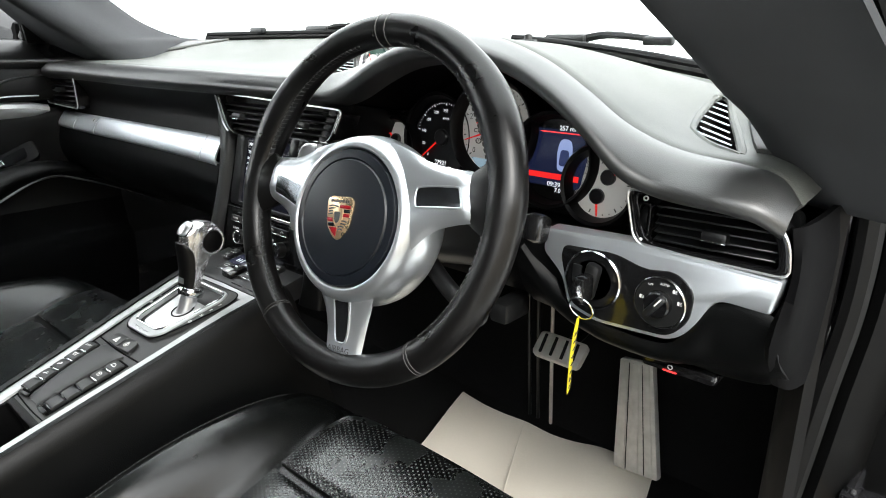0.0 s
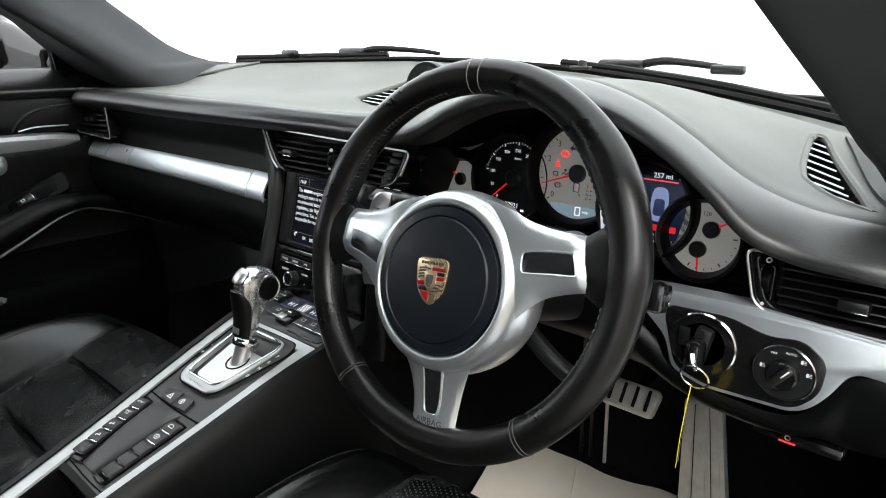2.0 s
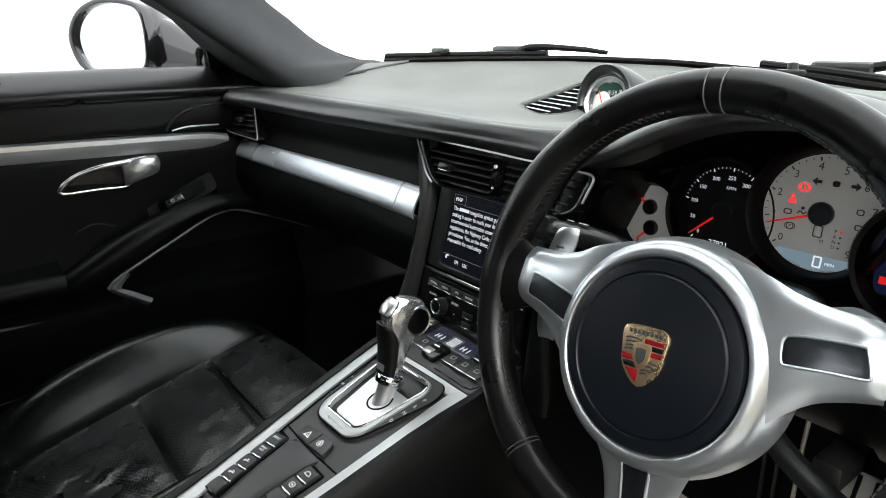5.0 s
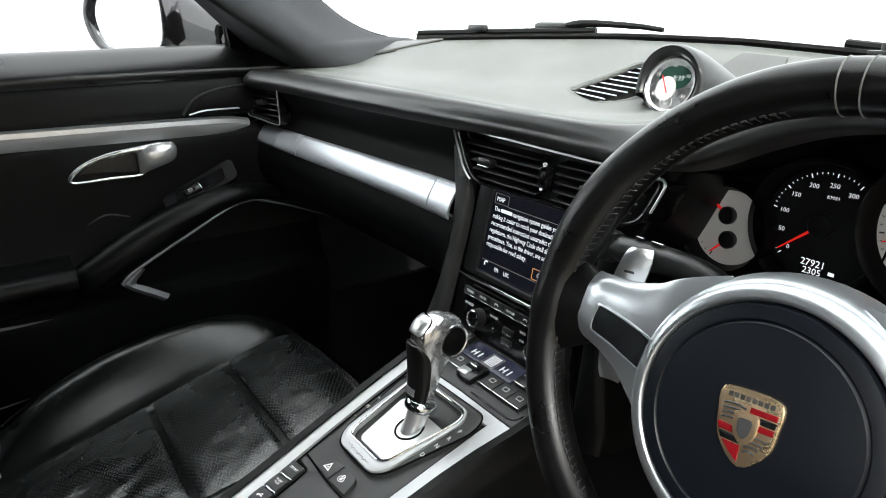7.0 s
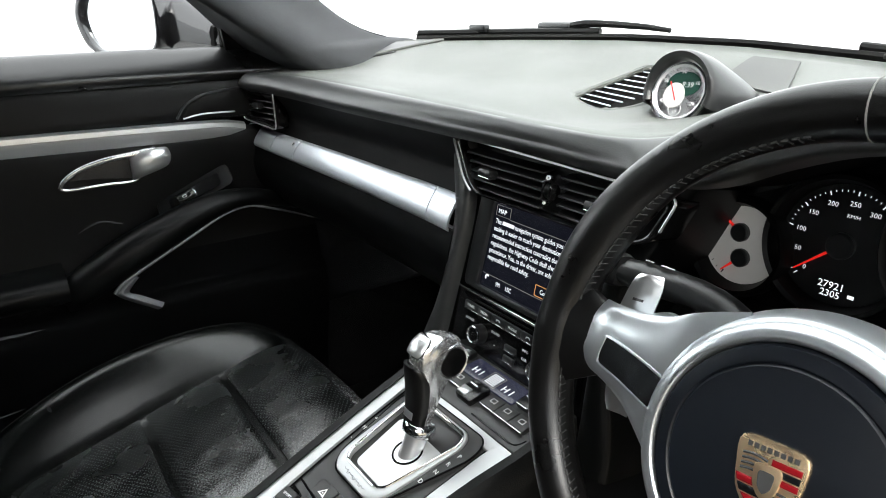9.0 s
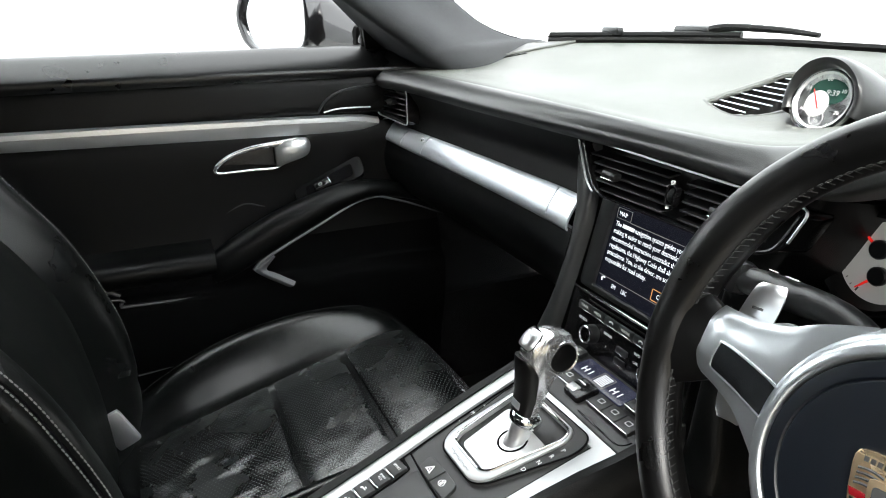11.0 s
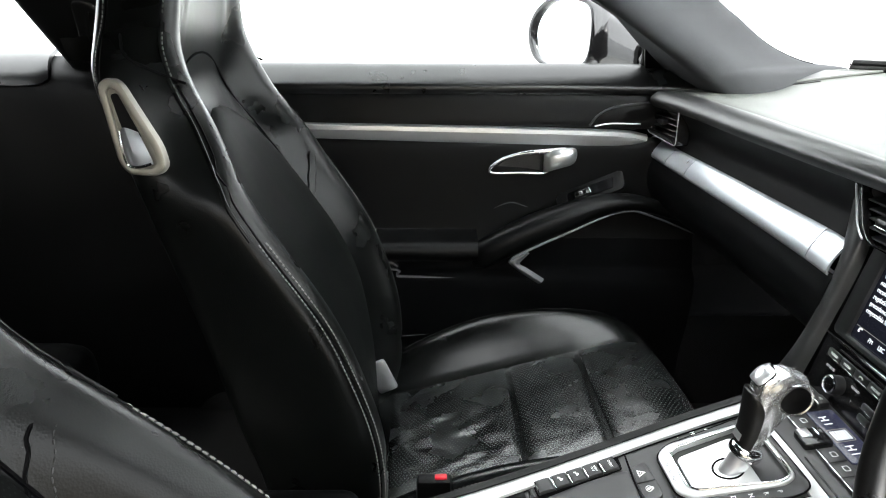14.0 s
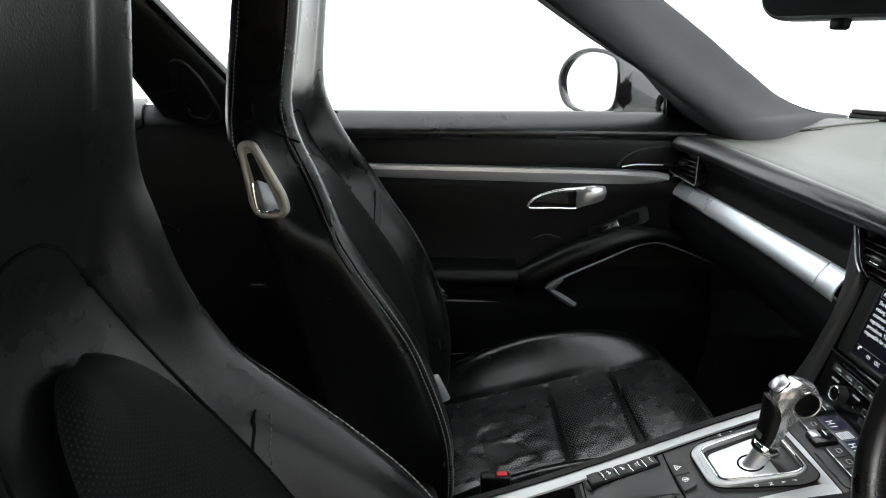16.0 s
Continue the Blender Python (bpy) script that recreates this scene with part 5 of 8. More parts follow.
def rim_r(deg):
    d = (deg + 360) % 360
    bump = sum(math.exp(-((((d - c + 180) % 360) - 180) / 16) ** 2) for c in (28, 152)) * 0.0026
    root = sum(math.exp(-((((d - c + 180) % 360) - 180) / 6) ** 2) for c in (2, 178)) * 0.0015
    return 0.0163 + bump + root


def rim_point(deg, phi, k=1.0):
    t, p = radians(deg), radians(phi)
    rr = rim_r(deg) * k
    m = R + rr * math.cos(p) - 0.15 * rr
    return WHL @ Vector((m * math.cos(t) - 0.001, m * math.sin(t), rr * 0.98 * math.sin(p) - 0.005))


part("rim", bm_grid(np.array([[rim_point(d, p) for p in np.linspace(0, 360, 20, endpoint=False)] for d in np.linspace(0, 360, 180, endpoint=False)]), True, True), WHEEL_LEATHER, wheel, "black leather rim, worn smooth", 80)
for d in (86.2, 90.4, 230.2, 231.4, 303.7, 304.9):
    part("rim_seam", tube([rim_point(d, p, 1.004) for p in np.linspace(0, 360, 20, endpoint=False)], 0.0006, 5, True, 1), DARK_THREAD if d > 100 else THREAD, wheel)
for a0, a1 in ((100, 168), (186, 228), (12, 80), (310, 352)):
    part("rim_stitching", stitches([rim_point(d, 150, 1.03) for d in np.linspace(a0, a1, 60)], 0.0058, 0.0038, 0.0009), DARK_THREAD, wheel)
    part("rim_cross_stitching", joined(*[tube([rim_point(d, 168, 1.012), rim_point(d + 0.9, 150, 1.014)], 0.0004, 4) for d in np.arange(a0, a1, 2.0)]), DARK_THREAD, wheel)
for s in (-1, 1):
    # padded leather root between spoke and rim
    rows = [[WHL @ Vector((s * a, b + h * math.sin(t), c + 0.010 * math.cos(t))) for t in np.linspace(0, 2 * math.pi, 14, endpoint=False)] for a, b, h, c in ((0.116, 0.010, 0.016, -0.010), (0.132, 0.010, 0.024, -0.007), (0.148, 0.010, 0.033, -0.004), (0.168, 0.008, 0.040, -0.002))]
    part("spoke_root", loft(rows, 3, 1, cv=True, caps=True), WHEEL_LEATHER, wheel)
    def spoke_at(u, v, lift=0.0, s=s):
        """The spoke's face: u from hub to rim, v from the upper (-1) to the lower edge (1)."""
        at_, bt, ab, bb, z = table(u, [(0.0, 0.036, 0.056, 0.026, -0.088, 0.0125), (0.25, 0.062, 0.049, 0.058, -0.066, 0.0145), (0.45, 0.082, 0.0405, 0.086, -0.038, 0.0135), (0.62, 0.099, 0.0360, 0.105, -0.0225, 0.0110), (0.8, 0.1145, 0.0340, 0.125, -0.0160, 0.0080), (1.0, 0.1300, 0.0325, 0.1450, -0.0120, 0.0060)])
        k = (v + 1) / 2
        e = max(0.0, (u - 0.45) / 0.55) if s < 0 else 0.0      # the left spoke reaches a little further and higher
        return WHL @ Vector((s * (at_ + (ab - at_) * k + 0.006 * e), bt + (bb - bt) * k + 0.0060 * e, z - 0.0075 * abs(v) ** 3.5 - 0.0035 * max(0, u - 0.9) / 0.1 + lift))

    sp = part("spoke", plate([[spoke_at(u, v) for v in (-1, -0.95, -0.8, -0.5, -0.2, 0.15, 0.5, 0.8, 0.95, 1)] for u in (0, 0.15, 0.3, 0.45, 0.6, 0.75, 0.88, 0.96, 1.0)], -0.020 * s, 3, 3), WHEEL_SILVER, wheel, "satin silver side spoke", 60)
    du, dv = (-0.10, 0.14) if s < 0 else (0.0, 0.0)
    ins = [(0.50, -0.32), (0.70, -0.32), (0.87, -0.31), (0.895, -0.20), (0.895, 0.32), (0.87, 0.45), (0.70, 0.38), (0.50, 0.20), (0.455, 0.12), (0.445, -0.10), (0.455, -0.27)]
    rows = [[spoke_at(u + du, v0 + dv + (v1 - v0) * k, 0.0007) for k in np.linspace(0, 1, 7)] for u, v0, v1 in ((0.445, -0.20, 0.02), (0.455, -0.28, 0.12), (0.50, -0.32, 0.20), (0.64, -0.32, 0.33), (0.74, -0.32, 0.39), (0.84, -0.31, 0.44), (0.873, -0.29, 0.42), (0.892, -0.20, 0.32))]
    part("spoke_inset", plate(rows, -0.003 * s, 2, 2), MIRROR_BLACK, sp, "dark polished inset")
    part("spoke_lip", tube([spoke_at(u + du, v + dv, 0.0004) for u, v in ins], 0.0010, 6, True, 3), WHEEL_SILVER, sp)
    pad = part("shift_paddle", plate([[WHL @ Vector((s * (a + (0.006 if s > 0 else -0.004)), b - (0.0 if s > 0 else 0.011 * max(0.0, min(1.0, b / 0.05))), c)) for a, b, c in ((a0, b, c0), ((a0 + a1) / 2, b + 0.001, c0 + 0.004), (a1, b, c0 + 0.002))] for b, a0, a1, c0 in ((0.0665, 0.123, 0.135, -0.036), (0.061, 0.119, 0.139, -0.034), (0.033, 0.1225, 0.1455, -0.034), (-0.003, 0.120, 0.143, -0.034), (-0.016 if s > 0 else -0.030, 0.124, 0.142, -0.036), (-0.02 if s > 0 else -0.040, 0.128, 0.139, -0.038))], 0.005, 3, 3), SILVER, wheel, "silver gearshift paddle")
    part("paddle_mark", rbox((s * (0.138 if s > 0 else 0.127), 0.048 if s > 0 else 0.041, -0.0265), (0.008, 0.0018, 0.004), 0.0003, WHL), DARK_PRINT, pad)
    part("paddle_arm", prism(rounded([(s * a, b) for a, b in ((0.124, 0.012), (0.121, 0.033), (0.106, 0.0385), (0.088, 0.034), (0.076, 0.024), (0.076, 0.012))], 0.004), -0.036, -0.030, WHL, 0.001), WHEEL_SILVER, pad, "silver arm of the paddle")
PADM = WHL @ Matrix.Translation((0.0, -0.0215, -0.0145)) @ Matrix.Diagonal((0.92, 0.92, 1, 1))


def low_at(u, v, lift=0.0):
    """The lower spoke's face: u from hub to rim, v across."""
    b, half, z = table(u, [(0.0, -0.062, 0.052, 0.0125), (0.3, -0.088, 0.0425, 0.0115), (0.5, -0.104, 0.0345, 0.0065), (0.75, -0.130, 0.0275, 0.0020), (1.0, -0.1590, 0.0245, 0.0015)])
    return WHL @ Vector((0.001 + half * v, b, z - 0.006 * abs(v) ** 4 + lift))


sp = part("spoke", plate([[low_at(u, v) for v in (-1, -0.95, -0.75, -0.35, 0, 0.35, 0.75, 0.95, 1)] for u in (0, 0.2, 0.4, 0.6, 0.8, 0.94, 1.0)], 0.018, 3, 3), WHEEL_SILVER, wheel, "satin silver lower spoke with a slot", 60)
part("spoke_inset", plate([[low_at(u, w * k, 0.0007) for k in (-1, -0.5, 0, 0.5, 1)] for u, w in ((0.47, 0.26), (0.49, 0.31), (0.6, 0.32), (0.78, 0.33), (0.87, 0.29), (0.885, 0.20))], 0.003, 2, 2), MIRROR_BLACK, sp, "dark polished slot")
part("spoke_lip", tube([low_at(u, w, 0.0005) for u, w in ((0.47, -0.26), (0.50, -0.32), (0.6, -0.33), (0.78, -0.34), (0.875, -0.26), (0.888, 0.0), (0.875, 0.26), (0.78, 0.34), (0.6, 0.33), (0.50, 0.32), (0.47, 0.26))], 0.0012, 6, True, 2), WHEEL_SILVER, sp)
text("AIRBAG", 0.0088, at2(WHL, 0.000, -0.1530, 0.0023), DARK_SILVER, sp)
part("silver_ring", lathe([(0.0745, 0.020), (0.0747, 0.030), (0.0762, 0.0332), (0.0785, 0.0338), (0.083, 0.0320), (0.0880, 0.0265), (0.092, 0.016), (0.0945, 0.002), (0.092, -0.018), (0.082, -0.03)], 72, PADM, 3), WHEEL_SILVER, wheel, "satin silver ring round the centre pad", 80)
# bluish sky sheen on the black pad is put into its base colour
airbag = part("centre_pad", lathe([(0.0742, 0.020), (0.0742, 0.031), (0.0725, 0.0343), (0.068, 0.0353), (0.0640, 0.0356), (0.0628, 0.0345), (0.0612, 0.0362), (0.045, 0.0378), (0.02, 0.0390), (0.0005, 0.0393)], 72, PADM), surf("smooth black airbag cover", (0.0030, 0.0044, 0.0075), 0.38, grain=1500, bump=0.12, spec=0.45), wheel, "smooth black round airbag cover", 30)
# shield badge in plain coloured shapes
shield = cr([(-0.0185, 0.021), (0.0, 0.0235), (0.0185, 0.021), (0.0190, 0.004), (0.0150, -0.012), (0.0, -0.0245), (-0.0150, -0.012), (-0.0190, 0.004)], 4, True)
SH = PADM @ Matrix.Translation((0, -0.001, 0.0375)) @ Matrix.Diagonal((0.97, 0.97, 1, 1))
badge = part("badge", prism([tuple(p) for p in shield], 0, 0.0034, SH, 0.0014), GOLD, airbag, "gold shield badge with red and black bars")


def bar(q, mat_, top=0.0040):
    part("badge_bar", prism(q, 0.003, top, SH, 0.0002), mat_, badge)


# two quarters of three bars, two quarters of dark ribs, a plain band across the top
for k, mat_ in enumerate((CREST_RED, GLOSS, CREST_RED)):
    t0 = 0.0138 - 0.0046 * k
    bar([(0.0008, t0), (0.0172 - 0.0002 * k, t0), (0.0170 - 0.0002 * k, t0 - 0.0036), (0.0008, t0 - 0.0036)], mat_)
bar([(-0.0172, -0.0008), (-0.0008, -0.0008), (-0.0008, -0.0050), (-0.0158, -0.0050)], CREST_RED)
bar([(-0.0154, -0.0060), (-0.0008, -0.0060), (-0.0008, -0.0102), (-0.0132, -0.0102)], GLOSS)
bar([(-0.0124, -0.0112), (-0.0008, -0.0112), (-0.0008, -0.0210), (-0.0062, -0.0172)], CREST_RED)
for s, b0 in ((-1, 0.0025), (1, -0.0135)):
    for i in range(4):
        w = 0.0155 if s < 0 else 0.0085 + 0.002 * i
        part("badge_rib", tube([SH @ Vector((s * (0.0015 + (w - 0.0015) * k), b0 + 0.0030 * i + 0.0012 * math.sin(3 * k), 0.0036)) for k in (0, 0.33, 0.66, 1)], 0.00075, 5), DARK_PRINT, badge)
part("badge_centre", prism([(p[0] * 0.40, p[1] * 0.42) for p in shield], 0.003, 0.0050, SH, 0.0008), GOLD, badge)
part("badge_centre_field", prism([(p[0] * 0.22, p[1] * 0.26) for p in shield], 0.0050, 0.0055, SH), DARK_PRINT, badge)
part("badge_band", joined(*[prism(rect(-0.0128 + 0.0037 * i, 0.0178, 0.0026, 0.0030), 0.003, 0.0038, SH) for i in range(8)]), DARK_PRINT, badge)

# ---- centre stack: screen, radio, climate panel ----
NAV = at2(STK, 0.0035, 0.001, -0.010)
nav = thing("navigation_screen", NAV @ Vector((0, 0, 0.01)), "lit navigation screen with a page of white text", "screen")
part("bezel", ring(rounded([(-0.112, -0.058), (0.094, -0.058), (0.090, 0.054), (-0.1035, 0.054)], 0.008, 5), rounded([(-0.088, -0.0525), (0.074, -0.0525), (0.072, 0.0485), (-0.080, 0.0485)], 0.004, 5), -0.01, 0.012, NAV, 0.002), SATIN, nav, "black rounded bezel")
part("panel", prism(rounded([(-0.089, -0.053), (0.075, -0.053), (0.073, 0.049), (-0.081, 0.049)], 0.004), -0.006, 0.007, NAV), SCREEN, nav, "dark glowing glass")
part("title_tab", ring(rect(-0.066, 0.039, 0.024, 0.012, 0.001), rect(-0.066, 0.039, 0.0232, 0.0112, 0.001), 0.0068, 0.0074, NAV), SCREEN_BAR, nav)
text("MAP", 0.0072, at2(NAV, -0.0675, 0.0385, 0.0074), SCREEN_TEXT, nav)
part("title_line", prism(rect(0.008, 0.0325, 0.124, 0.0007), 0.0069, 0.0073, NAV), SCREEN_BAR, nav)
text("The", 0.0079, at2(NAV, -0.0765, 0.0265, 0.0074) @ Matrix.Diagonal((0.80, 1, 1, 1)), SCREEN_TEXT, nav, center=False)
text("navigation system guides you", 0.0079, at2(NAV, -0.0435, 0.0265, 0.0074) @ Matrix.Diagonal((0.80, 1, 1, 1)), SCREEN_TEXT, nav, center=False)
lines = (" ", "making it easier to reach your destination", "recommended instruction contradict the", "regulations, the Highway Code shall always", "precedence. You, as the driver, are solely", "responsible for road safety.")
for i, s in enumerate(lines):
    if not s.strip():
        continue
    ob = text(s, 0.0079, at2(NAV, -0.0765 - 0.0008 * i, 0.0265 - 0.0086 * i, 0.0074) @ Matrix.Diagonal((0.80, 1, 1, 1)), SCREEN_TEXT, nav, center=False)
part("covered_word", prism(rect(-0.0550, 0.0265, 0.0195, 0.0040), 0.0070, 0.0075, NAV), SCREEN_TEXT, nav)
part("bottom_line", prism(rect(-0.010, -0.0365, 0.150, 0.0006), 0.0069, 0.0073, NAV), SCREEN_BAR, nav)
text("FM", 0.0072, at2(NAV, -0.056, -0.0435, 0.0074) @ Matrix.Diagonal((0.8, 1, 1, 1)), SCREEN_TEXT, nav)
text("LBC", 0.0072, at2(NAV, -0.038, -0.0435, 0.0074) @ Matrix.Diagonal((0.8, 1, 1, 1)), SCREEN_TEXT, nav)
part("button_frame", ring(rect(0.020, -0.0285, 0.036, 0.0125, 0.001), rect(0.020, -0.0285, 0.0346, 0.0111, 0.001), 0.0069, 0.0074, NAV), SCREEN_ORANGE, nav, "orange lit frame")
text("Confirm", 0.0075, at2(NAV, 0.020, -0.0285, 0.0074) @ Matrix.Diagonal((0.8, 1, 1, 1)), SCREEN_TEXT, nav)
part("phone_symbol", tube([NAV @ Vector(p) for p in ((-0.0775, -0.0425, 0.0074), (-0.0785, -0.0400, 0.0074), (-0.0765, -0.0378, 0.0074), (-0.0735, -0.0380, 0.0074))], 0.0009, 6), SCREEN_TEXT, nav)

RAD = at2(STK, -0.006, -0.0035, -0.010)
radio = thing("radio_unit", RAD @ Vector((0, -0.1, 0.005)), "gloss black radio with knobs, silver lines and small white words", "radio")
part("face", prism(rounded([(-0.112, -0.136), (0.098, -0.136), (0.092, -0.0595), (-0.108, -0.0595)], 0.004), -0.01, 0.011, RAD, 0.002), GLOSS, radio)
part("silver_line", rbox((-0.009, -0.0575, 0.0115), (0.196, 0.0022, 0.006), 0.0009, RAD), CHROME, radio)
part("disc_slot", rbox((-0.012, -0.0665, 0.0112), (0.130, 0.0022, 0.002), 0.0008, RAD), PLASTIC, radio)
for i, s in enumerate(("TUNER", "MEDIA", "", "PHONE", "", "")):
    a = -0.079 + 0.025 * i
    b = part("button", rbox((a, -0.0752, 0.0118), (0.0246, 0.0086, 0.004), 0.001, RAD), SATIN, radio)
    part("button_edge", rbox((a, -0.0802, 0.0128), (0.0246, 0.0016, 0.0034), 0.0006, RAD), CHROME, b)
    if s:
        text(s, 0.0043, at2(RAD, a, -0.0752, 0.0140), PRINT, b)
    else:
        part("symbol", tube([RAD @ Vector(q) for q in ((a - 0.0028, -0.0762, 0.0139), (a - 0.002, -0.0742, 0.0139), (a + 0.002, -0.0742, 0.0139), (a + 0.0028, -0.0762, 0.0139))], 0.0006, 5), PRINT, b)
for a in (-0.056, 0.046):
    k = part("knob", lathe([(0.0112, 0.010), (0.0110, 0.021), (0.0100, 0.0235), (0.0085, 0.024), (0.0078, 0.0225), (0.0005, 0.0225)], 32, at2(RAD, a, -0.1010)), SATIN, radio, "round black knob with chrome ring")
    part("knob_ring", lathe([(0.0102, 0.0226), (0.0106, 0.0244), (0.0095, 0.0250), (0.0090, 0.0236)], 32, at2(RAD, a, -0.1010)), CHROME, k)
    for j in range(8):
        part("knob_notch", rbox((0.0062, 0, 0.0228), (0.0020, 0.0010, 0.0006), 0, at2(RAD, a, -0.1010, 0, 45 * j)), PRINT, k)
for s, a, b in (("SOURCE", -0.080, -0.0915), ("SOUND", -0.032, -0.0915), ("INFO", 0.0185, -0.0915), ("CAR", 0.0185, -0.1010), (">", -0.031, -0.1055)):
    text(s, 0.0042, at2(RAD, a, b, 0.0115), PRINT, radio)
for b, w in ((-0.0985, 0.019), (-0.1110, 0.018)):
    part("rocker", rbox((-0.004, b, 0.0118), (w, 0.0070, 0.004), 0.0018, RAD), SATIN, radio)
    part("rocker_edge", rbox((-0.004, b - 0.0036, 0.0130), (w * 0.94, 0.0012, 0.0028), 0.0005, RAD), CHROME, radio)

CLI = plane_frame((0, 0.490, 0.516), (1, 0, 0), (0, 0.985, 0.17))
climate = thing("climate_panel", (0, 0.49, 0.51), "grey climate panel with small display and rocker buttons", "climate control")
part("face", prism(rounded([(-0.104, -0.0425), (0.0, -0.0390), (0.098, -0.0395), (0.094, 0.040), (-0.106, 0.040)], 0.004), -0.03, 0.0, CLI, 0.002), PANEL, climate)
part("display", prism(rounded([(-0.054, 0.003), (0.036, 0.003), (0.034, 0.031), (-0.052, 0.031)], 0.004), -0.004, 0.0022, CLI, 0.001), CLIMATE, climate, "dark violet lit display")
for a in (-0.034, 0.017):
    text("H I", 0.0125, at2(CLI, a, 0.0135, 0.0024), SCREEN_TEXT, climate)
part("fan_frame", ring(rect(-0.0075, 0.0160, 0.021, 0.021, 0.002), rect(-0.0075, 0.0160, 0.0196, 0.0196, 0.002), 0.0020, 0.0025, CLI), SCREEN_BAR, climate)
for i in range(7):
    part("fan_bar", prism(rect(-0.0075, 0.0085 + 0.0025 * i, 0.0150, 0.0013), 0.0020, 0.0025, CLI), SCREEN_TEXT, climate)
for s, labels in ((-1, ("AC", "AC")), (1, ("AUTO", ""))):
    for j in range(2):
        a, b = (-0.067 if s < 0 else 0.049), 0.0265 - 0.0140 * j
        bt = part("button", rbox((a, b, 0.003), (0.018, 0.0125, 0.008), 0.002, CLI), SATIN, climate)
        part("button_edge", rbox((a, b - 0.0063, 0.0062), (0.017, 0.0013, 0.002), 0.0005, CLI), CHROME, bt)
        if labels[j]:
            text(labels[j], 0.0046, at2(CLI, a, b, 0.0073), PRINT, bt)
for a in (-0.0365, 0.022, 0.044, 0.066):
    w = 0.026 if a < 0 else 0.0212
    bt = part("button", rbox((a, -0.0095, 0.0018), (w, 0.0185, 0.006), 0.0014, CLI), PANEL, climate)
    part("button_edge", rbox((a, -0.0195, 0.0030), (w, 0.0016, 0.004), 0.0006, CLI), CHROME, bt)
    part("symbol", ring(rect(a, -0.008, 0.0075, 0.0060, 0.001), rect(a, -0.008, 0.0063, 0.0048, 0.001), 0.0046, 0.0050, CLI), PRINT, bt)
fan = part("fan_rocker", rbox((-0.007, -0.0135, 0.003), (0.026, 0.030, 0.010), 0.003, CLI), GLOSS, climate, "gloss black fan rocker")
part("rocker_edge", rbox((-0.012, -0.008, 0.0085), (0.014, 0.0022, 0.002), 0.0008, CLI), CHROME, fan)
part("rocker_face", rbox((-0.012, -0.020, 0.0080), (0.014, 0.011, 0.003), 0.001, CLI), SILVER, fan)
part("card_slot", rbox((0.046, -0.0335, 0.0), (0.062, 0.0022, 0.0022), 0.001, CLI), GLOSS, climate)
part("slot_side", tube([CLI @ Vector(p) for p in ((0.075, -0.0335, 0.0002), (0.081, -0.0315, 0.0002), (0.084, -0.026, 0.0002), (0.085, -0.020, 0.0002))], 0.0008, 5), GLOSS, climate)

# ---- centre console ----
CON = plane_frame((0, 0.335, 0.4735), (1, 0, 0), (0, 0.965, 0.262))
console = thing("centre_console", (0, 0.25, FLOOR), "black centre console with pale silver edge strips", "centre console")


def con_edge(side, s):
    if side < 0:
        return table(s, [(-0.45, -0.030, -0.008), (-0.30, -0.038, -0.014), (-0.17, -0.0525, -0.0295), (-0.04, -0.0740, -0.0555), (0.03, -0.0865, -0.0675), (0.10, -0.0965, -0.0770), (0.13, -0.1005, -0.0805)])
    return table(s, [(-0.45, 0.0790, 0.0600), (-0.20, 0.0800, 0.0615), (-0.04, 0.0830, 0.0645), (0.05, 0.0840, 0.0635), (0.11, 0.0890, 0.0630), (0.130, 0.0930, 0.0640)])


ss = np.linspace(-0.42, 0.128, 22)
part("deck", bm_grid(np.array([[CON @ Vector((a, s, c)) for a, c in ((con_edge(-1, s)[0] + 0.004, -0.03), (con_edge(-1, s)[0] + 0.004, -0.002), (con_edge(1, s)[0] - 0.004, -0.002), (con_edge(1, s)[0] - 0.004, -0.03))] for s in np.linspace(-0.166, 0.130, 12)])), PANEL, console, "dark grey satin console deck")
for side in (-1, 1):
    P = []
    for s in ss:
        o, i = con_edge(side, s)
        P.append([CON @ Vector((o + (i - o) * k, s, c)) for k, c in ((0, -0.004), (0.04, 0.0016), (0.5, 0.0022), (0.93, 0.0016), (1, -0.004))])
    part("silver_edge", bm_grid(np.array(P), cv=True, caps=True), CONSOLE_SILVER, console, "pale silver edge strip")
    part("edge_gap", tube([CON @ Vector((con_edge(side, s)[1] - side * 0.0008, s, -0.0012)) for s in np.linspace(-0.165, 0.112, 14)], 0.0010, 5, n=1), MATT, console)
    part("outer_lip", tube([CON @ Vector((con_edge(side, s)[0] + side * 0.0016, s, 0.0004)) for s in ss], 0.0016, 6, n=1), SATIN, console)
    P = []
    for s in np.linspace(-0.45, 0.16, 16):
        o, i = con_edge(side, min(s, 0.128))
        P.append([CON @ Vector((o + side * d, s, c)) for d, c in ((-0.002, -0.002), (0.005, -0.0010), (0.012, -0.007), (0.016, -0.022), (0.022, -0.10), (0.040, -0.22), (0.060, -0.36))])
    part("side_panel", thicken(np.array(P), 0.006 * side), LEATHER, console, "black leather console side")
part("front_bridge", prism([(con_edge(-1, 0.108)[1] - 0.001, 0.108), (con_edge(1, 0.108)[1] + 0.001, 0.108), (con_edge(1, 0.128)[0], 0.134), (con_edge(-1, 0.128)[0], 0.134)], -0.004, 0.0018, CON, 0.001), CONSOLE_SILVER, console, "pale silver cross strip")
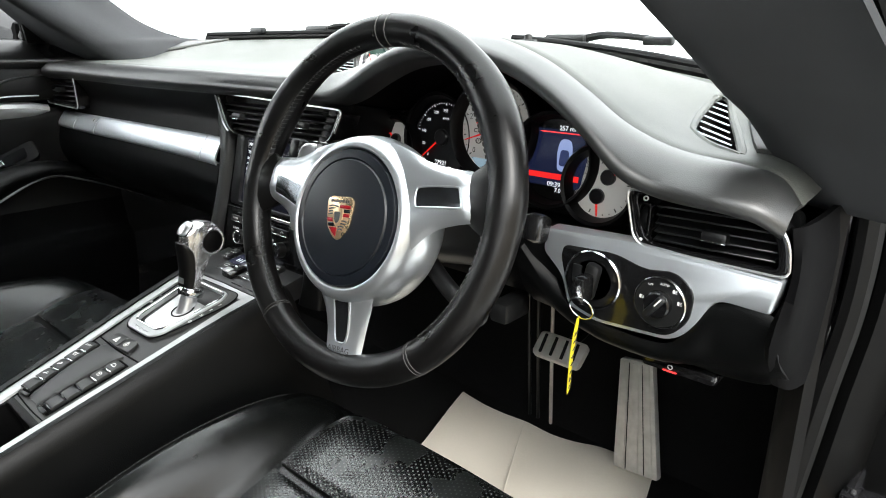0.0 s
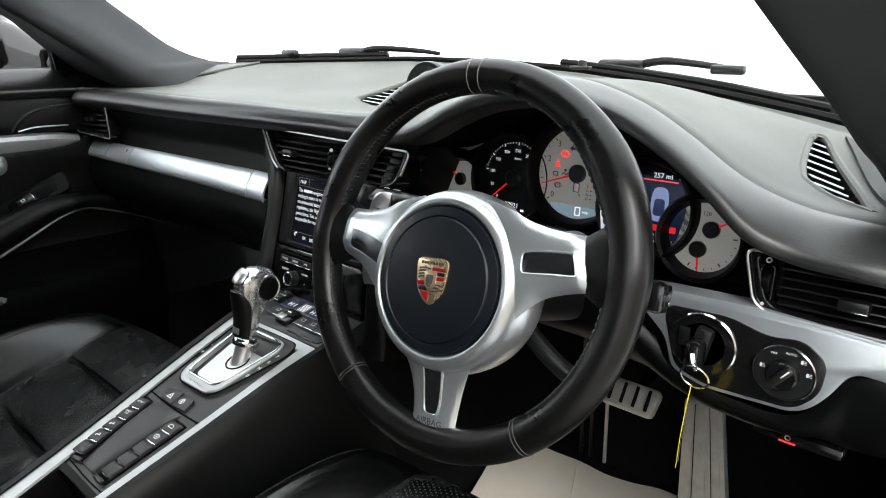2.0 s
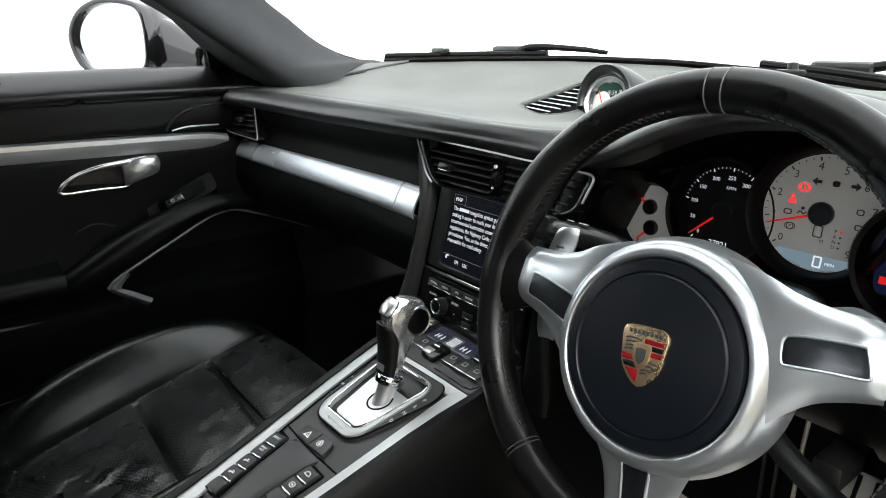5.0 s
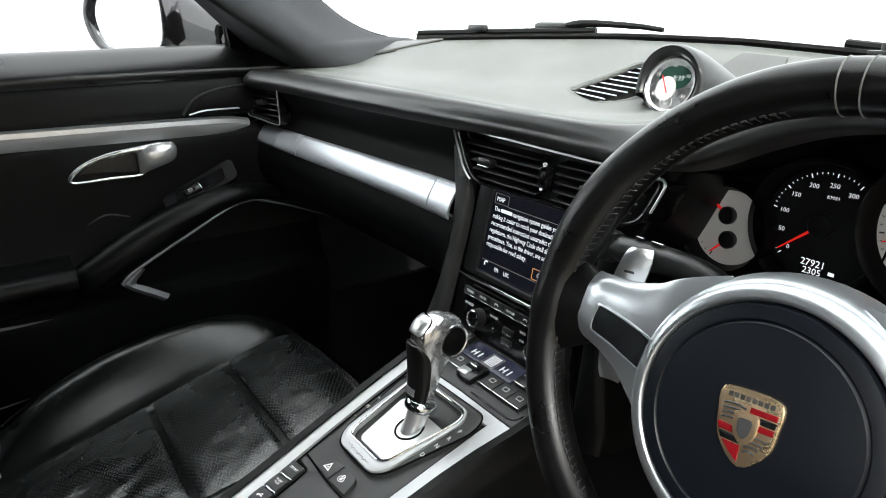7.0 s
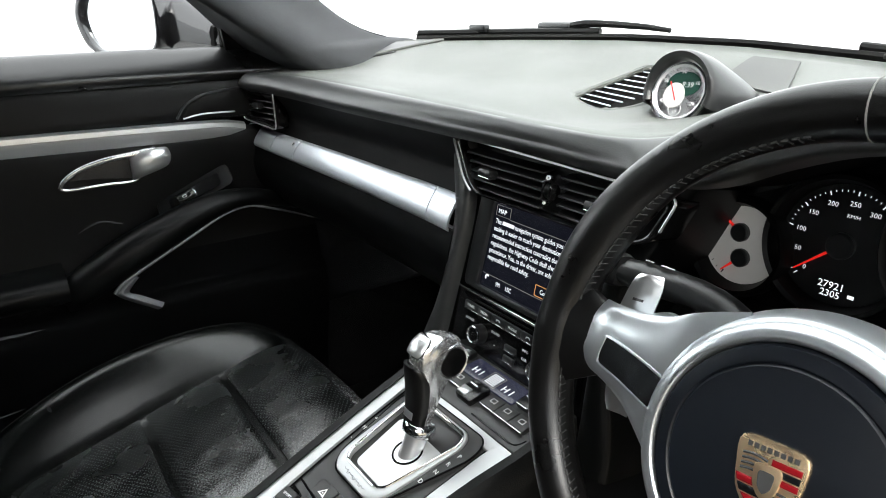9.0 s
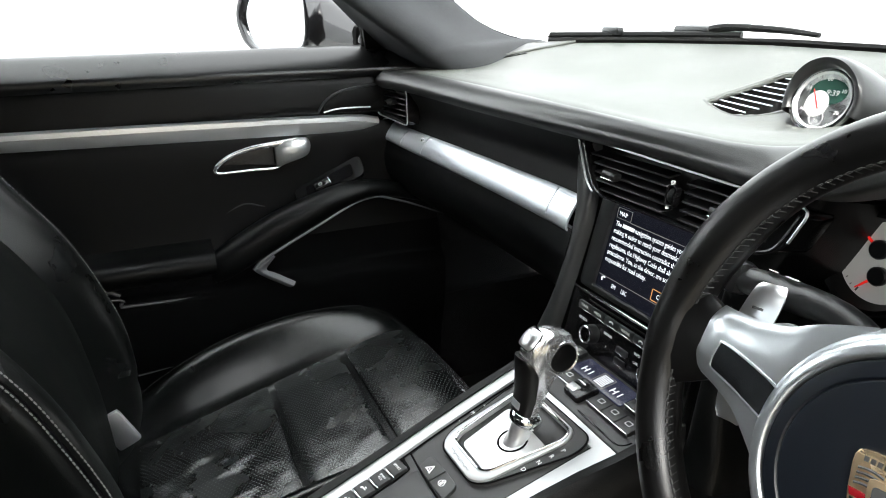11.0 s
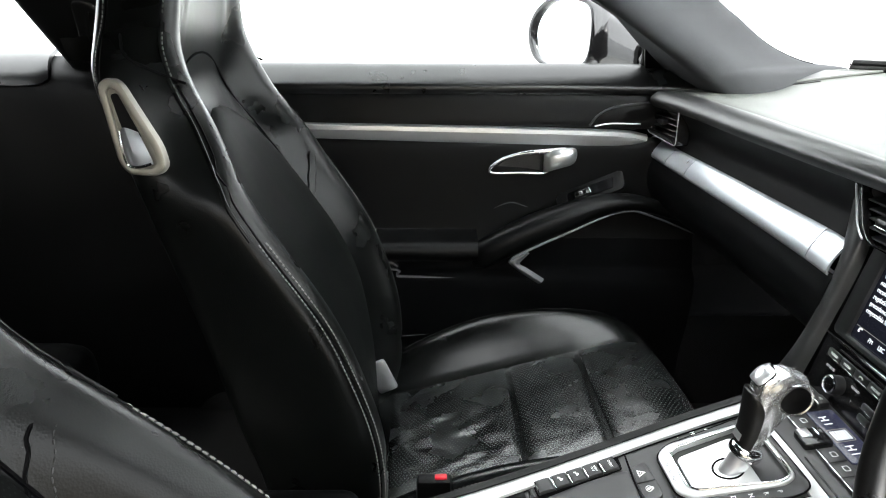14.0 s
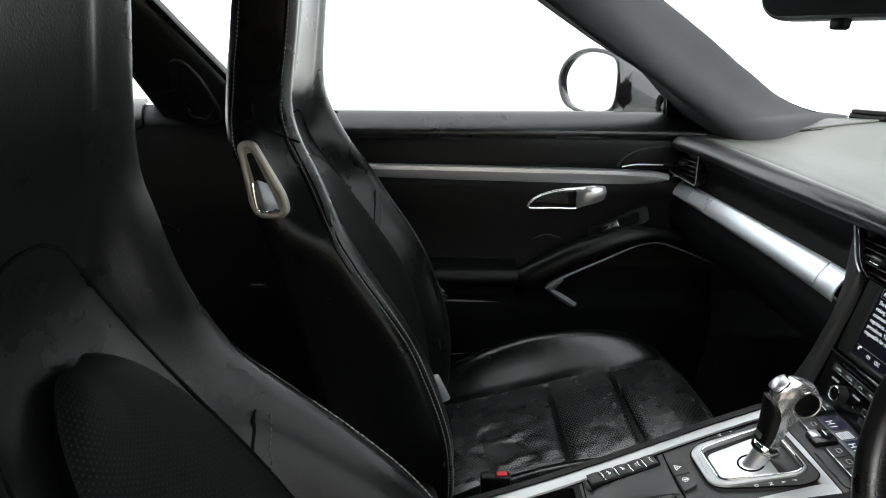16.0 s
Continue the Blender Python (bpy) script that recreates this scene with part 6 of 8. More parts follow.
# gear selector surround
gate_out = rounded([(-0.050, 0.004), (-0.036, -0.012), (0.027, -0.010), (0.039, 0.002), (0.0625, 0.092), (0.055, 0.1155), (-0.058, 0.1125), (-0.0690, 0.094)], [0.010, 0.010, 0.010, 0.012, 0.016, 0.016, 0.014, 0.014], 5)
gate_mid = rounded([(-0.0495, 0.004), (-0.0355, -0.0115), (0.0265, -0.0095), (0.0375, 0.003), (0.0455, 0.094), (0.037, 0.1085), (-0.050, 0.1075), (-0.0575, 0.093)], [0.012, 0.012, 0.012, 0.014, 0.014, 0.012, 0.012, 0.012], 5)
gate_in = rounded([(-0.0400, 0.012), (-0.0330, 0.0030), (0.0215, 0.0045), (0.0295, 0.0125), (0.0412, 0.093), (0.034, 0.1045), (-0.0465, 0.1035), (-0.0530, 0.092)], [0.009, 0.008, 0.008, 0.010, 0.012, 0.010, 0.010, 0.010], 5)
sel = thing("gear_selector", CON @ Vector((0, 0.053, 0)), "chrome and black leather automatic gear selector in a silver gate", "gear selector", "")
part("gate_surround", ring(gate_out, gate_mid, -0.004, 0.0026, CON, 0.001), PANEL, sel)
part("gate_frame", ring(gate_mid, gate_in, -0.012, 0.0050, CON, 0.003), CONSOLE_SILVER, sel, "satin silver gate frame")
part("gate_well", prism(gate_in, -0.026, -0.020, CON), GLOSS, sel)
part("gate_slide", prism(rounded([(-0.0300, 0.0085), (0.0245, 0.0095), (0.0365, 0.076), (-0.0440, 0.076)], 0.008, 5), -0.018, -0.0006, CON, 0.0015, 2), SLIDE, sel, "silver sliding cover plate", 12)
part("script", joined(*[tube([CON @ Vector((-0.024 + 0.0058 * i, -0.0035 + 0.0010 * math.sin(2 * i), 0.0052)), CON @ Vector((-0.0215 + 0.0058 * i, -0.0055 + 0.0010 * math.cos(3 * i), 0.0052)), CON @ Vector((-0.019 + 0.0058 * i, -0.0035, 0.0052))], 0.00022, 5) for i in range(7)]), DARK_SILVER, sel, "small illegible script")
part("surround_gap", tube([CON @ Vector((p[0], p[1], 0.0020)) for p in gate_out], 0.0010, 6, True, 1), MATT, sel, "dark gap round the gate surround")
part("gate_rim", tube([CON @ Vector((p[0], p[1], 0.0050)) for p in gate_in], 0.0013, 8, True, 1), CHROME, sel, "bright rim of the gate")
for i, (s, a, b) in enumerate((("D", 0.0470, 0.0405), ("N", 0.0490, 0.0570), ("R", 0.0505, 0.0712), ("P", 0.0515, 0.0842), ("-", -0.0580, 0.0215), ("M", -0.0595, 0.0380), ("+", -0.0610, 0.0538))):
    text(s, 0.0068, at2(CON, a, b, 0.0029), PRINT, sel)
L0, L1 = CON @ Vector((0.003, 0.053, -0.008)), Vector((-0.0085, 0.434, 0.591))
AX = (L1 - L0).normalized()
LEV = plane_frame(L0, (1, 0, 0), AX)      # b runs up the lever, c towards the seats
part("shaft_gap", tube([CON @ Vector((0.003 + 0.0155 * math.cos(t), 0.053 + 0.0155 * math.sin(t), -0.0004)) for t in np.linspace(0, 2 * math.pi, 24, endpoint=False)], 0.0011, 6, True, 1), MATT, sel)
part("boot", lathe([(0.0128, -0.004), (0.0124, 0.004), (0.0116, 0.012), (0.0114, 0.030)], 28, LEV @ Matrix.Rotation(radians(-90), 4, "X")), SILVER, sel, "short silver lever shaft")
part("collar", lathe([(0.0130, 0.026), (0.0165, 0.028), (0.0175, 0.032), (0.0165, 0.037), (0.0140, 0.039)], 28, LEV @ Matrix.Rotation(radians(-90), 4, "X")), CHROME, sel, "chrome collar")
SHAPE = [(0.034, 0.000, 0.0105, 0.0110), (0.050, 0.001, 0.0122, 0.0120), (0.065, 0.003, 0.0150, 0.0128), (0.080, 0.0055, 0.0190, 0.0138), (0.095, 0.0070, 0.0235, 0.0150), (0.107, 0.0070, 0.0262, 0.0160), (0.117, 0.0060, 0.0255, 0.0160), (0.125, 0.0040, 0.0215, 0.0145), (0.131, 0.0020, 0.0150, 0.0110), (0.1335, 0.001, 0.0060, 0.0050)]


def grip_at(b, deg, k=1.0, lift=0.0):
    mid, depth, half = table(b, SHAPE)
    t = radians(deg)
    ca, sa = math.cos(t), math.sin(t)
    e = 0.75
    return LEV @ Vector((-0.003 + (half * k + lift) * math.copysign(abs(ca) ** e, ca), b, mid + (depth * k + lift) * math.copysign(abs(sa) ** e, sa)))


rows = [[grip_at(b, t) for t in np.linspace(0, 360, 36, endpoint=False)] for b in (0.034, 0.042, 0.05, 0.058, 0.066, 0.074, 0.082, 0.09, 0.097, 0.103, 0.109, 0.114, 0.119, 0.123, 0.127, 0.130, 0.132, 0.1335)]
part("head", loft(rows, 2, 1, cv=True, caps=True), LEVER, sel, "polished chrome lever and head", 80)
rows = [[grip_at(b, t, 1.0, 0.0016 * (1 - 0.9 * abs((t - (lo + hi) / 2) / ((hi - lo) / 2)) ** 6)) for t in np.linspace(lo, hi, 13)] for b, lo, hi in ((0.039, 12, 250), (0.055, 12, 250), (0.070, 14, 250), (0.082, 18, 245), (0.089, 28, 238), (0.0935, 44, 225), (0.0965, 66, 200))]
part("grip", plate(rows, -0.003, 3, 2), WHEEL_LEATHER, sel, "black leather grip", 60)
rows = [[grip_at(b, t, 1.0, 0.0010 * (1 - 0.95 * abs((t - (lo + hi) / 2) / ((hi - lo) / 2)) ** 6)) for t in np.linspace(lo, hi, 9)] for b, lo, hi in ((0.1075, 72, 140), (0.110, 62, 150), (0.116, 58, 155), (0.122, 60, 152), (0.126, 72, 135))]
part("release_button", plate(rows, -0.002, 3, 2), SILVER, sel, "satin silver release button")
part("button_gap", tube([grip_at(b, t, 1.0, 0.0004) for b, t in ((0.1065, 76), (0.1065, 106), (0.1070, 136), (0.110, 152), (0.116, 157), (0.1225, 154), (0.1265, 136), (0.1275, 106), (0.1265, 74), (0.1225, 58), (0.116, 56), (0.110, 60))], 0.0008, 6, True, 3), MATT, sel)
part("button_mark", joined(*[tube([grip_at(b, t, 1.0, 0.0014), grip_at(b, t + 9, 1.0, 0.0014)], 0.0006, 5) for b, t in ((0.118, 82), (0.1135, 82), (0.118, 108), (0.1135, 108))]), DARK_PRINT, sel)
KNOB = Matrix.Translation(LEV @ Vector((-0.007, 0.1085, -0.006))) @ Matrix.Rotation(radians(90), 4, "Y")
part("cap_ring", lathe([(0.0135, 0.006), (0.0185, 0.0075), (0.0198, 0.012), (0.0193, 0.0170), (0.0175, 0.0195), (0.0155, 0.0185)], 40, KNOB), LEVER, sel, "polished chrome ring")
part("cap", lathe([(0.0160, 0.015), (0.0152, 0.0195), (0.011, 0.0215), (0.0005, 0.022)], 32, KNOB), PLASTIC, sel, "round black side cap")
part("front_badge", plate([[grip_at(b, t, 1.0, 0.0032) for t in (68, 90, 112)] for b in (0.0425, 0.0465, 0.0505)], -0.002, 2, 2), SILVER, sel, "small silver badge")
part("badge_bars", joined(*[tube([grip_at(0.0445, t, 1.0, 0.0036), grip_at(0.0488, t, 1.0, 0.0036)], 0.0006, 5) for t in (76, 84, 92, 100, 107)]), DARK_PRINT, sel)
# switch panel behind the selector
panel = thing("console_switch_panel", CON @ Vector((-0.02, -0.1, 0)), "dark grey console switch panel with two rows of buttons", "switch panel")
part("split_line", tube([CON @ Vector(p) for p in ((-0.052, -0.0425, -0.0015), (0.0, -0.0440, -0.0015), (0.063, -0.0415, -0.0015))], 0.0011, 6), MATT, panel)
part("rear_line", tube([CON @ Vector(p) for p in ((-0.030, -0.1585, -0.0015), (0.020, -0.1600, -0.0015), (0.060, -0.1590, -0.0015))], 0.0009, 6), MATT, panel)
part("ramp", plate([[CON @ Vector((a0 + (a1 - a0) * k, s, c + d)) for k, d in ((0, -0.003), (0.06, 0.0), (0.5, 0.0008), (0.94, 0.0), (1, -0.003))] for s, a0, a1, c in ((-0.152, -0.008, 0.0245, 0.0002), (-0.140, -0.0105, 0.0260, 0.0022), (-0.10, -0.0175, 0.0275, 0.0040), (-0.06, -0.0240, 0.0290, 0.0032), (-0.047, -0.0262, 0.0295, 0.0004))], -0.005, 3, 3), PANEL, panel, "raised ramp between the button rows")
for a0, s0, a1, s1 in ((-0.0445, -0.0510, -0.0195, -0.152), (0.0420, -0.0520, 0.0395, -0.153)):
    part("button_well", prism(rounded([(a0 - 0.0115, s0), (a0 + 0.0125, s0), (a1 + 0.0125, s1), (a1 - 0.0115, s1)], 0.003), -0.006, -0.0012, CON), MATT, panel)


def key_top(base, wide, deep):
    """A console key: flat top that falls away towards its rear edge."""
    rows = [[base @ Vector((wide * a, deep * b, c)) for a, c in ((-0.5, z - 0.004), (-0.47, z), (0, z + 0.0003), (0.47, z), (0.5, z - 0.004))] for b, z in ((-0.5, 0.0010), (-0.44, 0.0026), (0.0, 0.0030), (0.44, 0.0022), (0.5, 0.0004))]
    return plate(rows, -0.003, 2, 2)


sport = ("SPORT", "SPORT\nPLUS", "", "", "")
for i in range(5):
    left = at2(CON, -0.0405 + 0.0030 * i - 0.0004 * i * i * 0.2, -0.0640 - 0.0190 * i, 0, 9)
    b = part("button", key_top(left, 0.0205, 0.0178), KEY_PLASTIC, panel)
    part("button_edge", rbox((0.001, -0.0088, 0.0022), (0.0200, 0.0016, 0.0022), 0.0005, left), CHROME if i < 4 else GLOSS, b)
    if sport[i]:
        text(sport[i], 0.0042 if i == 0 else 0.0034, at2(left, 0.001, 0.0015, 0.0033), PRINT, b)
    elif i < 4:
        part("symbol", joined(prism(rect(0, 0, 0.0068, 0.0013, 0.0004), 0.0031, 0.0035, left), prism(rect(0.001, 0.002, 0.003, 0.0011), 0.0031, 0.0035, left), prism(oval(-0.0032, -0.0012, 0.0011, n=10), 0.0031, 0.0035, left)), PRINT, b)
    right = at2(CON, 0.0412 - 0.0004 * i, -0.0640 - 0.0183 * i, 0, 1)
    b = part("button", key_top(right, 0.0215, 0.0172), KEY_PLASTIC, panel)
    part("button_edge", rbox((0.0, -0.0086, 0.0022), (0.0205, 0.0016, 0.0022), 0.0005, right), CHROME if i in (0, 1) else GLOSS, b)
    if i == 0:
        part("symbol", tube([right @ Vector(p) for p in ((-0.0045, -0.0015, 0.0033), (-0.0030, 0.0015, 0.0033), (0.0, 0.0030, 0.0033), (0.0030, 0.0015, 0.0033), (0.0045, -0.0015, 0.0033), (-0.0045, -0.0015, 0.0033))], 0.0005, 5, n=2), PRINT, b)
    if i == 1:
        part("symbol", joined(ring(oval(0, 0, 0.0042, 0.0034, 16), oval(0, 0, 0.0034, 0.0026, 16), 0.0031, 0.0035, right), prism(oval(0, 0, 0.0012, n=10), 0.0031, 0.0035, right)), PRINT, b)
for base in (at2(CON, -0.0195, -0.1535, 0, 9), at2(CON, 0.0392, -0.1525, 0, 1)):
    part("row_end", rbox((0, 0, 0.0012), (0.0205, 0.0050, 0.003), 0.001, base), SATIN, panel)
hz = thing("hazard_button", CON @ Vector((-0.012, -0.033, 0)), "dark grey hazard and lock buttons with white symbols", "switch")
hb = part("hazard_key", prism(rounded([(-0.0270, -0.0415), (-0.0015, -0.0428), (-0.0020, -0.0225), (-0.0330, -0.0255)], [0.002, 0.001, 0.001, 0.007]), -0.002, 0.0022, CON, 0.0008), PANEL, hz)
part("triangle", ring([(-0.0205, -0.0380), (-0.0095, -0.0380), (-0.0150, -0.0290)], [(-0.0183, -0.0366), (-0.0117, -0.0366), (-0.0150, -0.0312)], 0.002, 0.0026, CON), PRINT, hb)
part("mark_dot", prism(oval(-0.0150, -0.0350, 0.0009, n=10), 0.002, 0.0026, CON), PRINT, hb)
lb = part("lock_key", prism(rounded([(-0.0003, -0.0428), (0.0290, -0.0405), (0.0235, -0.0215), (-0.0008, -0.0225)], [0.001, 0.002, 0.007, 0.001]), -0.002, 0.0022, CON, 0.0008), PANEL, hz)
part("lock_symbol", joined(ring(oval(0.0100, -0.0298, 0.0022, n=14), oval(0.0100, -0.0298, 0.0014, n=14), 0.002, 0.0026, CON), ring(oval(0.0100, -0.0330, 0.0044, 0.0036, 16), oval(0.0100, -0.0330, 0.0037, 0.0029, 16), 0.002, 0.0026, CON), prism(rect(0.0100, -0.0335, 0.003, 0.003, 0.0008), 0.002, 0.0026, CON)), PRINT, lb)
# open tray behind the switches, arm rest
tray_o = rounded([(con_edge(-1, -0.346)[0], -0.346), (con_edge(1, -0.346)[0], -0.346), (con_edge(1, -0.163)[0] - 0.004, -0.163), (con_edge(-1, -0.163)[0] + 0.004, -0.163)], 0.006)
tray_i = rounded([(con_edge(-1, -0.334)[1], -0.334), (con_edge(1, -0.334)[1], -0.334), (con_edge(1, -0.172)[1] - 0.003, -0.172), (con_edge(-1, -0.172)[1] + 0.003, -0.172)], 0.008)
part("tray", joined(prism(tray_o, -0.07, -0.060, CON), ring(tray_o, tray_i, -0.07, -0.0012, CON, 0.001)), PLASTIC, console, "black open storage tray")
arm = thing("arm_rest", (0.0, -0.12, 0.40), "black leather centre arm rest behind the console tray", "arm rest")
part("pad", rbox((-0.01, -0.16, 0.365), (0.15, 0.30, 0.07), 0.025, None, 4), LEATHER, arm)
part("base", rbox((-0.01, -0.20, 0.22), (0.14, 0.36, 0.24), 0.02), PLASTIC, arm)

# ---- pedals and floor mat ----
brk = thing("brake_pedal", (0.37, 0.83, 0.38), "worn steel brake pedal with rubber ribs", "pedal")
BP = plane_frame((0.364, 0.787, 0.398), (1, 0, 0), (0, 0.75, 0.66))
part("pad", prism(rounded([(-0.040, -0.021), (0.041, -0.021), (0.042, 0.021), (-0.041, 0.021)], 0.009), -0.006, 0.004, BP, 0.003), PEDAL, brk, "brushed steel pad")
for i in range(4):
    part("rib", rbox((0, 0, 0.004), (0.0050, 0.032, 0.003), 0.0014, at2(BP, -0.027 + 0.0185 * i, 0.0, 0.001, 6)), RUBBER, brk)
part("arm", tube([BP @ Vector((0, 0.0, -0.006)), BP @ Vector((0, 0.08, -0.05)), (0.36, 0.98, 0.52), (0.36, 0.98, 0.60)], 0.009, 8), PLASTIC, brk)
gas = thing("accelerator_pedal", (0.39, 0.96, FLOOR + 0.01), "long worn steel accelerator pedal standing on the floor", "pedal")
GP = plane_frame((0.425, 0.948, 0.232), (1, -0.10, 0.16), (0.13, 0.10, 0.975))
plate_poly = rounded([(-0.043, -0.100), (0.043, -0.100), (0.0310, 0.098), (-0.0310, 0.098)], 0.005)
part("plate", prism(plate_poly, -0.008, 0.004, GP, 0.002), PEDAL, gas, "brushed steel plate")
for i in range(3):
    part("rib", rbox((0, 0, 0.0045), (0.0125, 0.190, 0.0022), 0.0008, at2(GP, -0.0235 + 0.0235 * i, -0.002, 0, -2.8 + 2.8 * i)), PEDAL, gas)
    part("groove", rbox((0, 0, 0.0042), (0.0012, 0.190, 0.0014), 0.0003, at2(GP, -0.0150 + 0.0150 * i, -0.002, 0.0003, -1.8 + 1.8 * i)), RUBBER, gas)
part("link", tube([GP @ Vector((0.0, 0.06, -0.01)), (0.44, 1.00, 0.36), (0.44, 1.06, 0.40)], 0.006, 8), PLASTIC, gas)
part("post", rbox((0.415, 0.975, 0.125), (0.06, 0.03, 0.03), 0.004), PLASTIC, gas)
paper = thing("floor_paper", (0.27, 0.87, FLOOR + 0.004), "sheet of pale brown protective paper on the driver's floor", "paper mat")
rows = []
for k in np.linspace(0, 1, 9):
    a, b = Vector((0.050, 0.935)).lerp(Vector((0.450, 0.992)), k), Vector((0.145, 0.640)).lerp(Vector((0.532, 0.690)), k)
    rows.append([(*a.lerp(b, j), FLOOR + 0.006 + 0.0035 * math.sin(9 * k + 4 * j) + 0.003 * math.cos(17 * k - 6 * j) + (0.02 * (1 - k) ** 6)) for j in np.linspace(0, 1, 7)])
part("sheet", plate(rows, 0.0012, 3, 3), PAPER, paper)
part("fold", tube([(0.20, 0.945, FLOOR + 0.012), (0.24, 0.86, FLOOR + 0.0125), (0.30, 0.74, FLOOR + 0.012)], 0.0012, 5), PAPER, paper)
rest = thing("foot_rest", (0.16, 1.0, 0.2), "thin pale metal rods beside the column in the footwell", "footwell rods")
for x in (0.185, 0.205, 0.235):
    part("rod", tube([(x + 0.03, 0.92, 0.44), (x + 0.012, 0.955, 0.30), (x, 0.985, FLOOR + 0.01)], 0.0035, 8), PEDAL if x > 0.23 else SATIN, rest)

# ---- seats ----
# warm tint in this metal's colour stands in for reflected light
WARM_LIT_METAL = surf("satin grey metal tinted by warm light", (0.26, 0.245, 0.21), 0.40, metal=0.6, bump=0.02)
def build_seat(SX, back_y, back_z, lean, cush_y, cush_x, cush_w, narrow, taper, bolster, label):
    seat = thing("sports_seat", (SX, 0.15, FLOOR), label, "car seat", "front seats")
    back_pose = Matrix.Translation((0, back_y, back_z + 0.5)) @ Matrix.Rotation(radians(lean), 4, "X") @ Matrix.Translation((0, 0, -0.5))

    def cpart(name, bm, material, parent, tag="", sharp=40):
        bm.transform(Matrix.Translation((cush_x, cush_y, 0)))
        return part(name, bm, material, parent, tag, sharp)

    def bpart(name, bm, material, parent, tag="", sharp=40):
        bm.transform(back_pose)
        return part(name, bm, material, parent, tag, sharp)


    def back_row(z):
        w, f, b, yc = table(z, [(0.20, 0.205, 0.000, -0.140, -0.045), (0.30, 0.222, 0.010, -0.150, -0.050), (0.38, 0.234, 0.012, -0.160, -0.055), (0.45, 0.239, 0.003, -0.178, -0.064), (0.53, 0.241, -0.022, -0.196, -0.084), (0.60, 0.241, -0.052, -0.213, -0.118), (0.70, 0.241, -0.115, -0.242, -0.180), (0.775, 0.241, -0.157, -0.263, -0.222), (0.82, 0.239, -0.182, -0.271, -0.240), (0.86, 0.231, -0.202, -0.290, -0.246), (0.895, 0.202, -0.214, -0.300, -0.238), (0.925, 0.163, -0.217, -0.307, -0.232), (0.96, 0.143, -0.214, -0.308, -0.224), (1.00, 0.135, -0.209, -0.303, -0.218), (1.05, 0.131, -0.203, -0.296, -0.211), (1.095, 0.124, -0.200, -0.284, -0.208), (1.125, 0.105, -0.206, -0.256, -0.210), (1.14, 0.06, -0.222, -0.244, -0.224)])
        w *= table(z, narrow)[0]
        f += table(z, bolster)[0]
        k = taper * table(z, [(0.0, 0.0), (0.70, 0.0), (0.76, 0.35), (0.82, 1.0), (0.88, 0.9), (0.93, 0.2), (0.97, 0.0), (1.2, 0.0)])[0]
        m = 1 - max(0.0, k)
        half = [(0.0, yc), (0.35 * m, yc + 0.002), (0.50 * m, yc + 0.005), (0.60 * m, yc * 0.62 + f * 0.38), (0.72 * m, yc * 0.18 + f * 0.82), (0.83 * m, f + 0.001), (0.92 * m, f - 0.001), (0.985 * m, f - 0.012), (0.3 + 0.7 * m, f - 0.035 if f - b > 0.09 else f * 0.6 + b * 0.4), (0.6 + 0.4 * m, (f + b) / 2), (0.985, b + 0.028 if f - b > 0.09 else f * 0.3 + b * 0.7), (0.90, b + 0.006), (0.5, b - 0.005), (0.0, b - 0.008)]
        return w * m, f, b, yc, [(SX + w * a, y, z) for a, y in half] + [(SX - w * a, y, z) for a, y in half[-2:0:-1]], w


    zs = [0.20, 0.26, 0.32, 0.38, 0.44, 0.50, 0.56, 0.62, 0.68, 0.74, 0.785, 0.82, 0.85, 0.88, 0.91, 0.95, 1.0, 1.05, 1.095, 1.12, 1.135]
    back = bpart("backrest", loft([back_row(z)[4] for z in zs], 3, 2, cv=True, caps=True), DIM_BACK_LEATHER, seat, "black leather backrest with integrated headrest", 75)


    def on_back(a, z, lift=0.002):
        """A place on the front of the backrest: a from -1 to 1 across it."""
        w, f, b, yc, row, _ = back_row(z)
        half = cr(row[:9], 6)
        y = float(np.interp(abs(a) * w, half[:, 0] - SX, half[:, 1]))
        return (SX + a * w, y + lift, z)


    # pierced centre panel with an arched top
    rows = []
    for z, k, q in ((0.30, 0.40, 1), (0.40, 0.46, 1), (0.50, 0.50, 1), (0.58, 0.51, 1), (0.66, 0.50, 1), (0.71, 0.465, 1), (0.745, 0.40, 1), (0.77, 0.31, 0.95), (0.785, 0.22, 0.85), (0.794, 0.13, 0.6), (0.799, 0.06, 0.15)):
        rows.append([(p[0], p[1] + q * 0.008 * (1 - abs(j) ** 6), p[2]) for j in np.linspace(-1, 1, 13) for p in [on_back(j * k, z, 0.0035 * q)]])
    bpart("back_insert", plate(rows, -0.016, 3, 2), DIM_BACK_PERF, seat, "pierced leather centre panel", 60)
    # seam round the smooth field between the centre panel and the headrest
    field = [on_back(a, z, 0.0004) for a, z in ((-0.56, 0.60), (-0.57, 0.68), (-0.56, 0.76), (-0.52, 0.82), (-0.40, 0.862), (-0.2, 0.880), (0, 0.884), (0.2, 0.880), (0.40, 0.862), (0.52, 0.82), (0.56, 0.76), (0.57, 0.68), (0.56, 0.60))]
    bpart("field_seam", tube(field, 0.0016, 5), MATT, seat)
